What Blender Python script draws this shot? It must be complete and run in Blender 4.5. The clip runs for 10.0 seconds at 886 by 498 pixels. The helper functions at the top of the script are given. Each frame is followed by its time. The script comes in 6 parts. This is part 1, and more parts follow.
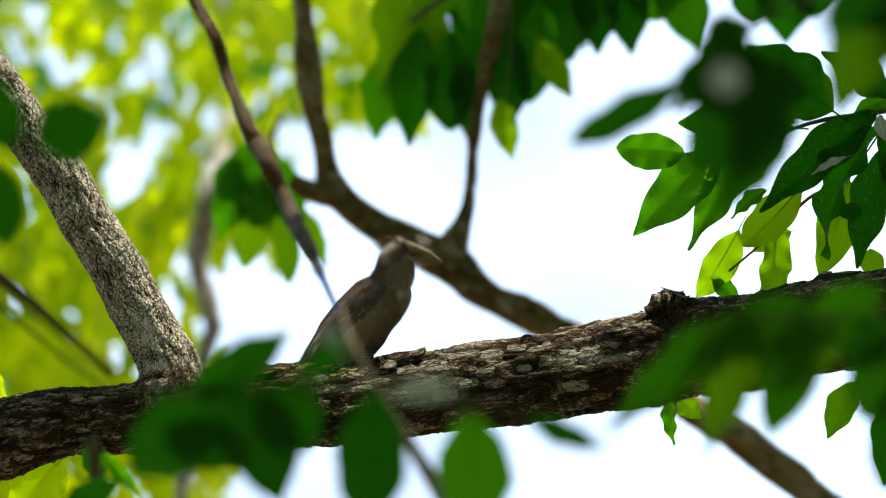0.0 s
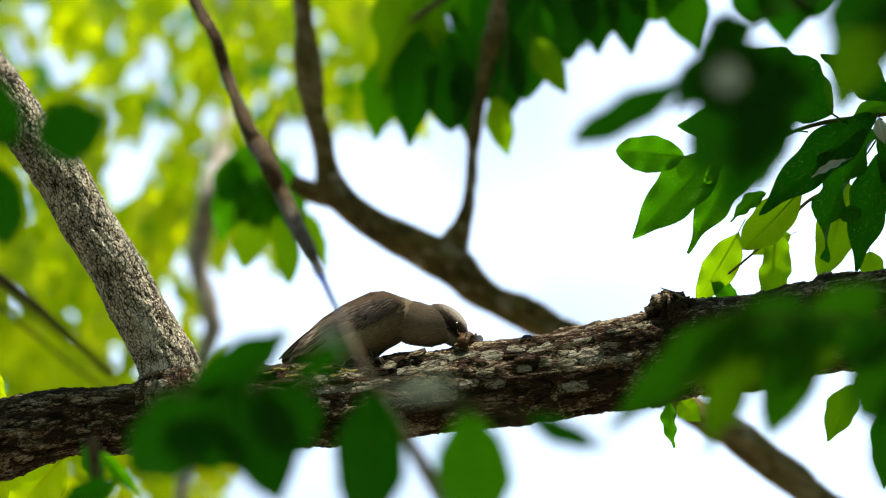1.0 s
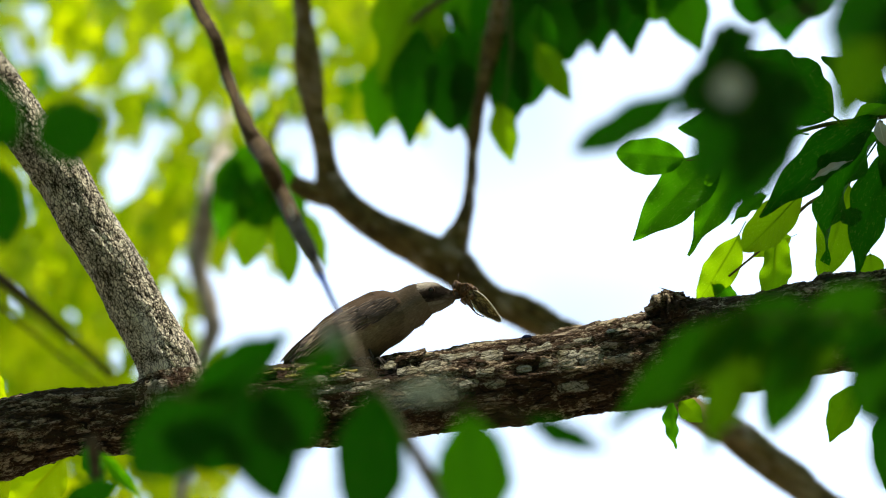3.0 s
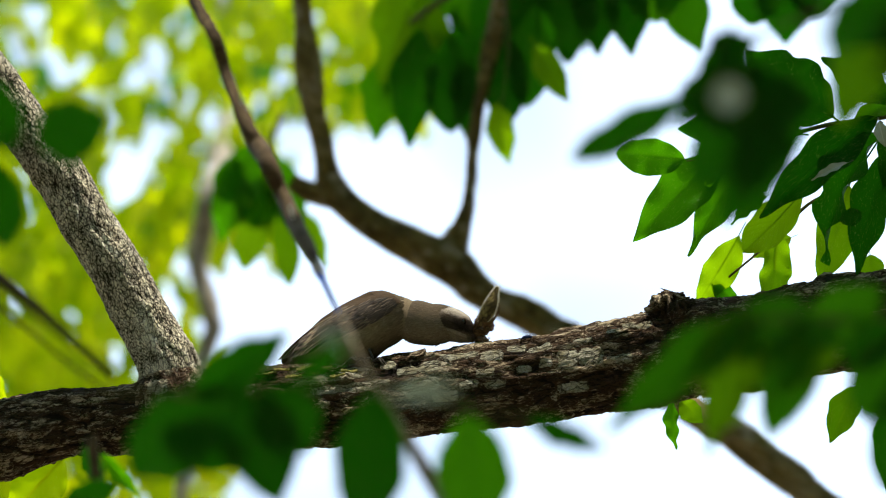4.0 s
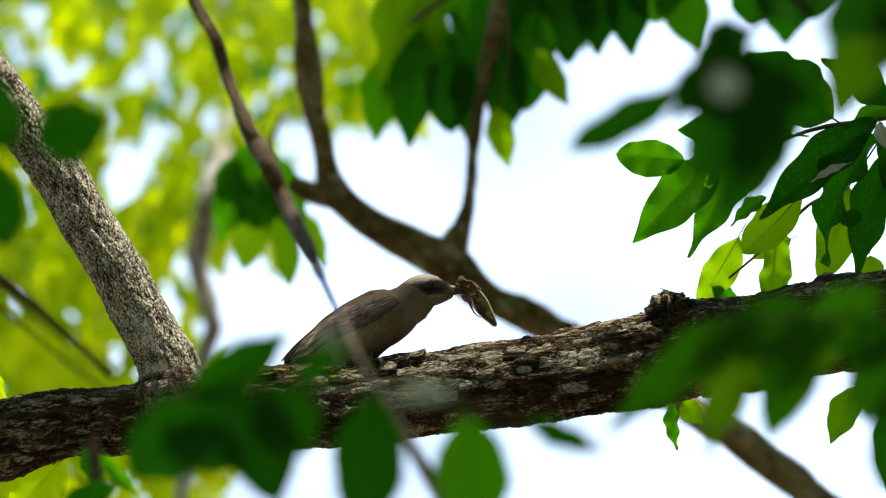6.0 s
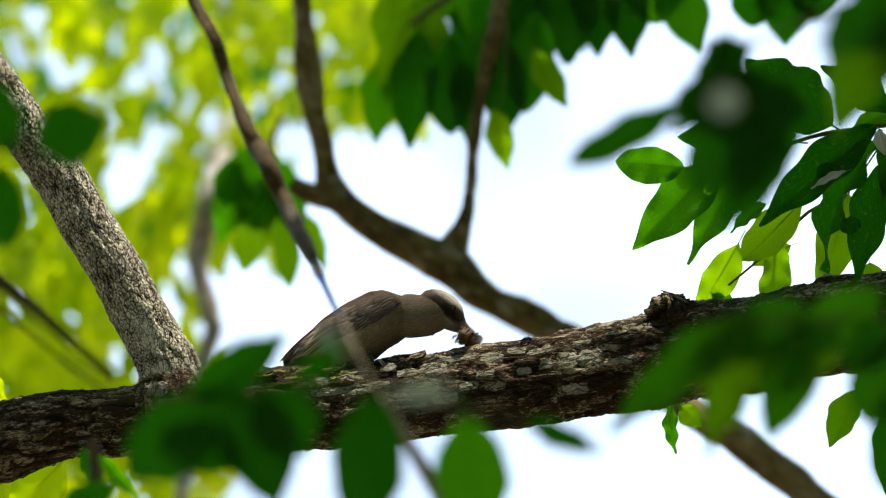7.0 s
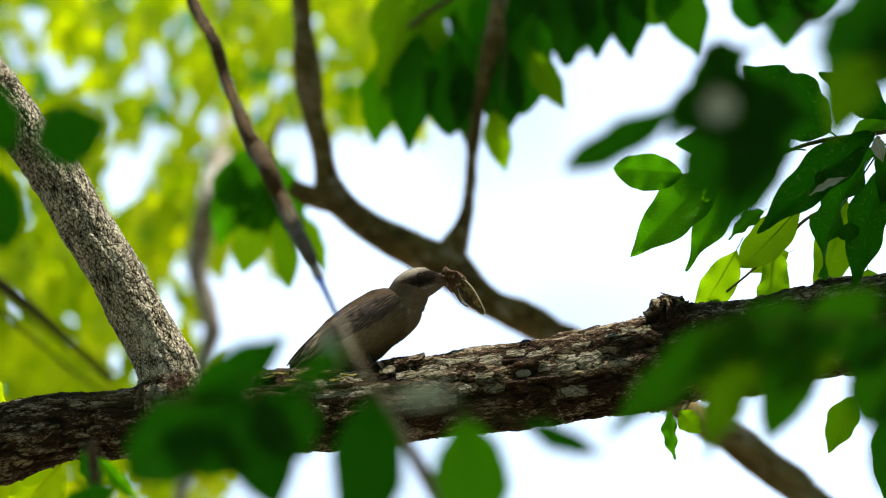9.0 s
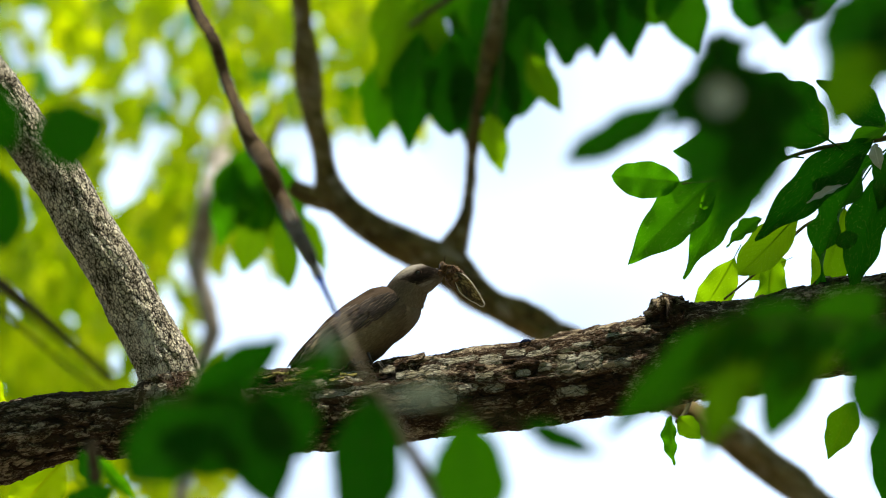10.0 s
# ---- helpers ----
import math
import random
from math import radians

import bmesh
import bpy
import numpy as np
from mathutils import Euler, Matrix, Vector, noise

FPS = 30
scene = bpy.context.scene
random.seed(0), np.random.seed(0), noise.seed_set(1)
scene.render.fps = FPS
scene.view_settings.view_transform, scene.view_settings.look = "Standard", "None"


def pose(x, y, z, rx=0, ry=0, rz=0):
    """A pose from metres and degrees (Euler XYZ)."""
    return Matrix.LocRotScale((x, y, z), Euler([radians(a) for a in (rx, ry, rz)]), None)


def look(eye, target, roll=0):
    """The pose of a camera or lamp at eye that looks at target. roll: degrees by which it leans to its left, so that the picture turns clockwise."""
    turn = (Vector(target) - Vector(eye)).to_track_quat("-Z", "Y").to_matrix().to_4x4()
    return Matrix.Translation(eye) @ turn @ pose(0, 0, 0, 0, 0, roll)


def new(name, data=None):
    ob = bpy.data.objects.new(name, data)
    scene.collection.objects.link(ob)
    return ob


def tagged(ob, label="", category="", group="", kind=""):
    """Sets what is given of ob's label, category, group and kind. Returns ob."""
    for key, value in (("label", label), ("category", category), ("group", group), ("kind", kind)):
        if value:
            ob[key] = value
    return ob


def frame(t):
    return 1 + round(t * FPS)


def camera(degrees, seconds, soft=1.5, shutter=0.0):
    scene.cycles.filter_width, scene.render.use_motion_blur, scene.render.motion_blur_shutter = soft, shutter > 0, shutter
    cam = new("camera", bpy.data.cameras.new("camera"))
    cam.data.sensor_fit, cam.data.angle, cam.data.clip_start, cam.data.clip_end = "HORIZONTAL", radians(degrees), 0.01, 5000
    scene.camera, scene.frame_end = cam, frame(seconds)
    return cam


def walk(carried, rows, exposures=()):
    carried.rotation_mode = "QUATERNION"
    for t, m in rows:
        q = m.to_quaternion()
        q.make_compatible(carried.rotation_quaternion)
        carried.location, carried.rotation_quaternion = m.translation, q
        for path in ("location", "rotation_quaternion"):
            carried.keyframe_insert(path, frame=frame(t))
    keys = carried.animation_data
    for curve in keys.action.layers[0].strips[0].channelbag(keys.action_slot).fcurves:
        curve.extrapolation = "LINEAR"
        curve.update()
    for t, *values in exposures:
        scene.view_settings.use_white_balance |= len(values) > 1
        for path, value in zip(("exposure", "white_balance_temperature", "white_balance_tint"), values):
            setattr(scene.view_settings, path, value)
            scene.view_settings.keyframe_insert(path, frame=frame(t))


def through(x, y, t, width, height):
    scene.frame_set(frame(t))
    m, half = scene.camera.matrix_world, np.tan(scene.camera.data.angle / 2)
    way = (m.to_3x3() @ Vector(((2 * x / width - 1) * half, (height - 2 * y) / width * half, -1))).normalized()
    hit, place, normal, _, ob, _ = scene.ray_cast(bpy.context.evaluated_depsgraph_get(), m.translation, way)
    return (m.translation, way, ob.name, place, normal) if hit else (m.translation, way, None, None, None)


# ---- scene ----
# The site frame leans with the line of sight: x to the side, y away, z up; its origin is the tripod's head.
AIM = pose(0, 0, 1.7, 12, 0, 0)
VIEW = AIM @ pose(0, 0, 0, 90, 0, 0)
PERCH = AIM @ pose(*(-0.0597, 8.000, -0.0851))

# ---- camera ----
cam = camera(5.0, 10.0, soft=1.1, shutter=0.5)
cam.data.dof.use_dof = True
cam.data.dof.focus_distance = 8.0
cam.data.dof.aperture_fstop = 8.0
walk(cam, [
    (0.0, VIEW @ pose(0, 0, 0, 0.0000, 0.0000, 0)),
    (1.0, VIEW @ pose(0, 0, 0, 0.0032, 0.0000, 0)),
    (2.5, VIEW @ pose(0, 0, 0, 0.0032, 0.0000, 0)),
    (4.5, VIEW @ pose(0, 0, 0, 0.0064, 0.0000, 0)),
    (5.5, VIEW @ pose(0, 0, 0, 0.0064, 0.0000, 0)),
    (7.0, VIEW @ pose(0, 0, 0, 0.0160, 0.0000, 0)),
    (7.5, VIEW @ pose(0, 0, 0, 0.0207, 0.0000, 0)),
    (8.0, VIEW @ pose(0, 0, 0, 0.0223, -0.0032, 0)),
    (8.5, VIEW @ pose(0, 0, 0, 0.0271, -0.0032, 0)),
    (9.0, VIEW @ pose(0, 0, 0, 0.0287, -0.0048, 0)),
    (9.5, VIEW @ pose(0, 0, 0, 0.0303, -0.0048, 0)),
    (10.0, VIEW @ pose(0, 0, 0, 0.0271, -0.0048, 0)),
])

# ---- light ----
SUN_HEIGHT, SUN_TURN = 72, 112
world = bpy.data.worlds.new("world")
scene.world = world
world.use_nodes = True
wn, wl = world.node_tree.nodes, world.node_tree.links
sky = wn.new("ShaderNodeTexSky")
sky.sky_type, sky.sun_disc = "NISHITA", False
sky.sun_elevation, sky.sun_rotation = radians(SUN_HEIGHT), radians(SUN_TURN)
sky.dust_density = 3.0
cloud = wn.new("ShaderNodeTexNoise")
cloud.inputs["Scale"].default_value, cloud.inputs["Detail"].default_value = 30.0, 4.0
ramp = wn.new("ShaderNodeValToRGB")
ramp.color_ramp.elements[0].position, ramp.color_ramp.elements[1].position = 0.36, 0.56
ramp.color_ramp.elements[0].color = (0.55, 0.55, 0.55, 1)
blend = wn.new("ShaderNodeMix")
blend.data_type = "RGBA"
blend.inputs["B"].default_value = (10.0, 12.5, 16.2, 1)
wl.new(cloud.outputs["Fac"], ramp.inputs["Fac"])
wl.new(ramp.outputs["Color"], blend.inputs["Factor"])
wl.new(sky.outputs["Color"], blend.inputs["A"])
wl.new(blend.outputs["Result"], wn["Background"].inputs["Color"])
wn["Background"].inputs["Strength"].default_value = 0.1

sun = new("sun", bpy.data.lights.new("sun", "SUN"))
sun.data.energy, sun.data.angle, sun.data.color = 5.0, radians(0.55), (1.0, 0.9, 0.72)
a, e = radians(SUN_TURN), radians(SUN_HEIGHT)
sun.matrix_world = look((0, 0, 30), Vector((0, 0, 30)) - Vector((math.sin(a) * math.cos(e), math.cos(a) * math.cos(e), math.sin(e))))
scene.view_settings.exposure = 0.35


# ---- materials ----
class Nodes:
    """A small wrapper to write node materials briefly."""

    def __init__(self, name):
        self.mat = bpy.data.materials.new(name)
        self.mat.use_nodes = True
        self.n, self.l = self.mat.node_tree.nodes, self.mat.node_tree.links
        self.bsdf = self.n["Principled BSDF"]
        self.out = self.n["Material Output"]

    def node(self, kind, values=None, **links):
        node = self.n.new(kind)
        for key, value in (values or {}).items():
            node.inputs[key].default_value = value
        for key, value in links.items():
            self.l.new(value, node.inputs[key.replace("_", " ")])
        return node

    def coords(self, scale=(1, 1, 1)):
        tex = self.n.new("ShaderNodeTexCoord")
        return self.node("ShaderNodeMapping", {"Scale": scale}, Vector=tex.outputs["Object"]).outputs["Vector"]

    def noise(self, scale, detail=4.0, rough=0.55, vector=None):
        node = self.node("ShaderNodeTexNoise", {"Scale": scale, "Detail": detail, "Roughness": rough})
        self.l.new(vector if vector else self.coords(), node.inputs["Vector"])
        return node.outputs["Fac"]

    def ramp(self, fac, stops):
        node = self.node("ShaderNodeValToRGB", Fac=fac)
        ends = node.color_ramp.elements
        while len(ends) < len(stops):
            ends.new(0.5)
        for end, (place, colour) in zip(ends, stops):
            end.position = place
            end.color = (*colour, 1) if len(colour) == 3 else colour
        return node.outputs["Color"]

    def mix(self, fac, a, b, how="MIX"):
        node = self.n.new("ShaderNodeMix")
        node.data_type, node.blend_type = "RGBA", how
        for key, value in (("Factor", fac), ("A", a), ("B", b)):
            if isinstance(value, (int, float)):
                node.inputs[key].default_value = value
            elif isinstance(value, tuple):
                node.inputs[key].default_value = (*value, 1)
            else:
                self.l.new(value, node.inputs[key])
        return node.outputs["Result"]

    def math(self, how, a, b=0.0):
        node = self.n.new("ShaderNodeMath")
        node.operation = how
        for i, value in enumerate((a, b)):
            if isinstance(value, (int, float)):
                node.inputs[i].default_value = value
            else:
                self.l.new(value, node.inputs[i])
        return node.outputs[0]

    def attribute(self, name):
        node = self.n.new("ShaderNodeAttribute")
        node.attribute_name = name
        return node.outputs["Fac"]

    def finish(self, colour, rough=0.8, bump=None, strength=0.5, distance=0.001, **inputs):
        if isinstance(colour, tuple):
            self.bsdf.inputs["Base Color"].default_value = (*colour, 1)
        else:
            self.l.new(colour, self.bsdf.inputs["Base Color"])
        if isinstance(rough, (int, float)):
            self.bsdf.inputs["Roughness"].default_value = rough
        else:
            self.l.new(rough, self.bsdf.inputs["Roughness"])
        for key, value in inputs.items():
            self.bsdf.inputs[key.replace("_", " ")].default_value = value
        if bump is not None:
            b = self.node("ShaderNodeBump", {"Strength": strength, "Distance": distance}, Height=bump)
            self.l.new(b.outputs["Normal"], self.bsdf.inputs["Normal"])
        return self.mat


def bark_material(name, dark, mid, pale, lichen, lichen_from=0.56, size=0.006, turn=0.0, contrast=1.0, length=0.26, crack_depth=0.55):
    """Bark: ragged plates split by dark cracks, weathered pale faces, grey lichen crusts. size: a plate's width; turn: the limb's lean."""
    k = Nodes(name)
    tex = k.n.new("ShaderNodeTexCoord")
    level = k.node("ShaderNodeMapping", {"Rotation": (0, radians(turn), 0)}, Vector=tex.outputs["Object"])
    warp = k.node("ShaderNodeTexNoise", {"Scale": 0.6 / size, "Detail": 3.0}, Vector=level.outputs["Vector"])
    bend = k.node("ShaderNodeVectorMath", {1: (size * 1.3,) * 3})
    bend.operation = "MULTIPLY"
    k.l.new(warp.outputs["Color"], bend.inputs[0])
    bent = k.n.new("ShaderNodeVectorMath")
    k.l.new(level.outputs["Vector"], bent.inputs[0])
    k.l.new(bend.outputs["Vector"], bent.inputs[1])
    long = k.node("ShaderNodeMapping", {"Scale": (length, 1, 1)}, Vector=bent.outputs["Vector"]).outputs["Vector"]
    edge = k.node("ShaderNodeTexVoronoi", {"Scale": 1 / size}, Vector=long)
    edge.feature = "DISTANCE_TO_EDGE"
    flake = k.node("ShaderNodeTexVoronoi", {"Scale": 1 / size}, Vector=long)
    shade = k.node("ShaderNodeSeparateColor", Color=flake.outputs["Color"]).outputs["Red"]
    crack = k.ramp(edge.outputs["Distance"], [(0.02, (1, 1, 1)), (0.13, (0, 0, 0))])
    grain = k.ramp(k.noise(3.2 / size, 5, 0.7, long), [(0.38, (0, 0, 0)), (0.62, (1, 1, 1))])
    patch = k.ramp(k.noise(0.22 / size, 4, 0.6, long), [(0.38, (0, 0, 0)), (0.64, (1, 1, 1))])
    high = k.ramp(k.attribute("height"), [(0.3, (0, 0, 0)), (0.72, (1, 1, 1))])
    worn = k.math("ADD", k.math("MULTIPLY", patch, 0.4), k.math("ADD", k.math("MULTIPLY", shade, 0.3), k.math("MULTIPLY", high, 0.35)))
    worn = k.math("ADD", worn, k.math("MULTIPLY", k.math("SUBTRACT", grain, 0.5), 0.35 * contrast))
    colour = k.ramp(worn, [(0.22, dark), (0.47, mid), (0.68, mid), (0.95, pale)])
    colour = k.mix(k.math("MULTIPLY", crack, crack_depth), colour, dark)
    # Hollows of the relief get shade mixed into their colour.
    hollow_shade = k.ramp(k.attribute("height"), [(0.2, (1, 1, 1)), (0.42, (0, 0, 0))])
    colour = k.mix(k.math("MULTIPLY", hollow_shade, 0.8), colour, dark)
    spot = k.ramp(k.math("ADD", k.noise(32.0, 4, 0.65), k.math("MULTIPLY", k.math("SUBTRACT", grain, 0.5), 0.12)), [(lichen_from, (0, 0, 0)), (lichen_from + 0.05, (1, 1, 1))])
    colour = k.mix(k.math("MULTIPLY", spot, k.math("SUBTRACT", 0.85, k.math("MULTIPLY", crack, 0.6))), colour, k.mix(grain, lichen, pale))
    crust = k.ramp(k.math("ADD", k.attribute("crust"), k.math("MULTIPLY", k.math("SUBTRACT", grain, 0.5), 0.4)), [(0.45, (0, 0, 0)), (0.55, (1, 1, 1))])
    craze = k.node("ShaderNodeTexVoronoi", {"Scale": 0.9 / size}, Vector=long)
    craze.feature = "DISTANCE_TO_EDGE"
    line = k.ramp(craze.outputs["Distance"], [(0.015, (1, 1, 1)), (0.09, (0, 0, 0))])
    skin = k.mix(k.ramp(k.noise(2.4 / size, 5, 0.75), [(0.36, (0, 0, 0)), (0.62, (1, 1, 1))]), tuple(c * 0.34 for c in lichen), lichen)
    skin = k.mix(k.ramp(k.noise(0.35 / size, 3, 0.6), [(0.4, (0, 0, 0)), (0.6, (1, 1, 1))]), skin, k.mix(0.6, skin, (0.15, 0.12, 0.05)))
    skin = k.mix(k.math("MULTIPLY", line, 0.85), skin, dark)
    colour = k.mix(crust, colour, skin)
    relief = k.math("ADD", k.math("MULTIPLY", k.math("SUBTRACT", 1.0, crack), 1.6), k.math("ADD", k.math("MULTIPLY", shade, 0.8), k.math("MULTIPLY", grain, 0.6)))
    return k.finish(colour, 0.88, relief, 1.0, size * 0.22, Specular_IOR_Level=0.2)


def leaf_material(name, top, through, blotch, share=0.5, rough=0.5):
    """A living leaf: waxy top, light shining through, pale midrib and side veins."""
    k = Nodes(name)
    uv = k.n.new("ShaderNodeUVMap")
    sep = k.node("ShaderNodeSeparateXYZ", Vector=uv.outputs["UV"])
    across = k.math("ABSOLUTE", k.math("SUBTRACT", sep.outputs["X"], 0.5))
    rib = k.ramp(across, [(0.012, (1, 1, 1)), (0.035, (0, 0, 0))])
    slant = k.math("SUBTRACT", k.math("MULTIPLY", sep.outputs["Y"], 11.0), k.math("MULTIPLY", across, 7.0))
    vein = k.ramp(k.math("PINGPONG", slant, 0.5), [(0.03, (1, 1, 1)), (0.12, (0, 0, 0))])
    lines = k.math("MAXIMUM", rib, k.math("MULTIPLY", vein, 0.5))
    info = k.n.new("ShaderNodeObjectInfo")
    island = k.n.new("ShaderNodeNewGeometry")
    chance = k.math("FRACT", k.math("ADD", info.outputs["Random"], island.outputs["Random Per Island"]))
    vary = k.noise(55.0, 3)
    base = k.mix(vary, top, blotch)
    base = k.mix(k.math("MULTIPLY", chance, 0.5), base, blotch)
    base = k.mix(k.math("MULTIPLY", lines, 0.6), base, tuple(min(1, c * 2.4) for c in top))
    scar = k.ramp(k.math("MULTIPLY", k.noise(420.0, 2), k.noise(34.0, 2)), [(0.365, (0, 0, 0)), (0.39, (1, 1, 1))])
    base = k.mix(k.math("MULTIPLY", scar, 0.8), base, (0.45, 0.52, 0.22))
    glow = k.mix(k.math("MULTIPLY", lines, 0.7), k.mix(chance, through, (through[0] * 0.32, through[1] * 0.48, through[2] * 0.4)), tuple(c * 0.48 for c in through))
    k.finish(base, rough, k.math("ADD", lines, k.math("MULTIPLY", k.noise(300.0, 2), 0.4)), 0.35, 0.0006, Specular_IOR_Level=0.06)
    trans = k.node("ShaderNodeBsdfTranslucent", Color=glow)
    m = k.node("ShaderNodeMixShader", {"Fac": share})
    k.l.new(k.bsdf.outputs["BSDF"], m.inputs[1])
    k.l.new(trans.outputs["BSDF"], m.inputs[2])
    k.l.new(m.outputs["Shader"], k.out.inputs["Surface"])
    return k.mat


def plain_material(name, a, b, scale=200.0, rough=0.6, stretch=(1, 1, 1), bump=0.4, distance=0.0005, **inputs):
    k = Nodes(name)
    inputs.setdefault("Specular_IOR_Level", 0.5 if rough < 0.45 else 0.15)
    grain = k.noise(scale, 4, 0.6, k.coords(stretch))
    big = k.noise(scale * 0.13, 2)
    colour = k.mix(k.ramp(k.math("ADD", k.math("MULTIPLY", grain, 0.6), k.math("MULTIPLY", big, 0.4)), [(0.36, (0, 0, 0)), (0.64, (1, 1, 1))]), a, b)
    return k.finish(colour, rough, grain, bump, distance, **inputs)


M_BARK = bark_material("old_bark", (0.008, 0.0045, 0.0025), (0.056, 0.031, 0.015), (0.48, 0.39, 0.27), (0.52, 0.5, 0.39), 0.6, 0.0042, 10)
# Harsh fleck contrast puts sunlit flakes and their shadows into the colour.
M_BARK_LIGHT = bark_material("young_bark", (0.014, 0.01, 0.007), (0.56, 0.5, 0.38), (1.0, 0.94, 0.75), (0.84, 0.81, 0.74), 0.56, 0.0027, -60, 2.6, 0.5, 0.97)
# Lichen is frequent here because it also paints the limb's mottled highlights.
M_BARK_BACK = bark_material("smooth_bark", (0.085, 0.058, 0.014), (0.24, 0.17, 0.052), (0.42, 0.32, 0.15), (0.55, 0.5, 0.4), 0.54, 0.012, -35)
M_BARK_PALE = bark_material("pale_bark", (0.3, 0.25, 0.18), (0.62, 0.54, 0.42), (0.78, 0.7, 0.56), (0.8, 0.76, 0.64), 0.52, 0.02)
M_TWIG = plain_material("twig_bark", (0.03, 0.019, 0.009), (0.12, 0.084, 0.046), 350.0, 0.8, (0.3, 1, 1))
M_TWIG_GREEN = plain_material("green_stem", (0.07, 0.08, 0.02), (0.13, 0.12, 0.04), 300.0, 0.6)
# One leaf in shaded to lit copies, picked by how bright each place looks.
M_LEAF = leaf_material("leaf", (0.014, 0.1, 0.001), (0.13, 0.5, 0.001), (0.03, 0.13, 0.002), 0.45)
M_LEAF_LIT = leaf_material("lit_leaf", (0.034, 0.13, 0.002), (0.36, 0.64, 0.002), (0.06, 0.16, 0.003), 0.6)
M_LEAF_SHADED = leaf_material("shaded_leaf", (0.006, 0.06, 0.001), (0.035, 0.28, 0.001), (0.012, 0.08, 0.0012), 0.42)
# Sunlight on the far crown is put into this bright, see-through colour.
M_LEAF_SUNLIT = leaf_material("sunlit_leaf", (0.185, 0.28, 0.001), (0.9, 0.98, 0.002), (0.22, 0.31, 0.0015), 0.75, 0.6)
# Pale grey paints sky glints on leaves; also used for small grey leaf scraps.
M_LEAF_GLINT = leaf_material("glint_leaf", (0.4, 0.44, 0.36), (0.4, 0.48, 0.3), (0.48, 0.52, 0.42), 0.3)
M_BLUE = plain_material("bluish_bark", (0.008, 0.06, 0.42), (0.03, 0.13, 0.7), 300.0, 0.6)
M_BLUE_DARK = plain_material("bluish_crust", (0.006, 0.01, 0.03), (0.02, 0.04, 0.12), 600.0, 0.85)
M_TWIG_PALE = plain_material("olive_bark", (0.13, 0.107, 0.068), (0.28, 0.235, 0.165), 300.0, 0.7)
M_TWIG_DARK = plain_material("dark_bark", (0.018, 0.014, 0.004), (0.06, 0.05, 0.018), 300.0, 0.8)
M_SLIVER = plain_material("glint_strip", (0.6, 0.58, 0.56), (0.85, 0.83, 0.8), 500.0, 0.6)
M_DAPPLE_MOSS = plain_material("dapple_moss", (0.1, 0.1, 0.02), (0.3, 0.26, 0.09), 500.0, 0.95)
# Unseen floor, its colour raised to bounce warm light up to the limb.
M_GROUND = plain_material("forest_floor", (0.1, 0.08, 0.045), (0.26, 0.21, 0.135), 3.0, 0.95, (1, 1, 1), 0.6, 0.05)


# ---- building ----
origin = {}


def thing(name, base, label, category, group="", kind=""):
    """An empty at base (site frame) that parents its parts."""
    ob = new(name)
    ob.empty_display_size = 0.05
    ob.matrix_world = AIM @ Matrix.Translation(base)
    origin[ob] = Vector(base)
    return tagged(ob, label, category, group, kind)


def part(name, bm, material, parent, label="", pivot=None, smooth=True):
    """Links a bmesh in site coordinates as one mesh under parent, turning about pivot."""
    p = Vector(pivot) if pivot is not None else origin[parent].copy()
    bm.transform(Matrix.Translation(-p))
    me = bpy.data.meshes.new(name)
    bm.to_mesh(me)
    bm.free()
    for poly in me.polygons:
        poly.use_smooth = smooth
    me.materials.append(material)
    ob = new(name, me)
    ob.parent = parent
    ob.location = p - origin[parent]
    origin[ob] = p
    return tagged(ob, label) if label else ob


def glide(points, step):
    """Points along a smooth line through (x, y, z, radius) rows."""
    rows = [np.array(p, float) for p in points]
    rows = [2 * rows[0] - rows[1], *rows, 2 * rows[-1] - rows[-2]]
    out = []
    for i in range(1, len(rows) - 2):
        p0, p1, p2, p3 = rows[i - 1:i + 3]
        far = abs(p1[0]) > 0.4 and abs(p2[0]) > 0.4
        count = max(1, int(np.linalg.norm((p2 - p1)[:3]) / (max(step, 0.01) if far else step)))
        for j in range(count):
            t = j / count
            out.append(0.5 * (2 * p1 + (p2 - p0) * t + (2 * p0 - 5 * p1 + 4 * p2 - p3) * t * t + (3 * p1 - p0 - 3 * p2 + p3) * t ** 3))
    out.append(rows[-2])
    return out


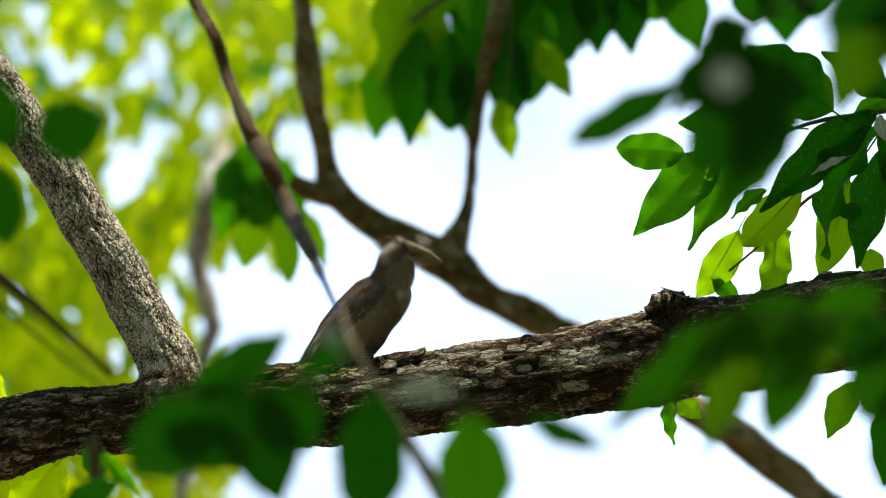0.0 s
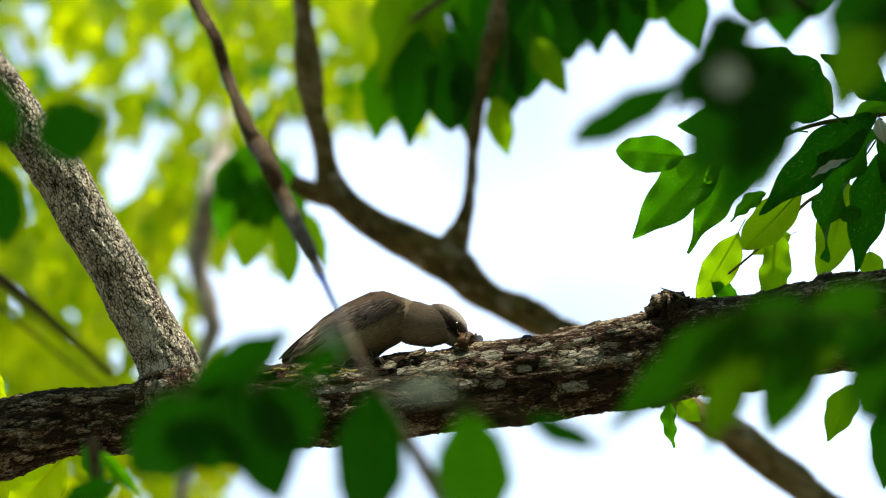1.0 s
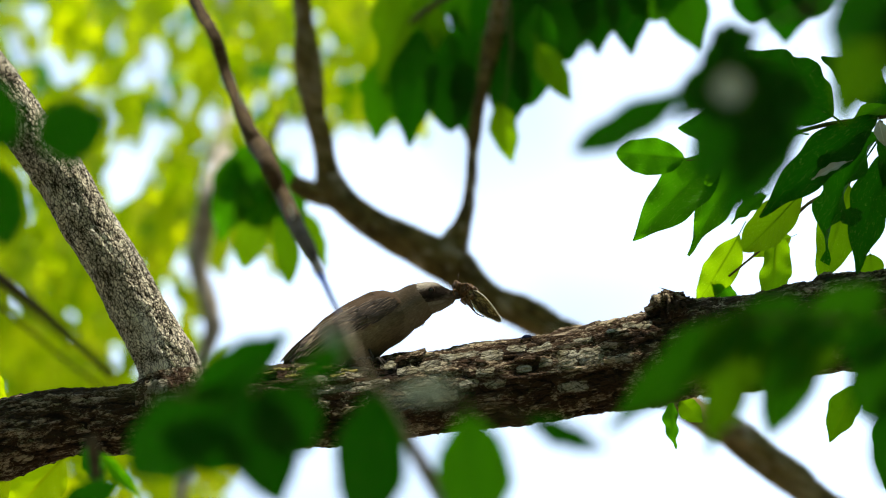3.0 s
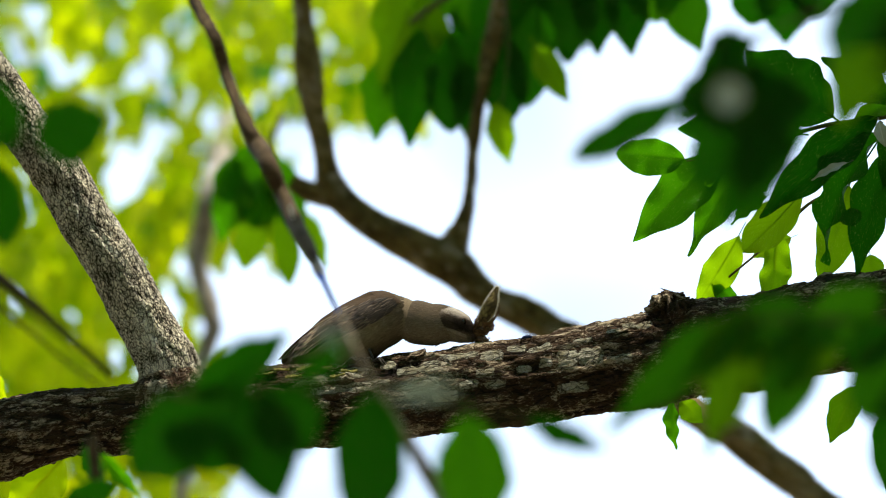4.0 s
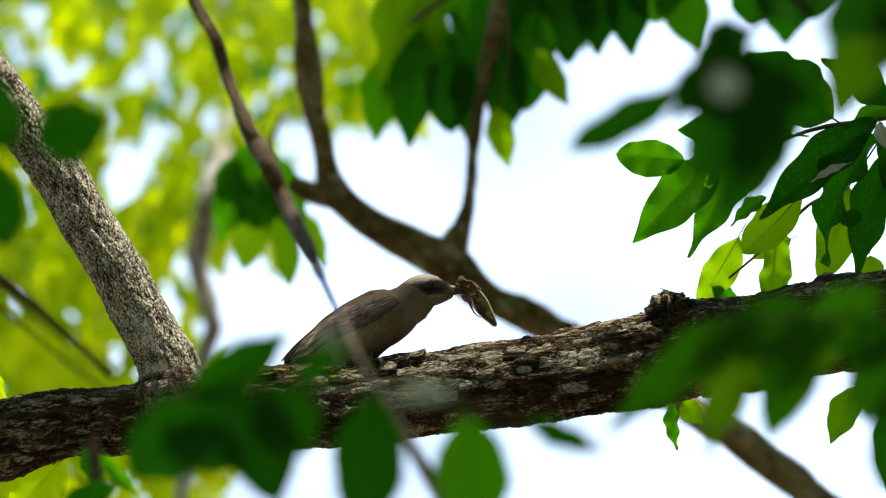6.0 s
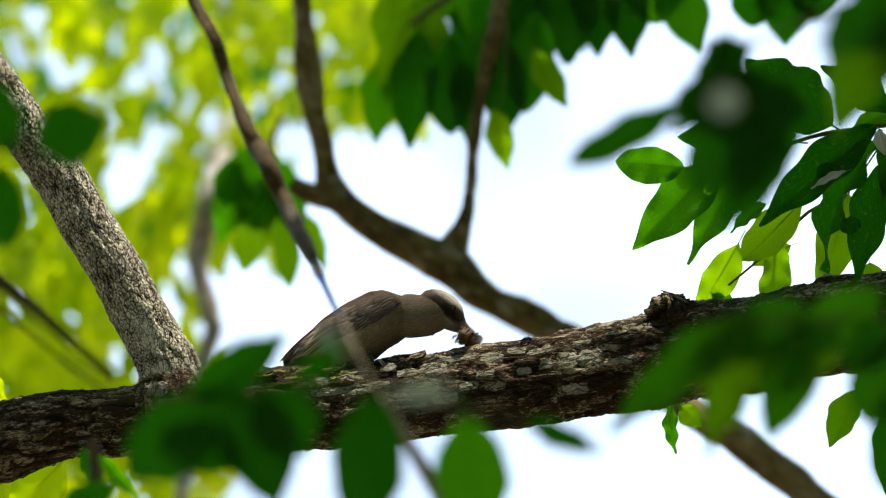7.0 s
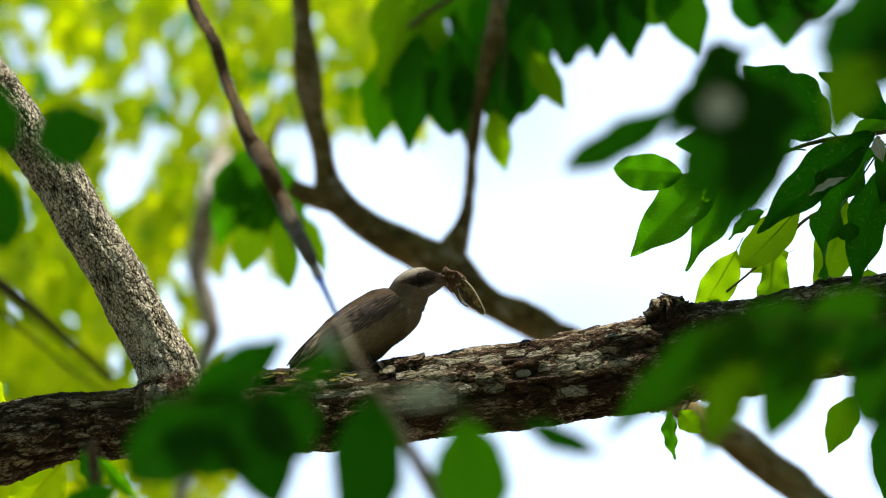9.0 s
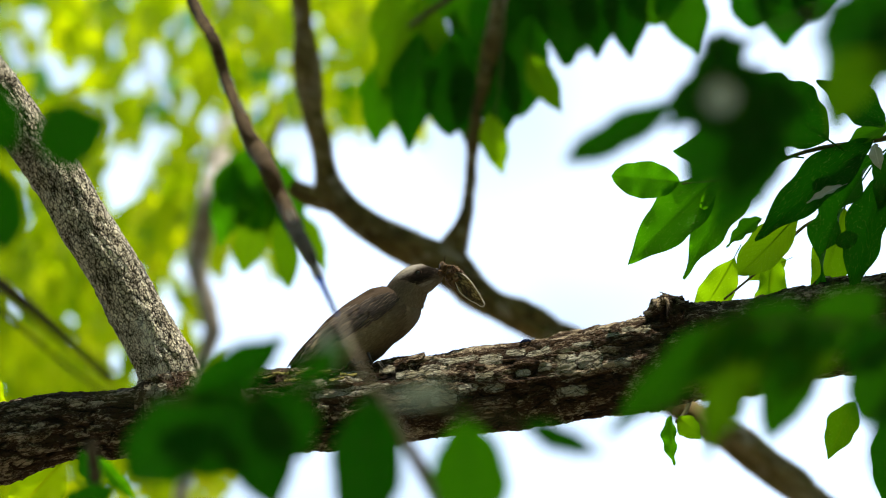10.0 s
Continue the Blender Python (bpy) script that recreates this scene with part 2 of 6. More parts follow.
def tube(points, step, sides, bark=None, crusts=()):
    """A closed tapered tube with rough bark; bark: (plate length, plate width, depth, lumps); crusts: lichen and sunlit
    strips (x, z, half width, half height) on its open side.
    """
    line = glide(points, step)
    bm = bmesh.new()
    lay_p = bm.verts.layers.float.new("plate")
    lay_h = bm.verts.layers.float.new("height")
    lay_c = bm.verts.layers.float.new("crust")
    rings, side = [], None
    travelled = 0.0
    for i, row in enumerate(line):
        c, r = Vector(row[:3]), row[3]
        ahead = Vector(line[min(i + 1, len(line) - 1)][:3]) - Vector(line[max(i - 1, 0)][:3])
        ahead.normalize()
        if side is None:
            side = ahead.cross(Vector((0, 1, 0)))
        side = (side - ahead * side.dot(ahead)).normalized()
        other = ahead.cross(side)
        travelled += (c - Vector(line[max(i - 1, 0)][:3])).length
        ring = []
        for j in range(sides):
            a = 2 * math.pi * j / sides
            d = side * math.cos(a) + other * math.sin(a)
            extra, cell, high = 0.0, 0.5, 0.6
            if bark:
                long, wide, deep, lump = bark
                q = Vector((travelled / long, math.cos(a) * r / wide, math.sin(a) * r / wide))
                q += noise.noise_vector(q * 0.8) * 0.5
                layer = noise.fractal(q * 0.7, 0.9, 2.1, 4) * 2.6 + 10
                step_up = math.floor(layer)
                rise = layer - step_up
                ragged = step_up + min(1.0, rise / 0.22) * 0.8 + rise * 0.2 - 10
                split = min(1.0, abs(noise.noise(q * 0.9 + Vector((7, 3, 1)))) / 0.1)
                across = min(1.0, abs(noise.noise(Vector((q.x * 1.9, q.y * 0.6, q.z * 0.6)) + Vector((1, 9, 4)))) / 0.07)
                high = min(1.0, max(0.0, (0.35 + 0.3 * ragged) * 0.5 + 0.5 * split * (0.5 + 0.5 * across)))
                cell = noise.cell(Vector((step_up * 3.7, q.x * 0.5, q.y * 0.5 + q.z * 0.4))) * 0.5 + 0.5
                fine = noise.fractal(q * 3.1, 1.0, 2.0, 2)
                extra = deep * (0.42 * ragged + 0.55 * (split * (0.4 + 0.6 * across)) - 0.55 + 0.14 * fine)
                extra += lump * noise.noise(c * 22 + d * 0.8)
            crust = 0.0
            if crusts and d.y < 0:
                p = c + d * r
                rag = 0.5 * noise.noise(p * 240) + 0.35 * noise.noise(p * 620)
                for cx, cz, cw, ch in crusts:
                    if abs(p.x - cx) < cw * 1.5 and abs(p.z - cz) < ch * 1.6:
                        off = (abs(p.x - cx) / cw) ** 4 + (abs(p.z - cz - 0.12 * (p.x - cx)) / ch) ** 4
                        crust = max(crust, min(1.0, max(0.0, 1.35 - 0.85 * off + rag)))
                extra = extra * (1 - 0.55 * min(1.0, crust)) + 0.0005 * crust
            v = bm.verts.new(c + d * (r + extra))
            v[lay_p], v[lay_h], v[lay_c] = cell, high, crust
            ring.append(v)
        rings.append(ring)
    for ra, rb in zip(rings, rings[1:]):
        for j in range(sides):
            bm.faces.new((ra[j], ra[(j + 1) % sides], rb[(j + 1) % sides], rb[j]))
    bm.faces.new(rings[0][::-1])
    bm.faces.new(rings[-1])
    bmesh.ops.recalc_face_normals(bm, faces=bm.faces)
    return bm


def leaf_mesh(name, material, belly=0.42, curl=0.12, fold=0.2, wave=0.03, waves=3, tip=0.75, bite=()):
    """A leaf one unit long along y and one unit wide, with stalk, fold, curl and wavy rims."""
    bm = bmesh.new()
    uv = bm.loops.layers.uv.new("UVMap")
    rows, cols = 24, 8
    grid = []
    for i in range(rows + 1):
        t = i / rows
        w = max(0.0, math.sin(math.pi * t ** (math.log(0.5) / math.log(belly)))) ** tip
        line = []
        for j in range(cols + 1):
            s = 2 * j / cols - 1
            rim = abs(s) ** 2
            z = -curl * (t - 0.4) ** 2 * 2 + fold * abs(s) * w * 0.5 + wave * rim * math.sin(t * waves * 6.28 + s)
            x = 0.5 * s * w * (1 + (0.04 * math.sin(t * 15 + s * 2) + 0.25 * wave * math.sin(t * waves * 11 + 2 * s + belly * 9)) * rim)
            line.append((bm.verts.new((x, t, z)), (j / cols, t)))
        grid.append(line)
    for i in range(rows):
        for j in range(cols):
            if (i, j) in bite:
                continue
            four = (grid[i][j], grid[i][j + 1], grid[i + 1][j + 1], grid[i + 1][j])
            face = bm.faces.new([v for v, _ in four])
            for loop, (_, place) in zip(face.loops, four):
                loop[uv].uv = place
    stalk = []
    for t, r in ((-0.16, 0.012), (0.0, 0.012), (0.5, 0.006)):
        z = -curl * (t - 0.4) ** 2 * 2 - 0.008
        stalk.append([bm.verts.new((r * 1.4 * math.cos(a), t, z + r * math.sin(a))) for a in (0.5, 2.6, 4.7)])
    for ra, rb in zip(stalk, stalk[1:]):
        for j in range(3):
            face = bm.faces.new((ra[j], ra[(j + 1) % 3], rb[(j + 1) % 3], rb[j]))
            for loop in face.loops:
                loop[uv].uv = (0.5, 0.5)
    bmesh.ops.remove_doubles(bm, verts=bm.verts, dist=1e-5)
    me = bpy.data.meshes.new(name)
    bm.to_mesh(me)
    bm.free()
    for poly in me.polygons:
        poly.use_smooth = True
    me.materials.append(material)
    return me


SHAPES = {}
for key, mat in (("mid", M_LEAF), ("lit", M_LEAF_LIT), ("dark", M_LEAF_SHADED), ("sun_tone", M_LEAF_SUNLIT), ("pale", M_LEAF_GLINT)):
    SHAPES[key] = [
        leaf_mesh("leaf", mat, 0.42, 0.12, 0.2, 0.045, 3, 0.95),
        leaf_mesh("leaf", mat, 0.36, 0.3, 0.3, 0.08, 3, 1.15),
        leaf_mesh("leaf", mat, 0.52, -0.15, 0.15, 0.03, 2.5, 0.65),
        leaf_mesh("leaf", mat, 0.45, 0.2, 0.1, 0.12, 3.5, 0.9),
        leaf_mesh("leaf", mat, 0.5, 0.1, 0.15, 0.06, 3, 0.6),
    ]
dice = random.Random(7)


def leaf_pose(base, tip, width, twist=0.0):
    """Where a leaf from base to tip lies, its face turned to the open side and twisted about its rib."""
    base, tip = Vector(base), Vector(tip)
    along = tip - base
    y = along.normalized()
    z = Vector((0, -1, 0))
    z = (z - y * z.dot(y)).normalized()
    z = Matrix.Rotation(radians(twist), 3, y) @ z
    x = y.cross(z)
    size = along.length
    m = Matrix((x, y, z)).transposed().to_4x4()
    m.translation = base
    return m @ Matrix.Diagonal((width, size, size * 0.8, 1))


def leaf(parent, base, tip, width, twist=None, shape=None, kind="mid"):
    """One leaf under a twig; width is its true width."""
    shape = dice.randrange(4) if shape is None else shape
    twist = dice.uniform(-28, 28) if twist is None else twist
    ob = new("leaf", SHAPES[kind][shape])
    ob.parent = parent
    ob.matrix_basis = Matrix.Translation(-origin[parent]) @ leaf_pose(base, tip, width / max(0.3, math.cos(radians(twist))), twist)
    return ob


def twig(name, rows, parent, material=None, label="", pivot=None, sides=10):
    return part(name, tube(rows, 0.008, sides), material or M_TWIG, parent, label, pivot)


DOWN = AIM.inverted()


def on_ground(x, y):
    """The site point of the ground below (x, y)."""
    p = DOWN @ Vector((x, y, 0))
    return (p.x, p.y, p.z)


def trunk_rows(x, y, top, r0, r1):
    """An upright trunk from the ground to the site point top."""
    g, t = Vector(on_ground(x, y)), Vector(top)
    mid = g.lerp(t, 0.5)
    return [(*g, r0 * 1.35), (*g.lerp(t, 0.08), r0), (*mid, (r0 + r1) / 2), (*t, r1)]


# ---- ground ----
bm = bmesh.new()
bmesh.ops.create_grid(bm, x_segments=40, y_segments=40, size=600)
for v in bm.verts:
    v.co.z = 0.25 * noise.noise(v.co * 0.05) - 0.3
me = bpy.data.meshes.new("ground")
bm.to_mesh(me)
bm.free()
me.materials.append(M_GROUND)
tagged(new("ground", me), "brown leaf-littered forest floor under the trees", "ground", kind="structure")

# ---- the tree of the perch ----
perch_tree = thing("tree", on_ground(1.35, 8.0), "rough-barked tree with a thick lichen-flecked limb and green leaves", "tree")
part("trunk", tube(trunk_rows(1.35, 8.0, (1.3214, 8.000, 0.3747), 0.16, 0.11), 0.05, 40, (0.05, 0.02, 0.008, 0.006)), M_BARK, perch_tree)
# pale lichen crusts on the limb's open side; the long top strip paints sunlit bark
CRUSTS_AND_SUN = [
    (-0.0284, -0.0941, 0.0081, 0.0035), (-0.0099, -0.0915, 0.0096, 0.0045), (-0.0169, -0.1066, 0.0151, 0.0060), (0.0012, -0.1147, 0.0101, 0.0045),
    (0.0204, -0.1056, 0.0076, 0.0035), (0.0335, -0.0965, 0.0071, 0.0035), (0.0385, -0.0834, 0.0091, 0.0036), (0.0415, -0.1056, 0.0081, 0.0032),
    (0.0637, -0.0935, 0.0060, 0.0028), (0.0758, -0.0774, 0.0101, 0.0030), (0.0808, -0.0891, 0.0050, 0.0030), (0.0980, -0.0865, 0.0083, 0.0075),
    (0.1161, -0.0834, 0.0101, 0.0069), (0.1101, -0.0719, 0.0081, 0.0016), (0.1423, -0.0855, 0.0066, 0.0040), (0.1020, -0.1076, 0.0119, 0.0042),
    (0.1342, -0.0643, 0.0060, 0.0022), (0.1463, -0.0599, 0.0050, 0.0018), (0.1584, -0.0592, 0.0060, 0.0024), (0.0133, -0.0834, 0.0151, 0.0024),
    (0.0576, -0.0774, 0.0071, 0.0020), (-0.0431, -0.0905, 0.0060, 0.0024), (0.1786, -0.0451, 0.0060, 0.0026), (-0.0482, -0.1046, 0.0071, 0.0030),
    (-0.2236, -0.1074, 0.0080, 0.0058), (-0.0820, -0.0989, 0.0187, 0.0040), (-0.0887, -0.1100, 0.0151, 0.0031), (-0.0677, -0.0944, 0.0089, 0.0027),
    (-0.0944, -0.1020, 0.0089, 0.0022), (-0.0642, -0.1074, 0.0116, 0.0040), (-0.2156, -0.1176, 0.0089, 0.0036),
]
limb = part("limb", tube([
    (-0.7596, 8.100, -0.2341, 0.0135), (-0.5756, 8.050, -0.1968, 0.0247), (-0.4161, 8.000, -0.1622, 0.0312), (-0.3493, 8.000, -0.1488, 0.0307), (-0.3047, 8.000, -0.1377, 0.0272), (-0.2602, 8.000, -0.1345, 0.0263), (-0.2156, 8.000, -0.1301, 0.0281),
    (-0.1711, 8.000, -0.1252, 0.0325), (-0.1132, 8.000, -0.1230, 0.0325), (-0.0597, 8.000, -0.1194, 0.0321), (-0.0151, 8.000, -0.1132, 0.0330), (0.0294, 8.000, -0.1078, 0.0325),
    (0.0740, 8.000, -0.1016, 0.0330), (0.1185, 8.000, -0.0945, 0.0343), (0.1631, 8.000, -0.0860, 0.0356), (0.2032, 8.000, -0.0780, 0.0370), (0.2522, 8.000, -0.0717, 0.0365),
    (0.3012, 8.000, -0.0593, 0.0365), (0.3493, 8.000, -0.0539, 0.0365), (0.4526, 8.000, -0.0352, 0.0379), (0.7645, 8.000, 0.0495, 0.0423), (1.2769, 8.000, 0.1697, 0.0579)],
    0.0011, 190, (0.026, 0.0066, 0.0034, 0.0022), CRUSTS_AND_SUN), M_BARK, perch_tree, "thick limb with cracked dark bark and grey lichen")
part("limb", tube([
    (-0.2067, 8.000, -0.1332, 0.0232), (-0.2128, 7.995, -0.1109, 0.0267), (-0.2163, 7.990, -0.0908, 0.0245), (-0.2265, 7.990, -0.0707, 0.0218), (-0.2389, 7.990, -0.0485, 0.0214), (-0.2585, 7.990, -0.0129, 0.0209), (-0.2790, 7.990, 0.0182, 0.0205),
    (-0.3044, 7.990, 0.0627, 0.0200), (-0.3368, 7.990, 0.1072, 0.0196), (-0.3693, 7.990, 0.1517, 0.0191), (-0.4067, 7.990, 0.1962, 0.0187), (-0.5357, 7.990, 0.3831, 0.0142), (-0.6158, 7.990, 0.5967, 0.0027)],
    0.0009, 150, (0.012, 0.0034, 0.0014, 0.0014)), M_BARK_LIGHT, perch_tree, "paler leaning limb with finely flecked grey bark")
part("knot", tube([(0.1853, 8.000, -0.0708, 0.0214), (0.1808, 7.995, -0.0530, 0.0178), (0.1789, 7.990, -0.0441, 0.0151), (0.1793, 7.990, -0.0378, 0.0107), (0.1807, 7.990, -0.0325, 0.0040)], 0.0011, 80, (0.006, 0.004, 0.008, 0.009)), M_BARK, perch_tree, "broken knobbly branch stub")
part("knot", tube([(-0.2020, 7.990, -0.1442, 0.0338), (-0.2081, 7.985, -0.1250, 0.0320), (-0.2138, 7.983, -0.1089, 0.0276), (-0.2161, 7.985, -0.0983, 0.0222)], 0.0011, 140, (0.016, 0.005, 0.004, 0.002), CRUSTS_AND_SUN), M_BARK, perch_tree, "dark swollen collar where two limbs meet")
part("knot", tube([(0.3056, 8.000, -0.0530, 0.0267), (0.3032, 7.995, -0.0329, 0.0169), (0.3044, 7.990, -0.0249, 0.0071)], 0.0016, 60, (0.008, 0.005, 0.004, 0.003)), M_BARK, perch_tree)


def bark_flake(base, size, lean, curl, name="bark_flake", material=M_BARK):
    """A lifted scale of bark: a thin ragged plate that curls up from the limb."""
    bm = bmesh.new()
    r = random.Random(int(abs(base[0]) * 9000))
    grid = []
    for i in range(8):
        f = i / 7
        w = size * 0.2 * (0.5 + 0.5 * math.sin(f * 2.6 + 0.4)) * r.uniform(0.8, 1.2)
        line = []
        for j in range(5):
            g = j / 2 - 1
            line.append(bm.verts.new((f * size, g * w, curl * size * f * f + size * 0.06 * r.uniform(-1, 1) - abs(g) * size * 0.08)))
        grid.append(line)
    for ra, rb in zip(grid, grid[1:]):
        for j in range(4):
            bm.faces.new((ra[j], ra[j + 1], rb[j + 1], rb[j]))
    bmesh.ops.recalc_face_normals(bm, faces=bm.faces)
    bmesh.ops.solidify(bm, geom=bm.faces[:], thickness=size * 0.06)
    bm.verts.layers.float.new("plate")
    tall = bm.verts.layers.float.new("height")
    for v in bm.verts:
        v[tall] = 0.55
    bm.transform(Matrix.Translation(base) @ pose(0, 0, 0, 0, -lean, 0))
    return part(name, bm, material, perch_tree, "", None, False)


bark_flake((-0.0338, 7.985, -0.0858), 0.0214, 12, 0.08)
bark_flake((-0.0062, 7.985, -0.0832), 0.0151, 3, 0.12)
bark_flake((-0.0884, 7.975, -0.0950), 0.0134, 18, 0.18)
bark_flake((-0.0995, 7.980, -0.0938), 0.0174, 7, 0.12)
bark_flake((0.0293, 7.985, -0.0783), 0.0169, 6, 0.07)
bark_flake((0.0583, 7.990, -0.0721), 0.0098, 12, 0.18)
bark_flake((0.0960, 7.980, -0.0698), 0.0200, 7, 0.06)
bark_flake((0.1294, 7.985, -0.0627), 0.0169, 9, 0.09)
bark_flake((0.1494, 7.985, -0.0574), 0.0143, 15, 0.12)
bark_flake((0.2006, 7.985, -0.0462), 0.0116, 5, 0.18)
bark_flake((0.2161, 7.985, -0.0440), 0.0151, 0, 0.06)
bark_flake((0.2828, 7.985, -0.0329), 0.0187, 12, 0.12)
bark_flake((-0.3220, 7.985, -0.1152), 0.0134, 5, 0.12)
bark_flake((-0.2908, 7.985, -0.1138), 0.0200, -2, 0.06)
bark_flake((-0.1462, 7.980, -0.0951), 0.0169, 4, 0.09)

# Yellow moss strips whose colour also carries the golden sun dapple on this stretch.
for i in range(9):
    x, _, z = (-0.1505, 7.972, -0.0937)
    bark_flake((x + 0.0088 * i, 7.972 - 0.0012 * (i % 4), z + (0.0, -0.003, 0.001, -0.005)[i % 4]), 0.0134 * (0.7 + 0.1 * (i % 5)), (2, 8, -4)[i % 3], 0.06, "dapple_moss", M_DAPPLE_MOSS)

part("bud", tube([(0.0614, 7.990, -0.0703, 0.0005), (0.0640, 7.985, -0.0685, 0.0012), (0.0676, 7.985, -0.0680, 0.0012), (0.0703, 7.990, -0.0690, 0.0005)], 0.002, 14), M_BLUE_DARK, perch_tree, "small blue-black bump")

# sprays in sharp reach, beyond the knot
spray_right = twig("twig", [(0.4991, 8.030, 0.1435, 0.0045), (0.4091, 8.020, 0.1255, 0.0036), (0.3493, 8.000, 0.1092, 0.0022), (0.3008, 7.990, 0.1019, 0.0018), (0.2719, 7.990, 0.0930, 0.0013), (0.2426, 7.980, 0.0795, 0.0011), (0.1913, 7.970, 0.0737, 0.0007)], perch_tree, M_TWIG_GREEN, "leafy green twig", (0.4991, 8.030, 0.1435))
branchlet = part("branchlet", tube([(0.3457, 8.000, 0.1051, 0.0018), (0.3305, 8.010, 0.0763, 0.0016), (0.3153, 8.020, 0.0549, 0.0013), (0.2885, 8.020, 0.0398, 0.0013), (0.2675, 8.020, 0.0183, 0.0013), (0.2528, 8.020, 0.0049, 0.0009), (0.2263, 8.030, -0.0174, 0.0009)], 0.006, 8), M_TWIG_GREEN, spray_right)
leaf(spray_right, (0.2195, 7.980, 0.0795), (0.1489, 7.980, 0.0111), 0.0401, 8, 0)
leaf(spray_right, (0.1900, 7.970, 0.0750), (0.1358, 7.970, 0.0794), 0.0294, -10, 4)
leaf(spray_right, (0.2471, 7.980, 0.0871), (0.1902, 7.980, 0.0009), 0.0330, 12, 1)
leaf(spray_right, (0.3067, 7.970, 0.1070), (0.2370, 7.970, 0.1585), 0.0526, -12, 3, "dark")
leaf(spray_right, (0.2731, 7.960, 0.0958), (0.1844, 7.960, 0.1002), 0.0468, 10, 0, "dark")
leaf(spray_right, (0.3415, 7.985, 0.1089), (0.2481, 7.985, 0.0307), 0.0348, 15, 0, "dark")
leaf(spray_right, (0.3395, 7.980, 0.0973), (0.2880, 7.980, -0.0004), 0.0276, 48, 1, "dark")
leaf(spray_right, (0.3502, 7.980, 0.0813), (0.3235, 7.980, -0.0147), 0.0321, 20, 0, "dark")
leaf(spray_right, (0.3224, 8.030, 0.0550), (0.2987, 8.030, -0.0246), 0.0348, -10, 0, "lit")
leaf(spray_right, (0.2837, 8.010, 0.0486), (0.2378, 8.010, 0.0004), 0.0312, 18, 2, "lit")
leaf(spray_right, (0.2544, 8.000, 0.0472), (0.2259, 8.000, 0.0254), 0.0125, 20, 1)
leaf(spray_right, (0.2343, 8.030, 0.0148), (0.2011, 8.060, -0.0426), 0.0276, -12, 0, "lit")
leaf(spray_right, (0.2656, 8.030, 0.0174), (0.2594, 8.060, -0.0444), 0.0249, -20, 4, "lit")
leaf(spray_right, (0.2762, 8.050, 0.0139), (0.2448, 8.050, -0.0018), 0.0178, 10, 0, "lit")
leaf(spray_right, (0.3389, 8.050, 0.0004), (0.3425, 8.050, -0.0264), 0.0196, 0, 0, "lit")
leaf(spray_right, (0.3511, 7.970, 0.1194), (0.2983, 7.970, 0.1567), 0.0294, 24, 0, "dark")
leaf(spray_right, (0.3564, 7.990, 0.1206), (0.3208, 7.990, 0.1055), 0.0151, 30, 0)
leaf(spray_right, (0.3622, 7.970, 0.1025), (0.3444, 7.970, 0.0493), 0.0267, 10, 1, "dark")
leaf(spray_right, (0.3190, 8.000, 0.0307), (0.3346, 8.000, 0.0205), 0.0125, 0, 0, "dark")
leaf(spray_right, (0.2143, 8.050, -0.0197), (0.2361, 8.060, -0.0444), 0.0151, 10, 0)
leaf(spray_right, (0.3167, 7.960, 0.0726), (0.2887, 7.960, 0.0592), 0.0060, 25, 0, "pale")
leaf(spray_right, (0.3418, 7.960, 0.1047), (0.3468, 7.960, 0.0846), 0.0110, 10, 0, "pale")
leaf(spray_right, (0.3288, 7.960, 0.0325), (0.3117, 7.960, 0.0265), 0.0140, 5, 4, "dark")
spray_low = twig("twig", [(0.2012, 8.100, -0.0898, 0.0018), (0.1939, 8.080, -0.1120, 0.0018), (0.1847, 8.070, -0.1218, 0.0009)], perch_tree, M_TWIG_GREEN, "short leafy twig under the limb")
leaf(spray_low, (0.1800, 8.060, -0.1163), (0.1822, 8.060, -0.1560), 0.0115, 35, 0)
leaf(spray_low, (0.1870, 8.070, -0.1173), (0.2049, 8.070, -0.1353), 0.0178, 10, 0, "lit")
leaf(spray_low, (0.3272, 8.070, -0.1056), (0.3052, 8.070, -0.1506), 0.0249, 15, 0, "lit")
leaf(spray_low, (0.3555, 8.070, -0.1164), (0.3496, 8.070, -0.1883), 0.0223, 15, 0, "dark")
spray_left = twig("twig", [(-0.3807, 8.100, -0.1168, 0.0018), (-0.3356, 8.100, -0.1574, 0.0014), (-0.3040, 8.100, -0.1674, 0.0009)], perch_tree, M_TWIG_GREEN, "short leafy twig below the limb")
leaf(spray_left, (-0.3031, 8.100, -0.1655), (-0.3469, 8.100, -0.2138), 0.0423, 5, 0, "sun_tone")
leaf(spray_left, (-0.3717, 8.100, -0.0807), (-0.3482, 8.100, -0.1236), 0.0178, 20, 0, "sun_tone")

# sprays between the camera and the limb
spray_front = twig("twig", [(0.3791, 6.100, 0.2381, 0.0027), (0.2593, 6.000, 0.1674, 0.0017), (0.1855, 6.100, 0.1362, 0.0010), (0.1413, 6.100, 0.0989, 0.0007)], perch_tree, None, "leafy twig close to the camera", (0.3791, 6.100, 0.2042))
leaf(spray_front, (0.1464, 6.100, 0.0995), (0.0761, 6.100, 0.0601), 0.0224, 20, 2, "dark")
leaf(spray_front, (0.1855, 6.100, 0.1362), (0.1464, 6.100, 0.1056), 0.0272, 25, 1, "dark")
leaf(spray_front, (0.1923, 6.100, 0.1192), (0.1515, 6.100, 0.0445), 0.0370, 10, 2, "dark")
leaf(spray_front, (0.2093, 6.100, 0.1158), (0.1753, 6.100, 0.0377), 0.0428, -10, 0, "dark")
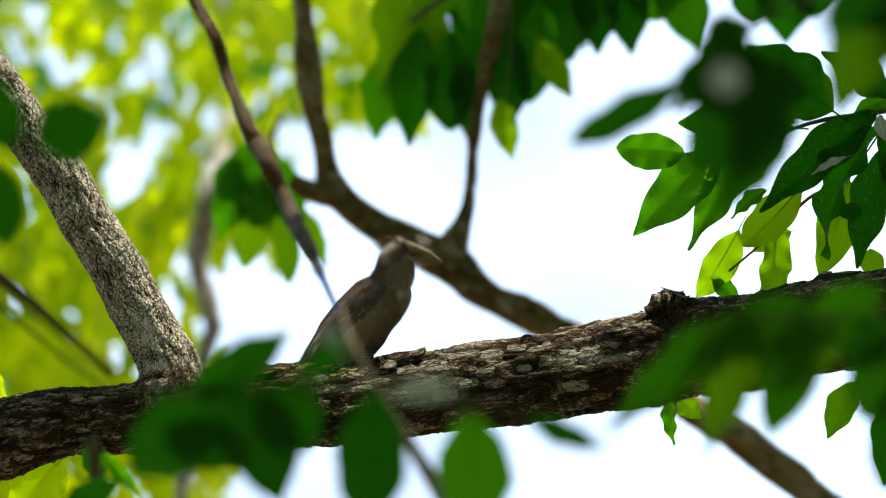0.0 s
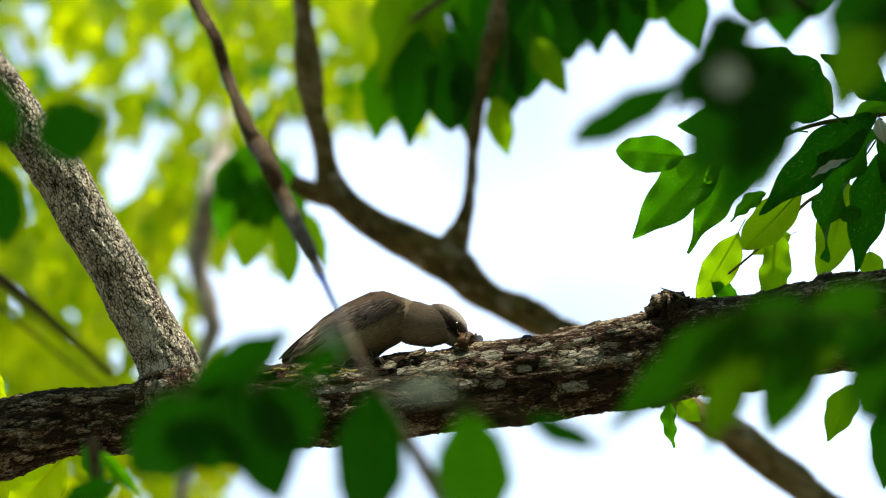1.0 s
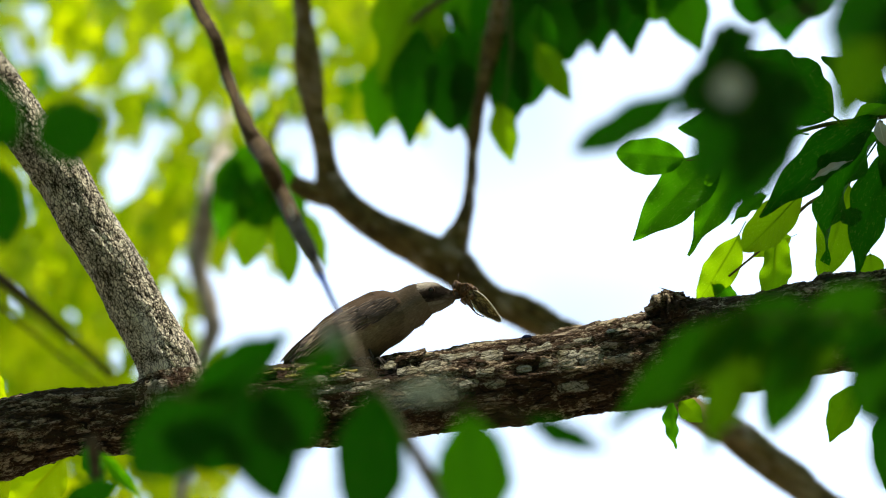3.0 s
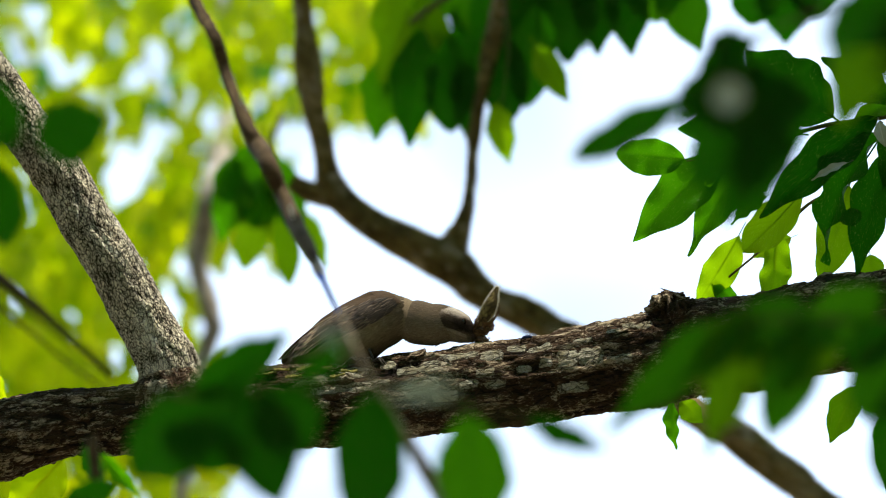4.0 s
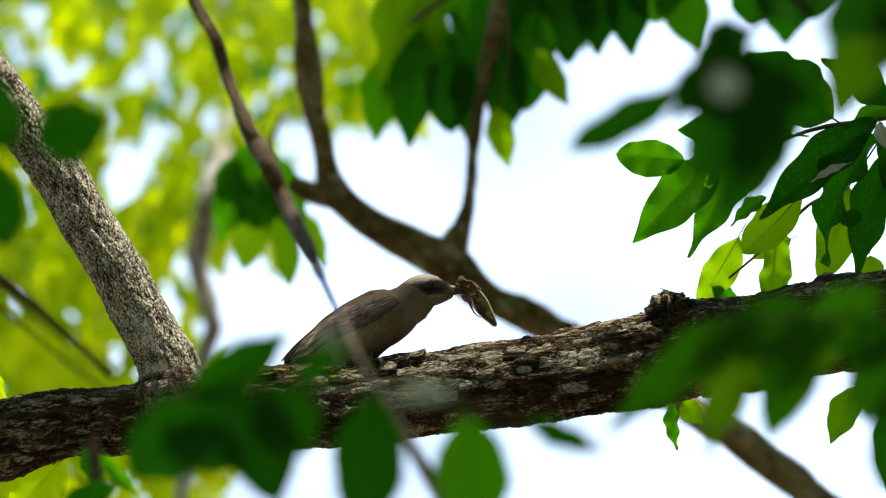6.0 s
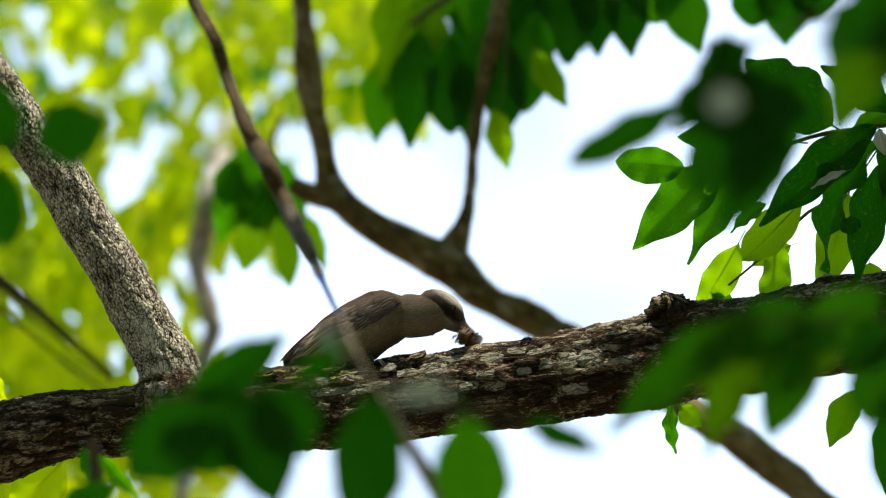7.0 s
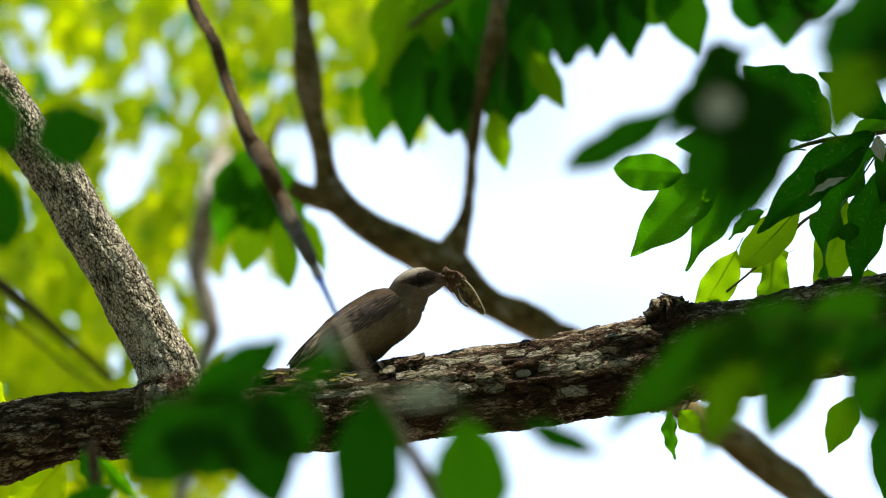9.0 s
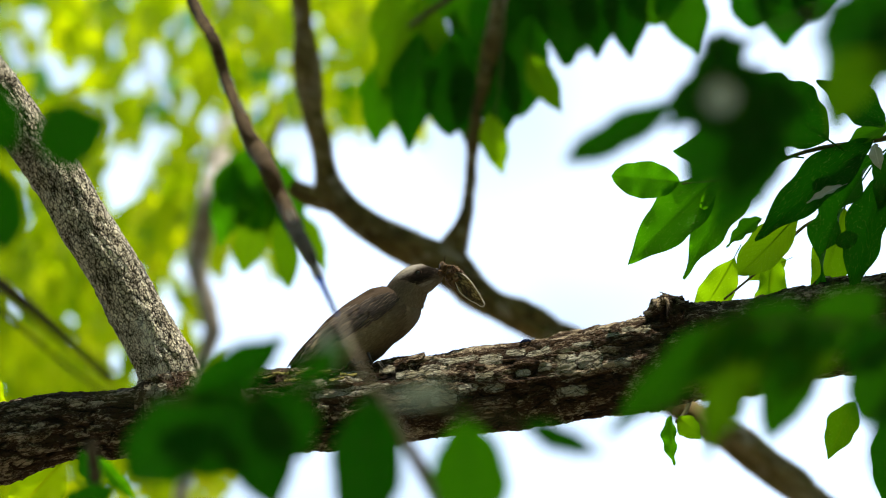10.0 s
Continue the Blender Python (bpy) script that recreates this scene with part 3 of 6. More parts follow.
leaf(spray_front, (0.2643, 6.100, 0.1566), (0.2358, 6.100, 0.0802), 0.0380, 5, 0, "lit")
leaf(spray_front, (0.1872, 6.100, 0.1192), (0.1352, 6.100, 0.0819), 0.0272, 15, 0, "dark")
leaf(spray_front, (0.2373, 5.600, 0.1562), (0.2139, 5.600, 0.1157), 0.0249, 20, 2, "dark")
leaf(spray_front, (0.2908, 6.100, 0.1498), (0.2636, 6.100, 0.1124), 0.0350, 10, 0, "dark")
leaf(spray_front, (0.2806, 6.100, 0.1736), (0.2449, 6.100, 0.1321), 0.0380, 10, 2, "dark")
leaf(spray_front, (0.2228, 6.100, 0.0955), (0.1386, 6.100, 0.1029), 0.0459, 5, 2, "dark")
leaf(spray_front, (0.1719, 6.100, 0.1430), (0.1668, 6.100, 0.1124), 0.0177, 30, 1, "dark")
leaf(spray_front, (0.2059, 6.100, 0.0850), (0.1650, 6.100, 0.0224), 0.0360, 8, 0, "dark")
# Pale disc painted as a blurred glint in the front leaves.
leaf(spray_front, (0.1515, 5.500, 0.1015), (0.1555, 5.500, 0.0835), 0.0185, 10, 2, "pale")
spray_bottom = twig("twig", [(-0.2052, 6.100, -0.0846, 0.0010), (-0.1474, 6.100, -0.0880, 0.0010), (-0.0965, 6.100, -0.0846, 0.0010), (-0.0421, 6.100, -0.0819, 0.0010), (0.0122, 6.100, -0.0948, 0.0010), (0.0564, 6.100, -0.1009, 0.0007)], perch_tree, M_TWIG_GREEN, "thin leafy twig close to the camera")
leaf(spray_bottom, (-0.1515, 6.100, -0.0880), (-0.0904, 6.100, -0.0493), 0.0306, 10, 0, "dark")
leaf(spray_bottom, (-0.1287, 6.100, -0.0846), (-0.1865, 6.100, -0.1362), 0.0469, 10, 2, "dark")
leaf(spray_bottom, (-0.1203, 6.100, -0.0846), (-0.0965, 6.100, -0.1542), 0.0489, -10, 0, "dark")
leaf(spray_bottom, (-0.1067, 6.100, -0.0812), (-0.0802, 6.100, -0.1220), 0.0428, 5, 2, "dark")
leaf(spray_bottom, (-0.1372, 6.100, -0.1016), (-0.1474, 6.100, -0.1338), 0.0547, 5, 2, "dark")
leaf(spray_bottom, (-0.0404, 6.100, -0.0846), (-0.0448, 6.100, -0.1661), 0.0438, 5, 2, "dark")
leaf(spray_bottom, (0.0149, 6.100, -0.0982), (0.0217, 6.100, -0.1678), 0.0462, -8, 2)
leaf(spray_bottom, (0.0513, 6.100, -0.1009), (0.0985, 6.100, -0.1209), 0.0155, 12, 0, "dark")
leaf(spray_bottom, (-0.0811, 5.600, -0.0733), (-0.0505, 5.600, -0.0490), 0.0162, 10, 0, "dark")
leaf(spray_bottom, (-0.0700, 6.100, -0.0450), (-0.0580, 6.100, -0.0690), 0.0110, 10, 0, "pale")
# Pale blade whose colour holds the sky's reflection on a near leaf.
leaf(spray_bottom, (-0.0288, 5.500, -0.0781), (0.0095, 5.500, -0.0732), 0.0104, 10, 2, "pale")
leaf(spray_bottom, (-0.2552, 6.800, -0.1738), (-0.2155, 6.800, -0.1549), 0.0227, 10, 0, "dark")
leaf(spray_bottom, (-0.2422, 7.200, -0.1439), (-0.2141, 7.200, -0.1760), 0.0104, 10, 0)
leaf(spray_bottom, (-0.2542, 7.200, -0.1399), (-0.2402, 7.200, -0.1680), 0.0160, 10, 0, "dark")
spray_corner = twig("twig", [(0.3451, 6.100, -0.0132, 0.0027), (0.2663, 6.100, -0.0404, 0.0017), (0.2093, 6.100, -0.0404, 0.0014), (0.1753, 6.100, -0.0455, 0.0010)], perch_tree, M_TWIG_GREEN, "leafy twig drooping before the limb")
leaf(spray_corner, (0.1872, 6.100, -0.0370), (0.0978, 6.100, -0.1077), 0.0292, 15, 0, "mid")
leaf(spray_corner, (0.1906, 6.100, -0.0438), (0.1549, 6.100, -0.1240), 0.0340, 15, 1, "lit")
leaf(spray_corner, (0.2161, 6.100, -0.0404), (0.1964, 6.100, -0.1152), 0.0384, -10, 0, "mid")
leaf(spray_corner, (0.2364, 6.100, -0.0404), (0.1974, 6.100, -0.0880), 0.0350, 10, 0, "lit")
leaf(spray_corner, (0.1855, 6.100, -0.0353), (0.1447, 6.100, -0.0846), 0.0234, 10, 0, "lit")
leaf(spray_corner, (0.2161, 6.100, -0.0302), (0.1719, 6.100, -0.0676), 0.0350, 10, 0, "mid")
leaf(spray_corner, (0.2636, 6.100, -0.0234), (0.2161, 6.100, -0.0574), 0.0350, 10, 2, "mid")
leaf(spray_corner, (0.2738, 6.100, -0.0404), (0.2432, 6.100, -0.0710), 0.0272, 10, 2, "dark")
leaf(spray_corner, (0.2772, 6.100, -0.0472), (0.2527, 6.100, -0.1033), 0.0428, 0, 2, "mid")
leaf(spray_corner, (0.2840, 6.100, -0.0676), (0.2653, 6.100, -0.1457), 0.0350, 0, 2, "dark")
spray_side = twig("twig", [(-0.3343, 6.100, 0.0615, 0.0017), (-0.2867, 6.100, 0.0649, 0.0014), (-0.2409, 6.100, 0.0662, 0.0007)], perch_tree, None, "thin leafy twig before the pale limb")
leaf(spray_side, (-0.2453, 6.100, 0.0662), (-0.1997, 6.100, 0.0798), 0.0401, 10, 0, "dark")
leaf(spray_side, (-0.2833, 6.100, 0.1056), (-0.2578, 6.100, 0.0608), 0.0350, 10, 2, "dark")
leaf(spray_side, (-0.2663, 6.100, 0.0530), (-0.2612, 6.100, 0.0003), 0.0292, 10, 2, "dark")
twig("branchlet", [(-0.3320, 6.900, 0.0058, 0.0039), (-0.3013, 6.900, -0.0184, 0.0035), (-0.2667, 6.900, -0.0478, 0.0030), (-0.2263, 6.900, -0.0862, 0.0016)], perch_tree, M_TWIG_DARK, "blurred thin twig")
twig("branchlet", [(-0.3196, 6.800, -0.0223, 0.0019), (-0.2855, 6.800, -0.0470, 0.0015), (-0.2515, 6.800, -0.0754, 0.0011), (-0.2249, 6.800, -0.0943, 0.0008)], perch_tree, M_TWIG_DARK, "blurred thin twig")
twig("branchlet", [(-0.2433, 7.000, -0.1283, 0.0039), (-0.2401, 7.000, -0.1477, 0.0039), (-0.2386, 7.000, -0.1789, 0.0035), (-0.2355, 7.000, -0.2179, 0.0031)], perch_tree, M_TWIG, "blurred brown twig below the limb")
twig("branchlet", [(-0.3071, 6.100, 0.0071, 0.0031), (-0.2663, 6.100, -0.0217, 0.0027), (-0.2324, 6.100, -0.0472, 0.0024), (-0.1950, 6.100, -0.0761, 0.0017)], perch_tree, M_TWIG_DARK, "blurred thin twig")
hanging = part("branchlet", tube([(-0.2022, 7.500, 0.2343, 0.0042), (-0.1821, 7.450, 0.1830, 0.0041), (-0.1673, 7.400, 0.1570, 0.0041), (-0.1574, 7.400, 0.1282, 0.0041), (-0.1408, 7.350, 0.0855, 0.0053), (-0.1347, 7.350, 0.0757, 0.0074), (-0.1256, 7.300, 0.0606, 0.0061), (-0.1142, 7.300, 0.0370, 0.0061),
    (-0.0978, 7.200, 0.0064, 0.0056), (-0.0884, 7.150, -0.0135, 0.0036), (-0.0841, 7.120, -0.0214, 0.0020)],
    0.004, 24, (0.03, 0.008, 0.0012, 0.0012)), M_TWIG, perch_tree, "slender grey-brown hanging twig")
# White glints on the twig, built as pale slivers.
part("sliver", tube([(-0.1075, 7.100, 0.0312, 0.0004), (-0.1060, 7.100, 0.0265, 0.0013), (-0.1044, 7.100, 0.0217, 0.0003)], 0.003, 10), M_SLIVER, hanging, "pale strip standing for a white glint on the twig")
part("sliver", tube([(-0.0894, 7.100, -0.0075, 0.0004), (-0.0866, 7.100, -0.0127, 0.0013), (-0.0838, 7.100, -0.0178, 0.0003)], 0.003, 10), M_SLIVER, hanging, "pale strip standing for a white glint on the twig")
part("sliver", tube([(-0.1419, 7.100, 0.1091, 0.0004), (-0.1404, 7.100, 0.1042, 0.0013), (-0.1388, 7.100, 0.0992, 0.0003)], 0.003, 10), M_SLIVER, hanging, "pale strip standing for a white glint on the twig")
part("tip", tube([(-0.0862, 7.130, -0.0175, 0.0024), (-0.0815, 7.100, -0.0265, 0.0022), (-0.0775, 7.100, -0.0352, 0.0020), (-0.0735, 7.100, -0.0439, 0.0016)], 0.004, 10), M_BLUE, hanging, "bluish thin end of the twig")
twig("branchlet", [(-0.0665, 6.500, -0.0375, 0.0009), (-0.0561, 6.350, -0.0597, 0.0015), (-0.0455, 6.350, -0.0803, 0.0020), (-0.0345, 6.350, -0.0978, 0.0020), (-0.0190, 6.400, -0.1252, 0.0040), (0.0020, 6.400, -0.1606, 0.0054), (0.0254, 6.200, -0.1908, 0.0046)], perch_tree, M_TWIG_PALE, "thin olive-brown twig", None, 14)

# ---- the tree behind the perch ----
back_tree = thing("tree", on_ground(2.6, 9.4), "brown-limbed tree with hanging dark green leaves", "tree")
part("trunk", tube(trunk_rows(2.6, 9.4, (1.4585, 9.300, -0.5485), 0.14, 0.09), 0.05, 32, (0.06, 0.03, 0.006, 0.006)), M_BARK_BACK, back_tree)
part("limb", tube([(1.4585, 9.300, -0.6003, 0.0466), (0.7852, 9.300, -0.4604, 0.0259), (0.4226, 9.300, -0.2766, 0.0155), (0.3190, 9.300, -0.2056, 0.0145), (0.2672, 9.300, -0.1704, 0.0145), (0.1896, 9.300, -0.1238, 0.0145), (0.1110, 9.300, -0.0785, 0.0145), (0.0590, 9.300, -0.0520, 0.0140), (0.0330, 9.300, -0.0362, 0.0160),
    (0.0083, 9.300, -0.0125, 0.0210), (-0.0195, 9.300, 0.0025, 0.0178), (-0.0539, 9.300, 0.0181, 0.0145), (-0.0849, 9.300, 0.0409, 0.0140), (-0.1015, 9.300, 0.0601, 0.0135), (-0.1077, 9.300, 0.0860, 0.0104), (-0.1150, 9.300, 0.1170, 0.0093), (-0.1212, 9.300, 0.1455, 0.0098), (-0.1259, 9.300, 0.1818, 0.0093), (-0.1290, 9.300, 0.2284, 0.0088), (-0.1326, 9.300, 0.2906, 0.0073), (-0.1471, 9.300, 0.4356, 0.0021)],
    0.008, 28, (0.06, 0.03, 0.003, 0.004)), M_BARK_BACK, back_tree, "crooked smooth brown limb")
part("limb", tube([(-0.0953, 9.300, 0.0471, 0.0104), (-0.1108, 9.300, 0.0513, 0.0098), (-0.1264, 9.300, 0.0565, 0.0083), (-0.1388, 9.300, 0.0637, 0.0062)], 0.006, 20, (0.06, 0.03, 0.002, 0.002)), M_BARK_BACK, back_tree, "short broken stub")
part("limb", tube([(0.0083, 9.300, -0.0120, 0.0190), (0.0128, 9.300, 0.0083, 0.0125), (0.0223, 9.300, 0.0342, 0.0062), (0.0254, 9.300, 0.0678, 0.0052), (0.0269, 9.300, 0.0989, 0.0057), (0.0331, 9.300, 0.1352, 0.0062), (0.0420, 9.300, 0.1766, 0.0073), (0.0518, 9.300, 0.2284, 0.0083), (0.0601, 9.300, 0.2906, 0.0073), (0.0756, 9.300, 0.4356, 0.0026)],
    0.006, 22, (0.06, 0.03, 0.002, 0.003)), M_BARK_BACK, back_tree, "thin dark upright limb")
spray_hanging = twig("twig", [(0.0598, 9.250, 0.2478, 0.0021), (0.0623, 9.250, 0.1808, 0.0008), (0.0561, 9.250, 0.1344, 0.0005)], back_tree, M_TWIG_GREEN, "hanging leafy twig", (0.0598, 9.250, 0.2478))
leaf(spray_hanging, (0.0505, 9.250, 0.1370), (0.0634, 9.250, 0.0809), 0.0258, 5, 0, "lit")
leaf(spray_hanging, (0.0865, 9.250, 0.1911), (0.1175, 9.250, 0.1375), 0.0268, 5, 0, "lit")
leaf(spray_hanging, (0.0601, 9.300, 0.2025), (0.0627, 9.300, 0.1170), 0.0414, 10, 2, "dark")
leaf(spray_hanging, (0.0912, 9.300, 0.2284), (0.0798, 9.300, 0.1326), 0.0440, 10, 2, "dark")
crown_twig = twig("twig", [(0.0549, 9.300, 0.2595, 0.0041), (-0.0021, 9.350, 0.2296, 0.0031), (-0.0440, 9.400, 0.1994, 0.0021)], back_tree, None, "leafy twig in the crown")
leaf(crown_twig, (-0.0203, 9.350, 0.2036), (-0.0328, 9.350, 0.0932), 0.0443, 10, 0, "dark")
leaf(crown_twig, (-0.0492, 9.400, 0.1837), (-0.0639, 9.400, 0.1000), 0.0393, 10, 0, "mid")
leaf(crown_twig, (0.0083, 9.350, 0.1984), (0.0083, 9.350, 0.1073), 0.0469, 10, 2, "dark")
leaf(crown_twig, (0.0240, 9.350, 0.1828), (0.0219, 9.350, 0.0916), 0.0312, 10, 1, "dark")
leaf(crown_twig, (0.0761, 9.360, 0.2612), (0.0719, 9.360, 0.1647), 0.0495, 10, 2, "dark")
leaf(crown_twig, (0.0998, 9.380, 0.2722), (0.0909, 9.380, 0.1959), 0.0496, 10, 0, "dark")
leaf(crown_twig, (0.0503, 9.400, 0.2623), (0.0461, 9.400, 0.1733), 0.0471, 10, 2, "dark")
leaf(crown_twig, (0.1177, 9.350, 0.2609), (0.1146, 9.350, 0.1838), 0.0573, 10, 2, "dark")
leaf(crown_twig, (0.1437, 9.350, 0.2609), (0.1416, 9.350, 0.1786), 0.0443, 10, 0, "dark")
leaf(crown_twig, (0.1697, 9.350, 0.2609), (0.1729, 9.350, 0.1776), 0.0417, 10, 0, "dark")
leaf(crown_twig, (0.2088, 9.350, 0.2661), (0.2374, 9.350, 0.1807), 0.0495, 10, 0, "mid")
leaf(crown_twig, (0.1906, 9.350, 0.2765), (0.1984, 9.350, 0.2088), 0.0573, 10, 2, "mid")
leaf(crown_twig, (0.2921, 9.350, 0.2713), (0.2853, 9.350, 0.2057), 0.0495, 10, 2, "dark")
leaf(crown_twig, (0.3208, 9.350, 0.2765), (0.3140, 9.350, 0.1890), 0.0625, 10, 0, "dark")
leaf(crown_twig, (0.3468, 9.350, 0.2765), (0.3416, 9.350, 0.2119), 0.0495, 10, 2, "dark")
# Leaf tone brightens towards the left, following the light on the crown.
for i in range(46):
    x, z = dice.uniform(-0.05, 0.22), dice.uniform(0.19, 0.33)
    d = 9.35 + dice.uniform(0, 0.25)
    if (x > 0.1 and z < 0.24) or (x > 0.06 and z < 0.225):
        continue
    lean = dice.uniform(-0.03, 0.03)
    leaf(crown_twig, (x, d, z), (x + lean, d, z - dice.uniform(0.05, 0.085)), dice.uniform(0.03, 0.045), None, None, "dark" if x > 0.035 else "mid" if x > -0.02 else "lit")
mid_twig = twig("twig", [(-0.1518, 9.600, 0.1288, 0.0027), (-0.1679, 9.600, 0.0861, 0.0021), (-0.1518, 9.600, 0.0380, 0.0016)], back_tree, M_TWIG_GREEN, "leafy twig with hanging green leaves")
leaf(mid_twig, (-0.1786, 9.600, 0.1021), (-0.2138, 9.600, 0.0059), 0.0454, 10, 0)
leaf(mid_twig, (-0.1679, 9.600, 0.0700), (-0.1871, 9.600, -0.0198), 0.0353, 10, 2, "lit")
leaf(mid_twig, (-0.1518, 9.600, 0.0487), (-0.1433, 9.600, -0.0348), 0.0267, 10, 2, "lit")
leaf(mid_twig, (-0.1331, 9.600, 0.0380), (-0.1101, 9.600, -0.0187), 0.0235, 10, 0, "lit")
leaf(mid_twig, (-0.1893, 9.600, 0.0647), (-0.1625, 9.600, 0.0219), 0.0428, 10, 2)
leaf(mid_twig, (-0.1625, 9.600, 0.0914), (-0.1358, 9.600, 0.0219), 0.0374, 10, 2)
leaf(mid_twig, (-0.1946, 9.600, 0.0861), (-0.2053, 9.600, 0.0433), 0.0321, 10, 2)

# ---- the sunlit tree farther off ----
far_tree = thing("tree", on_ground(-3.2, 11.4), "sunlit tree with yellow-green leaves and a pale trunk", "tree")
part("trunk", tube(trunk_rows(-3.2, 11.4, (-1.3257, 10.900, 0.6319), 0.15, 0.1), 0.08, 28, (0.08, 0.04, 0.006, 0.01)), M_BARK_PALE, far_tree)
part("limb", tube([(-1.3257, 10.900, 0.4498, 0.0364), (-0.8401, 10.900, 0.5712, 0.0273), (-0.4152, 10.900, 0.4498, 0.0206), (-0.2301, 11.350, 0.2408, 0.0069), (-0.2395, 11.350, 0.1523, 0.0094), (-0.2283, 10.350, 0.0813, 0.0098), (-0.2432, 10.350, 0.0236, 0.0104), (-0.2490, 10.350, -0.0225, 0.0104), (-0.2340, 10.350, -0.0802, 0.0098), (-0.2444, 10.350, -0.1147, 0.0093), (-0.2617, 10.350, -0.2069, 0.0069), (-0.2674, 10.350, -0.2934, 0.0028)], 0.02, 18, (0.08, 0.04, 0.003, 0.006)), M_BARK_PALE, far_tree, "pale bending limb")


def leaf_mass(name, spots, shape, parent, label):
    """Many leaves of one shape joined into one mesh; spots: (base, tip, width, twist)."""
    src = shape
    co = np.array([v.co[:] for v in src.vertices])
    faces = [tuple(p.vertices) for p in src.polygons]
    uvs = [tuple(d.uv) for d in src.uv_layers[0].data]
    verts, polys = [], []
    for base, tip, width, twist in spots:
        m = np.array(leaf_pose(base, tip, width, twist))
        start = sum(len(v) for v in verts)
        verts.append(co @ m[:3, :3].T + m[:3, 3] - np.array(origin[parent]))
        polys.extend(tuple(i + start for i in f) for f in faces)
    me = bpy.data.meshes.new(name)
    me.from_pydata(np.concatenate(verts).tolist(), [], polys)
    layer = me.uv_layers.new(name="UVMap")
    layer.data.foreach_set("uv", np.array(uvs * len(spots)).ravel())
    for poly in me.polygons:
        poly.use_smooth = True
    me.materials.append(src.materials[0])
    ob = new(name, me)
    ob.parent = parent
    origin[ob] = origin[parent]
    return tagged(ob, label, kind="stuff")


# open sky between the boughs, as (x, z, half width, half height) in the crown
GAPS = [
    (-0.4577, 10.900, 0.2191) + (0.019, 0.033), (-0.4213, 10.900, 0.1949) + (0.016, 0.019), (-0.3873, 10.900, 0.1918) + (0.010, 0.017), (-0.3527, 10.900, 0.2313) + (0.013, 0.023), (-0.3193, 10.900, 0.2161) + (0.010, 0.013),
    (-0.2908, 10.900, 0.2282) + (0.010, 0.026), (-0.3302, 10.900, 0.1888) + (0.016, 0.013), (-0.2999, 10.900, 0.1766) + (0.014, 0.026), (-0.2726, 10.900, 0.1675) + (0.011, 0.011), (-0.3606, 10.900, 0.1463) + (0.010, 0.033),
    (-0.3120, 10.900, 0.1281) + (0.013, 0.033), (-0.3454, 10.900, 0.0856) + (0.026, 0.029), (-0.3181, 10.900, 0.0947) + (0.019, 0.023), (-0.2483, 10.900, 0.1372) + (0.019, 0.013), (-0.2543, 10.900, 0.0917) + (0.010, 0.026),
    (-0.3515, 10.900, 0.0552) + (0.010, 0.013), (-0.2088, 10.900, -0.0237) + (0.039, 0.033), (-0.2149, 10.900, -0.0722) + (0.039, 0.033), (-0.2938, 10.900, -0.0722) + (0.019, 0.046), (-0.3484, 10.900, -0.1087) + (0.011, 0.033), (-0.1481, 10.900, 0.0917) + (0.026, 0.019), (-0.0935, 10.900, 0.1524) + (0.010, 0.010),
    (-0.1329, 10.900, 0.2040) + (0.009, 0.011), (-0.1117, 10.900, 0.1827) + (0.010, 0.009), (-0.0874, 10.900, 0.2100) + (0.011, 0.011), (-0.1724, 10.900, 0.1645) + (0.008, 0.014), (-0.1997, 10.900, 0.1493) + (0.008, 0.012),
    (-0.2756, 10.900, -0.0176) + (0.011, 0.019), (-0.2574, 10.900, -0.0722) + (0.008, 0.039),
]


def crown_spots(seed, count, box, depth, size, gaps):
    """Leaf places in a box (x0, x1, z0, z1) of the crown, clear of its gaps."""
    r = random.Random(seed)
    out = []
    while len(out) < count:
        x, z, d = r.uniform(box[0], box[1]), r.uniform(box[2], box[3]), depth + r.uniform(-0.35, 0.35)
        s = r.uniform(*size)
        tx, tz = x + r.uniform(-0.6, 0.6) * s, z - r.uniform(0.6, 1.0) * s
        if tx > -0.175 and tz < 0.118:  # this side of the crown ends higher
            continue
        if any(((u * 10.9 / d - gx) / gw) ** 2 + ((w * 10.9 / d - gz) / gh) ** 2 < 0.45 for u, w in ((x, z), (tx, tz), ((x + tx) / 2, (z + tz) / 2)) for gx, _, gz, gw, gh in gaps):
            continue
        out.append(((x, d, z), (tx, d + r.uniform(-1.5, 0.4) * s, tz), s * r.uniform(0.4, 0.6), r.uniform(-50, 50)))
    return out


sunlit = crown_spots(3, 800, (-0.52, -0.02, 0.0, 0.31), 10.9, (0.028, 0.046), GAPS)
boughs = []
for x0, z0, x1, z1 in ((-0.5, 0.3, -0.36, 0.06), (-0.4, 0.33, -0.27, 0.12), (-0.28, 0.33, -0.2, 0.08), (-0.18, 0.33, -0.12, 0.1), (-0.06, 0.33, -0.04, 0.12), (-0.55, 0.1, -0.4, -0.12)):
    xm, zm = (x0 + x1) / 2 + dice.uniform(-0.03, 0.03), (z0 + z1) / 2
    boughs.append(twig("bough", [(x0, 11.0, z0, 0.002), (xm, 10.95, zm, 0.0012), (x1, 10.9, z1, 0.0006)], far_tree, M_TWIG, "thin leafy bough in the sunlit crown"))
reach = [(-0.43, 0.18), (-0.33, 0.22), (-0.24, 0.2), (-0.15, 0.2), (-0.05, 0.22), (-0.47, 0.0)]
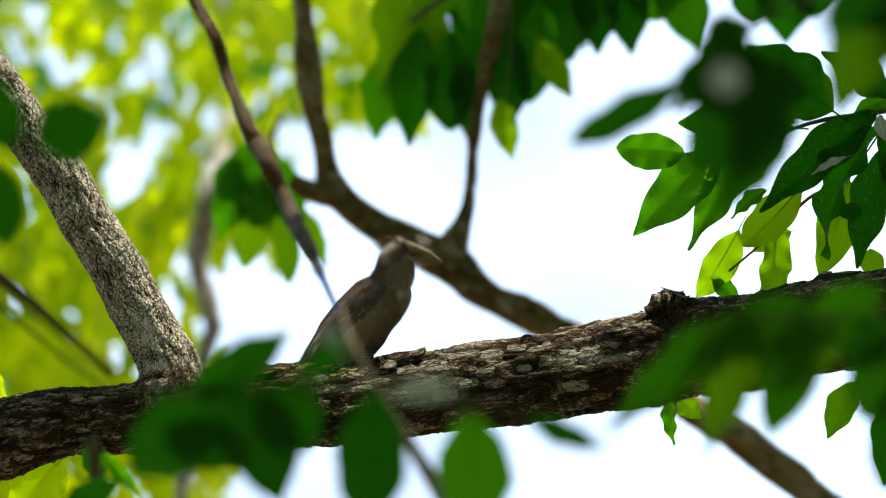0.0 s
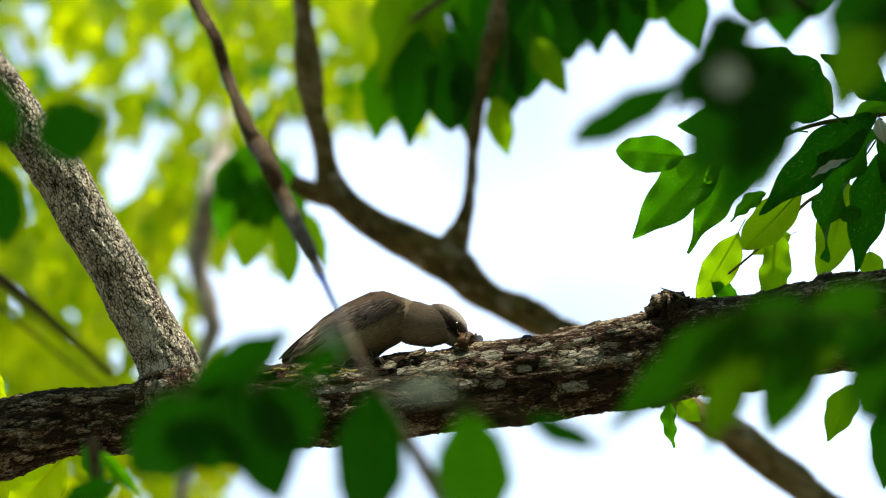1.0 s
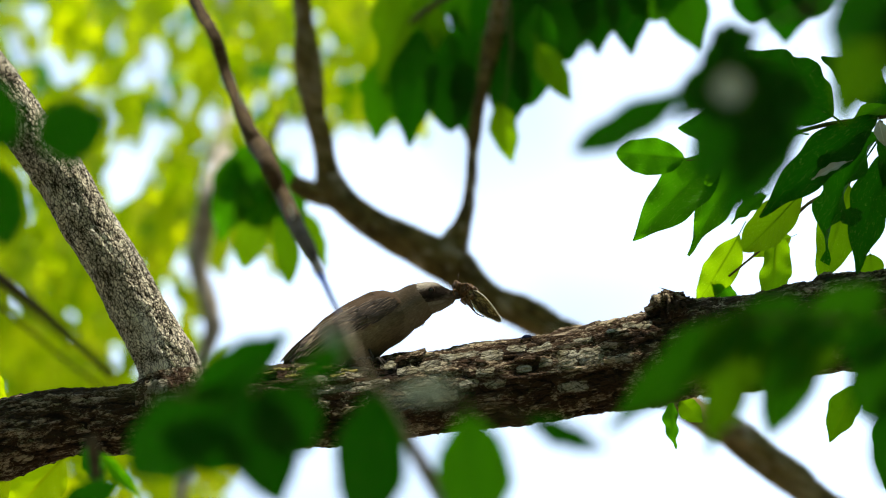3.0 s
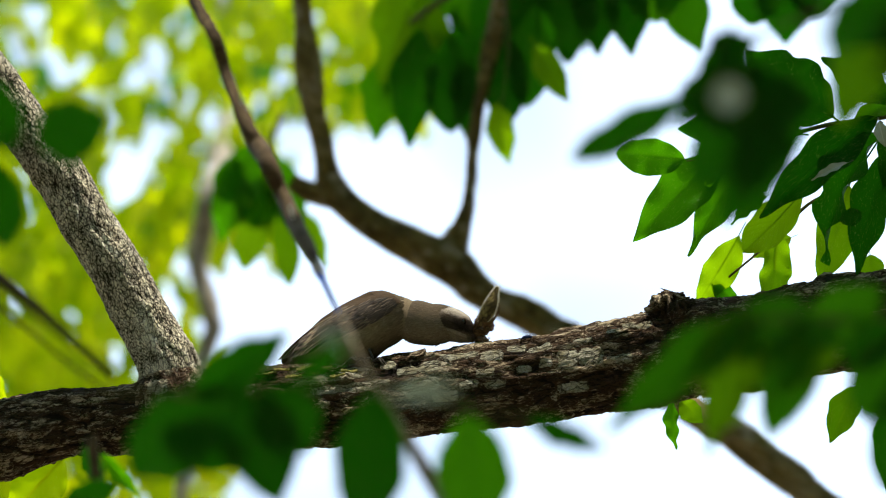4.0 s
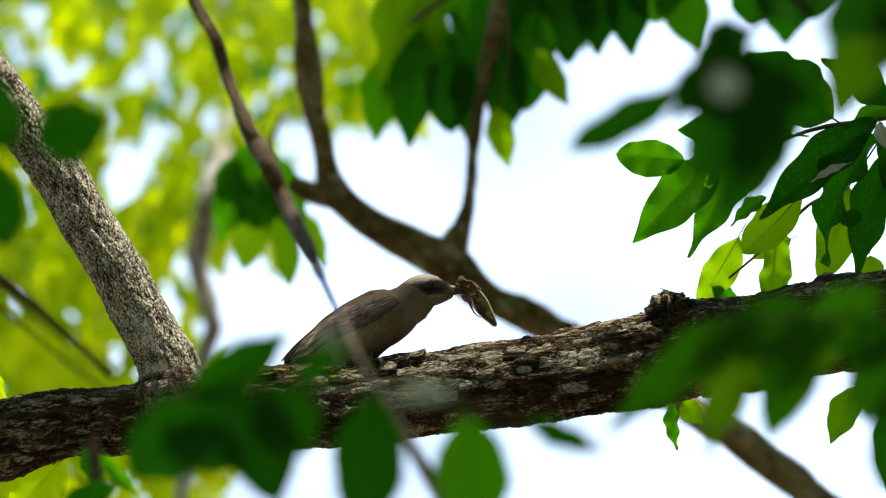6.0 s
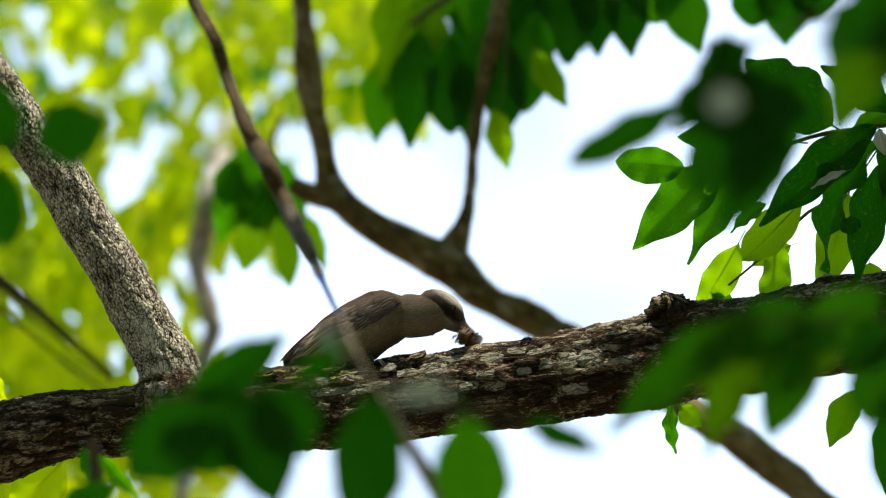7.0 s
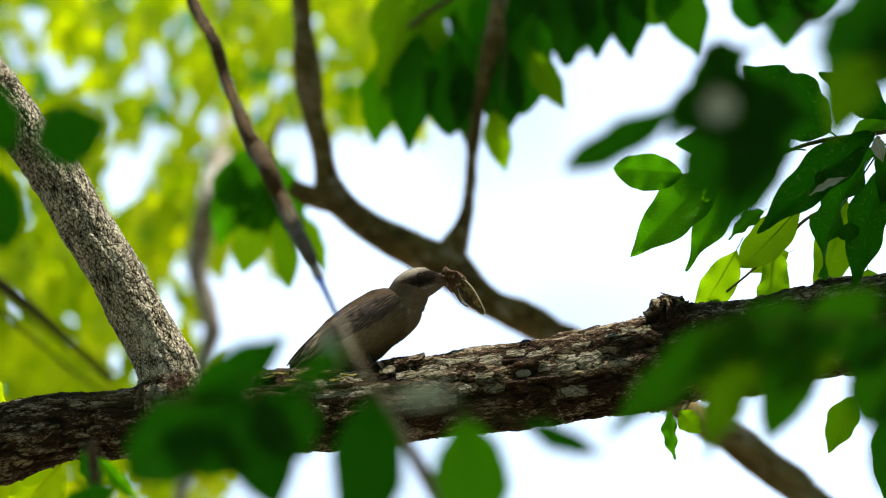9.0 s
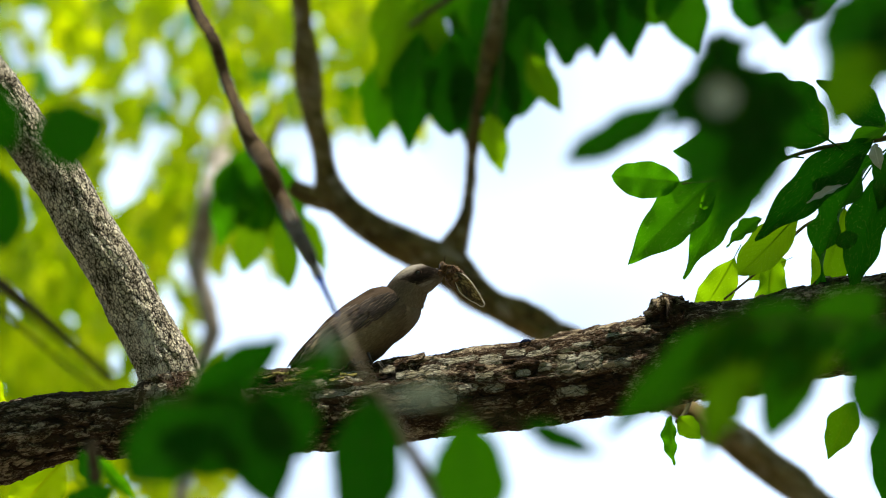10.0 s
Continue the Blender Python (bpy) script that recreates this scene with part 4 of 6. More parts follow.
for i, (base, tip, width, twist) in enumerate(sunlit[:300]):
    near = min(range(6), key=lambda n: (reach[n][0] - base[0]) ** 2 + (reach[n][1] - base[2]) ** 2)
    leaf(boughs[near], base, tip, width * 0.9, max(-45, min(45, twist)), i % 4, "sun_tone")
leaf_mass("leaves", sunlit[300:], SHAPES["sun_tone"][0], far_tree, "sunlit yellow-green leaves")
leaf_mass("leaves", crown_spots(4, 430, (-0.52, -0.235, -0.3, 0.04), 10.9, (0.032, 0.052), GAPS), SHAPES["sun_tone"][2], far_tree, "sunlit yellow-green leaves")
leaf_mass("leaves", crown_spots(5, 100, (-0.52, -0.05, 0.04, 0.31), 11.3, (0.04, 0.056), GAPS), SHAPES["mid"][2], far_tree, "green leaves in the crown")
leaf_mass("leaves", crown_spots(8, 150, (-0.52, -0.36, -0.25, 0.05), 10.9, (0.032, 0.052), GAPS), SHAPES["sun_tone"][1], far_tree, "sunlit yellow-green leaves")
leaf_mass("leaves", crown_spots(6, 60, (-0.52, -0.27, -0.3, 0.04), 11.3, (0.04, 0.056), GAPS), SHAPES["mid"][0], far_tree, "green leaves in the crown")


# ---- unseen leaf masses, added overhead and around to cut the skylight ----
def leafy_shell(name, spots, parent, material, label):
    """Small bent leaf blades, joined; spots: (centre, length, turn)."""
    verts, faces = [], []
    base = np.array([(0, -0.5, 0), (0.22, 0, 0.06), (0, 0.5, -0.06), (-0.22, 0, 0.06)])
    shift = np.array(origin[parent])
    for centre, size, turn in spots:
        m = np.array(Euler(turn).to_matrix()) * size
        start = len(verts) * 1
        verts.extend((base @ m.T + np.array(centre) - shift).tolist())
        faces.append((start, start + 1, start + 2))
        faces.append((start, start + 2, start + 3))
    me = bpy.data.meshes.new(name)
    me.from_pydata(verts, [], faces)
    layer = me.uv_layers.new(name="UVMap")
    layer.data.foreach_set("uv", np.tile([0.5, 0, 0.9, 0.5, 0.5, 1, 0.5, 0, 0.5, 1, 0.1, 0.5], len(spots)))
    me.materials.append(material)
    ob = new(name, me)
    ob.parent = parent
    origin[ob] = origin[parent]
    return tagged(ob, label, kind="stuff")


r = random.Random(21)
spots = []
SHAFT = DOWN.to_3x3() @ Vector((math.sin(radians(SUN_TURN)) * math.cos(radians(SUN_HEIGHT)), math.cos(radians(SUN_TURN)) * math.cos(radians(SUN_HEIGHT)), math.sin(radians(SUN_HEIGHT))))
while len(spots) < 24000:
    x, y, z = r.uniform(-4.0, 4.0), r.uniform(-1.0, 10.0), r.uniform(0.5, 2.6)
    foot = Vector((x, y, z)) - SHAFT * (z / SHAFT.z)
    # Gap offset picked so sun reaches the bird and limbs, not the front sprays.
    if z < 0.045 * y + 0.12 or noise.noise(Vector((foot.x, foot.y, 0)) * 2.6 + Vector((43.035, 54.608, 7.395))) < -0.02:
        continue
    spots.append(((x, y, z), r.uniform(0.11, 0.19), (r.uniform(-0.7, 0.7), r.uniform(-0.7, 0.7), r.uniform(0, 6.28))))
leafy_shell("crown", spots, perch_tree, M_LEAF_SHADED, "unseen leaf mass added above the limb to shade it")

woods = thing("woods", on_ground(0, -9), "unseen ring of dark leaf blades added to block skylight", "woods", kind="stuff")
spots = []
while len(spots) < 26000:
    a = r.uniform(28, 332)
    d = r.uniform(9, 13)
    z = r.uniform(-2, 9)
    p = Vector((d * math.sin(radians(a)), d * math.cos(radians(a)), z))
    spots.append((DOWN @ Vector((p.x, p.y, z + 2)), r.uniform(0.3, 0.7), (r.uniform(-1.5, 1.5), r.uniform(-1.5, 1.5), r.uniform(0, 6.28))))
leafy_shell("foliage", spots, woods, M_LEAF_SHADED, "unseen dark green foliage added to block skylight")

# ---- the bird and its prey ----
U = 0.000446


def piece(name, bm, material, parent, label="", place=None):
    """A mesh in its own space under parent."""
    me = bpy.data.meshes.new(name)
    bmesh.ops.recalc_face_normals(bm, faces=bm.faces)
    bm.to_mesh(me)
    bm.free()
    for poly in me.polygons:
        poly.use_smooth = True
    me.materials.append(material)
    ob = new(name, me)
    ob.parent = parent
    if place is not None:
        ob.matrix_basis = place
    return tagged(ob, label) if label else ob


def spine(sections, step):
    """Rows along a smooth line through the sections."""
    rows = [np.array(s, float) for s in sections]
    rows = [2 * rows[0] - rows[1], *rows, 2 * rows[-1] - rows[-2]]
    line = []
    for i in range(1, len(rows) - 2):
        p0, p1, p2, p3 = rows[i - 1:i + 3]
        n = max(1, int(np.linalg.norm((p2 - p1)[:3]) / step))
        for j in range(n):
            t = j / n
            line.append(0.5 * (2 * p1 + (p2 - p0) * t + (2 * p0 - 5 * p1 + 4 * p2 - p3) * t * t + (3 * p1 - p0 - 3 * p2 + p3) * t ** 3))
    line.append(rows[-2])
    return line


def small_feathers(spots, parent, material, label):
    """Short overlapping body feathers joined into one mesh; spots: (root, way, outward, length, width, lift)."""
    verts, faces, uvs, normals = [], [], [], []
    for root, way, out, size, width, lift in spots:
        side = way.cross(out).normalized()
        n = len(verts)
        for f, s, h in ((0.0, 0, -0.5), (0.35, -0.9, 0.25), (0.35, 0, 0.6), (0.35, 0.9, 0.25), (0.75, -0.75, 0.6), (0.75, 0, 0.95), (0.75, 0.75, 0.6), (1.0, 0, 1.0)):
            verts.append((root + way * (size * f) + side * (s * width / 2) + out * (h * lift)) * U)
            normals.append((out + way * 0.06 + side * (0.1 * s))[:])
        quads = ((0, 2, 1), (0, 3, 2), (1, 2, 5, 4), (2, 3, 6, 5), (4, 5, 7), (5, 6, 7))
        place = ((0.5, 0), (0.05, 0.35), (0.5, 0.35), (0.95, 0.35), (0.1, 0.75), (0.5, 0.75), (0.9, 0.75), (0.5, 1))
        for q in quads:
            faces.append(tuple(n + i for i in q))
            uvs.extend(place[i] for i in q)
    me = bpy.data.meshes.new("small_feathers")
    me.from_pydata([v[:] for v in verts], [], faces)
    layer = me.uv_layers.new(name="UVMap")
    layer.data.foreach_set("uv", np.array(uvs).ravel())
    for poly in me.polygons:
        poly.use_smooth = True
    me.normals_split_custom_set_from_vertices(normals)
    me.materials.append(material)
    ob = new("small_feathers", me)
    ob.parent = parent
    return tagged(ob, label, kind="stuff")


def feather_spots(sections, count, size, width, lift, seed, keep=None):
    """Places for small feathers all over a lofted body, pointing back along it."""
    r = random.Random(seed)
    line = spine(sections, 2.0)
    reach = [max(row[3], row[4]) for row in line]
    spots = []
    while len(spots) < count:
        i = r.randrange(1, len(line) - 1)
        if r.uniform(0, max(reach)) > reach[i]:
            continue
        a = r.uniform(0, 2 * math.pi)
        here = []
        for row, d in ((line[i], line[i + 1] - line[i - 1]), (line[i - 1], line[i] - line[max(i - 2, 0)])):
            d = Vector(d[:3]).normalized()
            out = d.cross(Vector((0, 0, 1)))
            out = out.normalized() if out.length > 0.05 else Vector((0, 1, 0))
            up = out.cross(d)
            here.append(Vector(row[:3]) + up * (math.cos(a) * row[3]) + out * (math.sin(a) * row[4]))
        outward = (up * math.cos(a) / max(1, row[3]) + out * math.sin(a) / max(1, row[4])).normalized()
        if keep and not keep(here[0]):
            continue
        way = (here[1] - here[0]).normalized()
        way = Matrix.Rotation(r.gauss(0, 0.16), 3, outward) @ way
        s = r.uniform(0.75, 1.25)
        spots.append((here[0], way, outward, size * s, width * r.uniform(0.8, 1.2), lift * r.uniform(0.6, 1.4)))
    return spots


def loft(sections, sides=36, step=2.0, ruffle=0.0, bm=None):
    """A smooth body through oval sections (x, y, z, half height, half breadth)."""
    bm = bm or bmesh.new()
    line = spine(sections, step)
    rings = []
    for i, row in enumerate(line):
        d = Vector((line[min(i + 1, len(line) - 1)] - line[max(i - 1, 0)])[:3]).normalized()
        out = d.cross(Vector((0, 0, 1)))
        out = out.normalized() if out.length > 0.05 else Vector((0, 1, 0))
        up = out.cross(d)
        ring = []
        for j in range(sides):
            a = 2 * math.pi * j / sides
            p = Vector(row[:3]) + up * (math.cos(a) * max(0.2, row[3])) + out * (math.sin(a) * max(0.2, row[4]))
            if ruffle:
                q = Vector((p.x * 0.09, p.y * 0.22, p.z * 0.22))
                p += (up * math.cos(a) + out * math.sin(a)) * ruffle * (noise.noise(q) + 0.5 * noise.noise(q * 2.7))
            ring.append(bm.verts.new(p * U))
        rings.append(ring)
    for ra, rb in zip(rings, rings[1:]):
        for j in range(sides):
            bm.faces.new((ra[j], ra[(j + 1) % sides], rb[(j + 1) % sides], rb[j]))
    bm.faces.new(rings[0][::-1])
    bm.faces.new(rings[-1])
    return bm


def barbs(k, colour):
    """Each small feather a tone of its own, with a darker shaft and a paler fringe."""
    uv = k.n.new("ShaderNodeUVMap")
    sep = k.node("ShaderNodeSeparateXYZ", Vector=uv.outputs["UV"])
    across = k.math("ABSOLUTE", k.math("SUBTRACT", sep.outputs["X"], 0.5))
    one = k.n.new("ShaderNodeNewGeometry")
    tone = k.ramp(one.outputs["Random Per Island"], [(0.0, (0.84, 0.835, 0.825)), (0.8, (1.02, 1.015, 1.01)), (1.0, (1.18, 1.17, 1.15))])
    colour = k.mix(1.0, colour, tone, "MULTIPLY")
    shaft = k.ramp(across, [(0.03, (0.86, 0.85, 0.84)), (0.16, (1, 1, 1)), (0.38, (1.07, 1.065, 1.06))])
    return k.mix(1.0, colour, shaft, "MULTIPLY")


def plumage(name, axis, stops, scale=1500.0, front=None):
    """Soft plumage whose colour changes across axis (metres), with fine feather streaks."""
    k = Nodes(name)
    tex = k.n.new("ShaderNodeTexCoord")
    dot = k.n.new("ShaderNodeVectorMath")
    dot.operation = "DOT_PRODUCT"
    k.l.new(tex.outputs["Object"], dot.inputs[0])
    dot.inputs[1].default_value = axis
    streak = k.noise(scale, 5, 0.7, k.coords((0.28, 1, 1)))
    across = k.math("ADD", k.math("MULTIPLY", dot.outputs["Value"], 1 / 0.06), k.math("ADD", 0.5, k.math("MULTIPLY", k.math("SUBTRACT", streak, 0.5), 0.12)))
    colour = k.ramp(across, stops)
    if front:
        ahead = k.n.new("ShaderNodeVectorMath")
        ahead.operation = "DOT_PRODUCT"
        k.l.new(tex.outputs["Object"], ahead.inputs[0])
        ahead.inputs[1].default_value = (0.81, 0, 0.58)
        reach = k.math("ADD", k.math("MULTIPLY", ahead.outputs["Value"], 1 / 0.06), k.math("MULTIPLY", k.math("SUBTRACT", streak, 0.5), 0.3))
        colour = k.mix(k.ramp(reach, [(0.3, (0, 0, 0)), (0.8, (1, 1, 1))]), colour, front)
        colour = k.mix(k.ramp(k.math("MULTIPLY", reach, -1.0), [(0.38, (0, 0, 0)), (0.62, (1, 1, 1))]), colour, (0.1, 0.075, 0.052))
    colour = k.mix(k.ramp(streak, [(0.35, (0, 0, 0)), (0.7, (1, 1, 1))]), k.mix(0.45, colour, (0.02, 0.016, 0.012)), colour)
    flecks = k.noise(260.0, 3)
    colour = k.mix(k.math("MULTIPLY", flecks, 0.6), colour, k.mix(1.0, colour, (1.5, 1.4, 1.2), "MULTIPLY"))
    return k.finish(barbs(k, colour), 0.9, streak, 0.5, 0.0006, Specular_IOR_Level=0.06)


def head_plumage(name):
    """Grey-brown crown painted paler on top as if sunlit, pale throat, and a dark mask from the beak through the eye to
    the ear.
    """
    k = Nodes(name)
    tex = k.n.new("ShaderNodeTexCoord")
    sep = k.node("ShaderNodeSeparateXYZ", Vector=tex.outputs["Object"])
    streak = k.noise(1700.0, 5, 0.7, k.coords((0.28, 1, 1)))
    soft = k.math("MULTIPLY", k.math("SUBTRACT", streak, 0.5), 1.1)
    x = k.math("MULTIPLY", sep.outputs["X"], 1 / 0.00049)
    z = k.math("MULTIPLY", sep.outputs["Z"], 1 / 0.00049)
    level = k.math("ADD", k.math("ADD", k.math("MULTIPLY", z, 1 / 60), 0.5), k.math("MULTIPLY", soft, 0.1))
    # The two highest stops put sun on the crown into the colour.
    colour = k.ramp(level, [(0.1, (0.3, 0.265, 0.21)), (0.24, (0.24, 0.205, 0.16)), (0.34, (0.13, 0.103, 0.08)), (0.63, (0.13, 0.105, 0.085)), (0.73, (0.33, 0.29, 0.25)), (0.84, (0.58, 0.53, 0.46))])

    def oval(cx, cz, rx, rz):
        u = k.math("MULTIPLY", k.math("SUBTRACT", x, cx), 1 / rx)
        w = k.math("MULTIPLY", k.math("SUBTRACT", z, cz), 1 / rz)
        far = k.math("ADD", k.math("ADD", k.math("MULTIPLY", u, u), k.math("MULTIPLY", w, w)), soft)
        return k.ramp(far, [(0.4, (1, 1, 1)), (1.0, (0, 0, 0))])

    colour = k.mix(k.math("MULTIPLY", oval(-13, -1, 27, 14), 0.92), colour, (0.04, 0.03, 0.023))
    colour = k.mix(k.math("MULTIPLY", oval(12, 3, 29, 13), 0.96), colour, (0.012, 0.009, 0.007))
    colour = k.mix(k.math("MULTIPLY", oval(2, -13, 26, 3.5), 0.6), colour, (0.4, 0.36, 0.3))
    colour = k.mix(k.ramp(streak, [(0.35, (0, 0, 0)), (0.7, (1, 1, 1))]), k.mix(0.4, colour, (0.02, 0.016, 0.012)), colour)
    return k.finish(barbs(k, colour), 0.92, streak, 0.4, 0.0006, Specular_IOR_Level=0.03)


def feather_material(name, dark, rim):
    k = Nodes(name)
    uv = k.n.new("ShaderNodeUVMap")
    sep = k.node("ShaderNodeSeparateXYZ", Vector=uv.outputs["UV"])
    edge = k.ramp(sep.outputs["X"], [(0.0, (0.15,) * 3), (0.3, (0, 0, 0)), (0.6, (0, 0, 0)), (0.82, (1, 1, 1))])
    grain = k.noise(1800.0, 4, 0.6, k.coords((0.2, 1, 1)))
    edge = k.math("MULTIPLY", edge, k.ramp(sep.outputs["Y"], [(0.02, (0.1,) * 3), (0.16, (1, 1, 1))]))
    colour = k.mix(edge, k.mix(grain, dark, tuple(c * 2 for c in dark)), rim)
    one = k.n.new("ShaderNodeNewGeometry")
    tone = k.ramp(one.outputs["Random Per Island"], [(0.0, (0.42, 0.4, 0.39)), (0.6, (0.95, 0.94, 0.93)), (1.0, (1.55, 1.48, 1.4))])
    return k.finish(k.mix(1.0, colour, tone, "MULTIPLY"), 0.75, grain, 0.4, 0.0004)


# Dark belly stop holds shade; pale flank stop makes up for dim light.
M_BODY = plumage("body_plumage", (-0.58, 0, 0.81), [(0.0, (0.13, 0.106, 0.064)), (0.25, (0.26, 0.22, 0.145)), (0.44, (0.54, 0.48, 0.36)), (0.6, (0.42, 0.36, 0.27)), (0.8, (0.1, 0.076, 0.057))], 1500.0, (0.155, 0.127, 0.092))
M_NECK = plumage("neck_plumage", (0, 0, 1), [(0.1, (0.28, 0.24, 0.18)), (0.45, (0.19, 0.157, 0.115)), (0.62, (0.12, 0.096, 0.072)), (0.8, (0.14, 0.113, 0.088))])
M_HEAD = head_plumage("head_plumage")
M_WING = plumage("wing_plumage", (-0.58, 0, 0.81), [(0.2, (0.05, 0.035, 0.025)), (0.62, (0.07, 0.05, 0.037)), (0.9, (0.115, 0.088, 0.067))])
M_FEATHER = feather_material("flight_feather", (0.036, 0.026, 0.019), (0.3, 0.235, 0.165))
M_COVERT = feather_material("covert_feather", (0.036, 0.025, 0.02), (0.25, 0.19, 0.135))
M_BEAK = plain_material("horn", (0.03, 0.027, 0.025), (0.12, 0.105, 0.09), 900.0, 0.4)
M_EYE = plain_material("eye", (0.004, 0.003, 0.003), (0.012, 0.008, 0.005), 900.0, 0.06)
M_LEG = plain_material("leg_scales", (0.02, 0.017, 0.014), (0.07, 0.06, 0.05), 1500.0, 0.6)
M_INSECT = plain_material("insect_shell", (0.02, 0.012, 0.005), (0.3, 0.2, 0.08), 700.0, 0.5)
M_INSECT_TAN = plain_material("insect_head", (0.012, 0.007, 0.004), (0.2, 0.115, 0.05), 520.0, 0.5)
M_INSECT_LEG = plain_material("insect_leg", (0.03, 0.016, 0.008), (0.24, 0.14, 0.065), 600.0, 0.5)
M_INSECT_RIM = plain_material("wing_rim", (0.6, 0.52, 0.36), (0.88, 0.82, 0.66), 500.0, 0.35)


def insect_wing_material(name):
    """Amber wing skin with dark veins along it and cells between, light shining through."""
    k = Nodes(name)
    long = k.coords((0.35, 1, 1))
    cell = k.node("ShaderNodeTexVoronoi", {"Scale": 520.0}, Vector=long)
    cell.feature = "DISTANCE_TO_EDGE"
    vein = k.ramp(cell.outputs["Distance"], [(0.05, (1, 1, 1)), (0.16, (0, 0, 0))])
    blot = k.ramp(k.noise(230.0, 3, 0.6, long), [(0.42, (0, 0, 0)), (0.58, (1, 1, 1))])
    colour = k.mix(blot, (0.1, 0.062, 0.02), (0.5, 0.38, 0.14))
    colour = k.mix(k.math("MULTIPLY", vein, 0.8), colour, (0.03, 0.018, 0.008))
    k.finish(colour, 0.35, vein, 0.5, 0.0003)
    glow = k.node("ShaderNodeBsdfTranslucent", Color=colour)
    m = k.node("ShaderNodeMixShader", {"Fac": 0.4})
    k.l.new(k.bsdf.outputs["BSDF"], m.inputs[1])
    k.l.new(glow.outputs["BSDF"], m.inputs[2])
    k.l.new(m.outputs["Shader"], k.out.inputs["Surface"])
    return k.mat


M_INSECT_WING = insect_wing_material("insect_wing")

bird = new("bird")
bird.empty_display_size = 0.02
bird.matrix_world = PERCH
tagged(bird, "small grey-brown bird with a dark eye mask perched on the limb", "bird")
TORSO = [(-84, 0, -84, 5, 5), (-64, 0, -70, 19, 16), (-37, 0, -53, 36, 31), (8, 0, -31, 50, 43), (37, 0, -10, 53, 46), (67, 0, 10, 48, 43), (97, 0, 26, 43, 39), (117, 0, 37, 34, 32), (130, 0, 46, 20, 19), (137, 0, 51, 7, 7)]
NECK = [(-112, 0, -4, 14, 14), (-98, 0, -5, 27, 27), (-74, 0, -7, 37.5, 35), (-46, 0, -8, 37, 33.5), (-26, 0, -4.5, 34.5, 29.5), (-10, 0, -3, 30, 25), (6, 0, -3, 21, 18), (16, 0, -4, 7, 7)]
HEAD = [(-48, 0, -14, 4, 4), (-43, 0, -12, 12, 12), (-35, 0, -8, 18, 17), (-26, 0, -4.5, 22, 21), (-12, 0, -3, 25.5, 23), (6, 0, -4.5, 25, 21), (18, 0, -6.5, 20.5, 16.5), (28, 0, -7.5, 15, 11.5), (36, 0, -7.5, 10, 8), (42, 0, -7, 4.5, 4)]
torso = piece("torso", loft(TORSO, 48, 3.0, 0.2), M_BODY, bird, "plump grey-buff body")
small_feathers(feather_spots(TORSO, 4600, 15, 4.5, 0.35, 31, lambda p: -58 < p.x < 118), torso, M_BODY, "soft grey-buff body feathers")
small_feathers(feather_spots(TORSO, 520, 20, 6.0, 0.9, 35, lambda p: 0.81 * (p.z + 10) - 0.58 * (p.x - 37) > 24 and -75 < p.x < 114), torso, M_COVERT, "dark streaked back feathers")
neck = piece("neck", loft(NECK, 40, 2.5, 0.2), M_NECK, bird)
small_feathers(feather_spots(NECK, 3600, 11, 3.2, 0.3, 32), neck, M_NECK, "streaked grey-buff neck feathers")
U = 0.00049  # the head's unit
head = piece("head", loft(HEAD, 40, 1.5, 0.1), M_HEAD, bird, "head with a dark mask and a crown coloured as sunlit")
small_feathers(feather_spots(HEAD, 2400, 6, 2.0, 0.25, 33, lambda p: (p.x - 4) ** 2 + (p.z - 7) ** 2 > 60), head, M_HEAD, "short head feathers")
piece("upper_beak", loft([(26, 0, -2.5, 7, 6.5), (36, 0, -3, 6, 5.2), (46, 0, -4.5, 4.6, 3.6), (56, 0, -6.5, 3, 2.2), (62, 0, -9, 1.3, 1), (64, 0, -11.5, 0.4, 0.4)], 16, 1.5), M_BEAK, head, "dark hooked beak")
piece("lower_beak", loft([(26, 0, -11, 4, 5.5), (36, 0, -11, 3.2, 4.6), (46, 0, -11, 2.5, 3), (56, 0, -10.8, 1.3, 1.5), (60, 0, -10.4, 0.5, 0.5)], 14, 1.5), M_BEAK, head)
for side in (-1, 1):
    bm = bmesh.new()
    bmesh.ops.create_uvsphere(bm, u_segments=18, v_segments=12, radius=5.0 * U)
    eye = piece("eye", bm, M_EYE, head, "dark glossy eye", Matrix.Translation((5 * U, side * 16.6 * U, 7 * U)))
    bm = bmesh.new()
    ring = []
    for i in range(20):
        a = 2 * math.pi * i / 20
        ring.append([bm.verts.new(Vector(((5.4 + 0.8 * math.cos(b)) * math.cos(a), side * 0.6 + 0.8 * math.sin(b), (5.4 + 0.8 * math.cos(b)) * math.sin(a))) * U) for b in (0, 1.57, 3.14, 4.71)])
    for i in range(20):
        for j in range(4):
            bm.faces.new((ring[i][j], ring[(i + 1) % 20][j], ring[(i + 1) % 20][(j + 1) % 4], ring[i][(j + 1) % 4]))
    piece("eye_ring", bm, M_WING, head, "", Matrix.Translation((5 * U, side * 17.8 * U, 7 * U)))
U = 0.000446


def flank(x, z, side):
    """Depth of the body's flank at (x, z)."""
    n = -0.58 * (x - 37) + 0.81 * (z + 10)
    t = 0.81 * (x - 37) + 0.58 * (z + 10)
    h = float(np.interp(t, [-155, -130, -90, -35, 0, 36, 75, 110], [6, 20, 36, 50, 53, 51, 44, 30]))
    return side * 0.87 * math.sqrt(max(9.0, h * h - n * n))


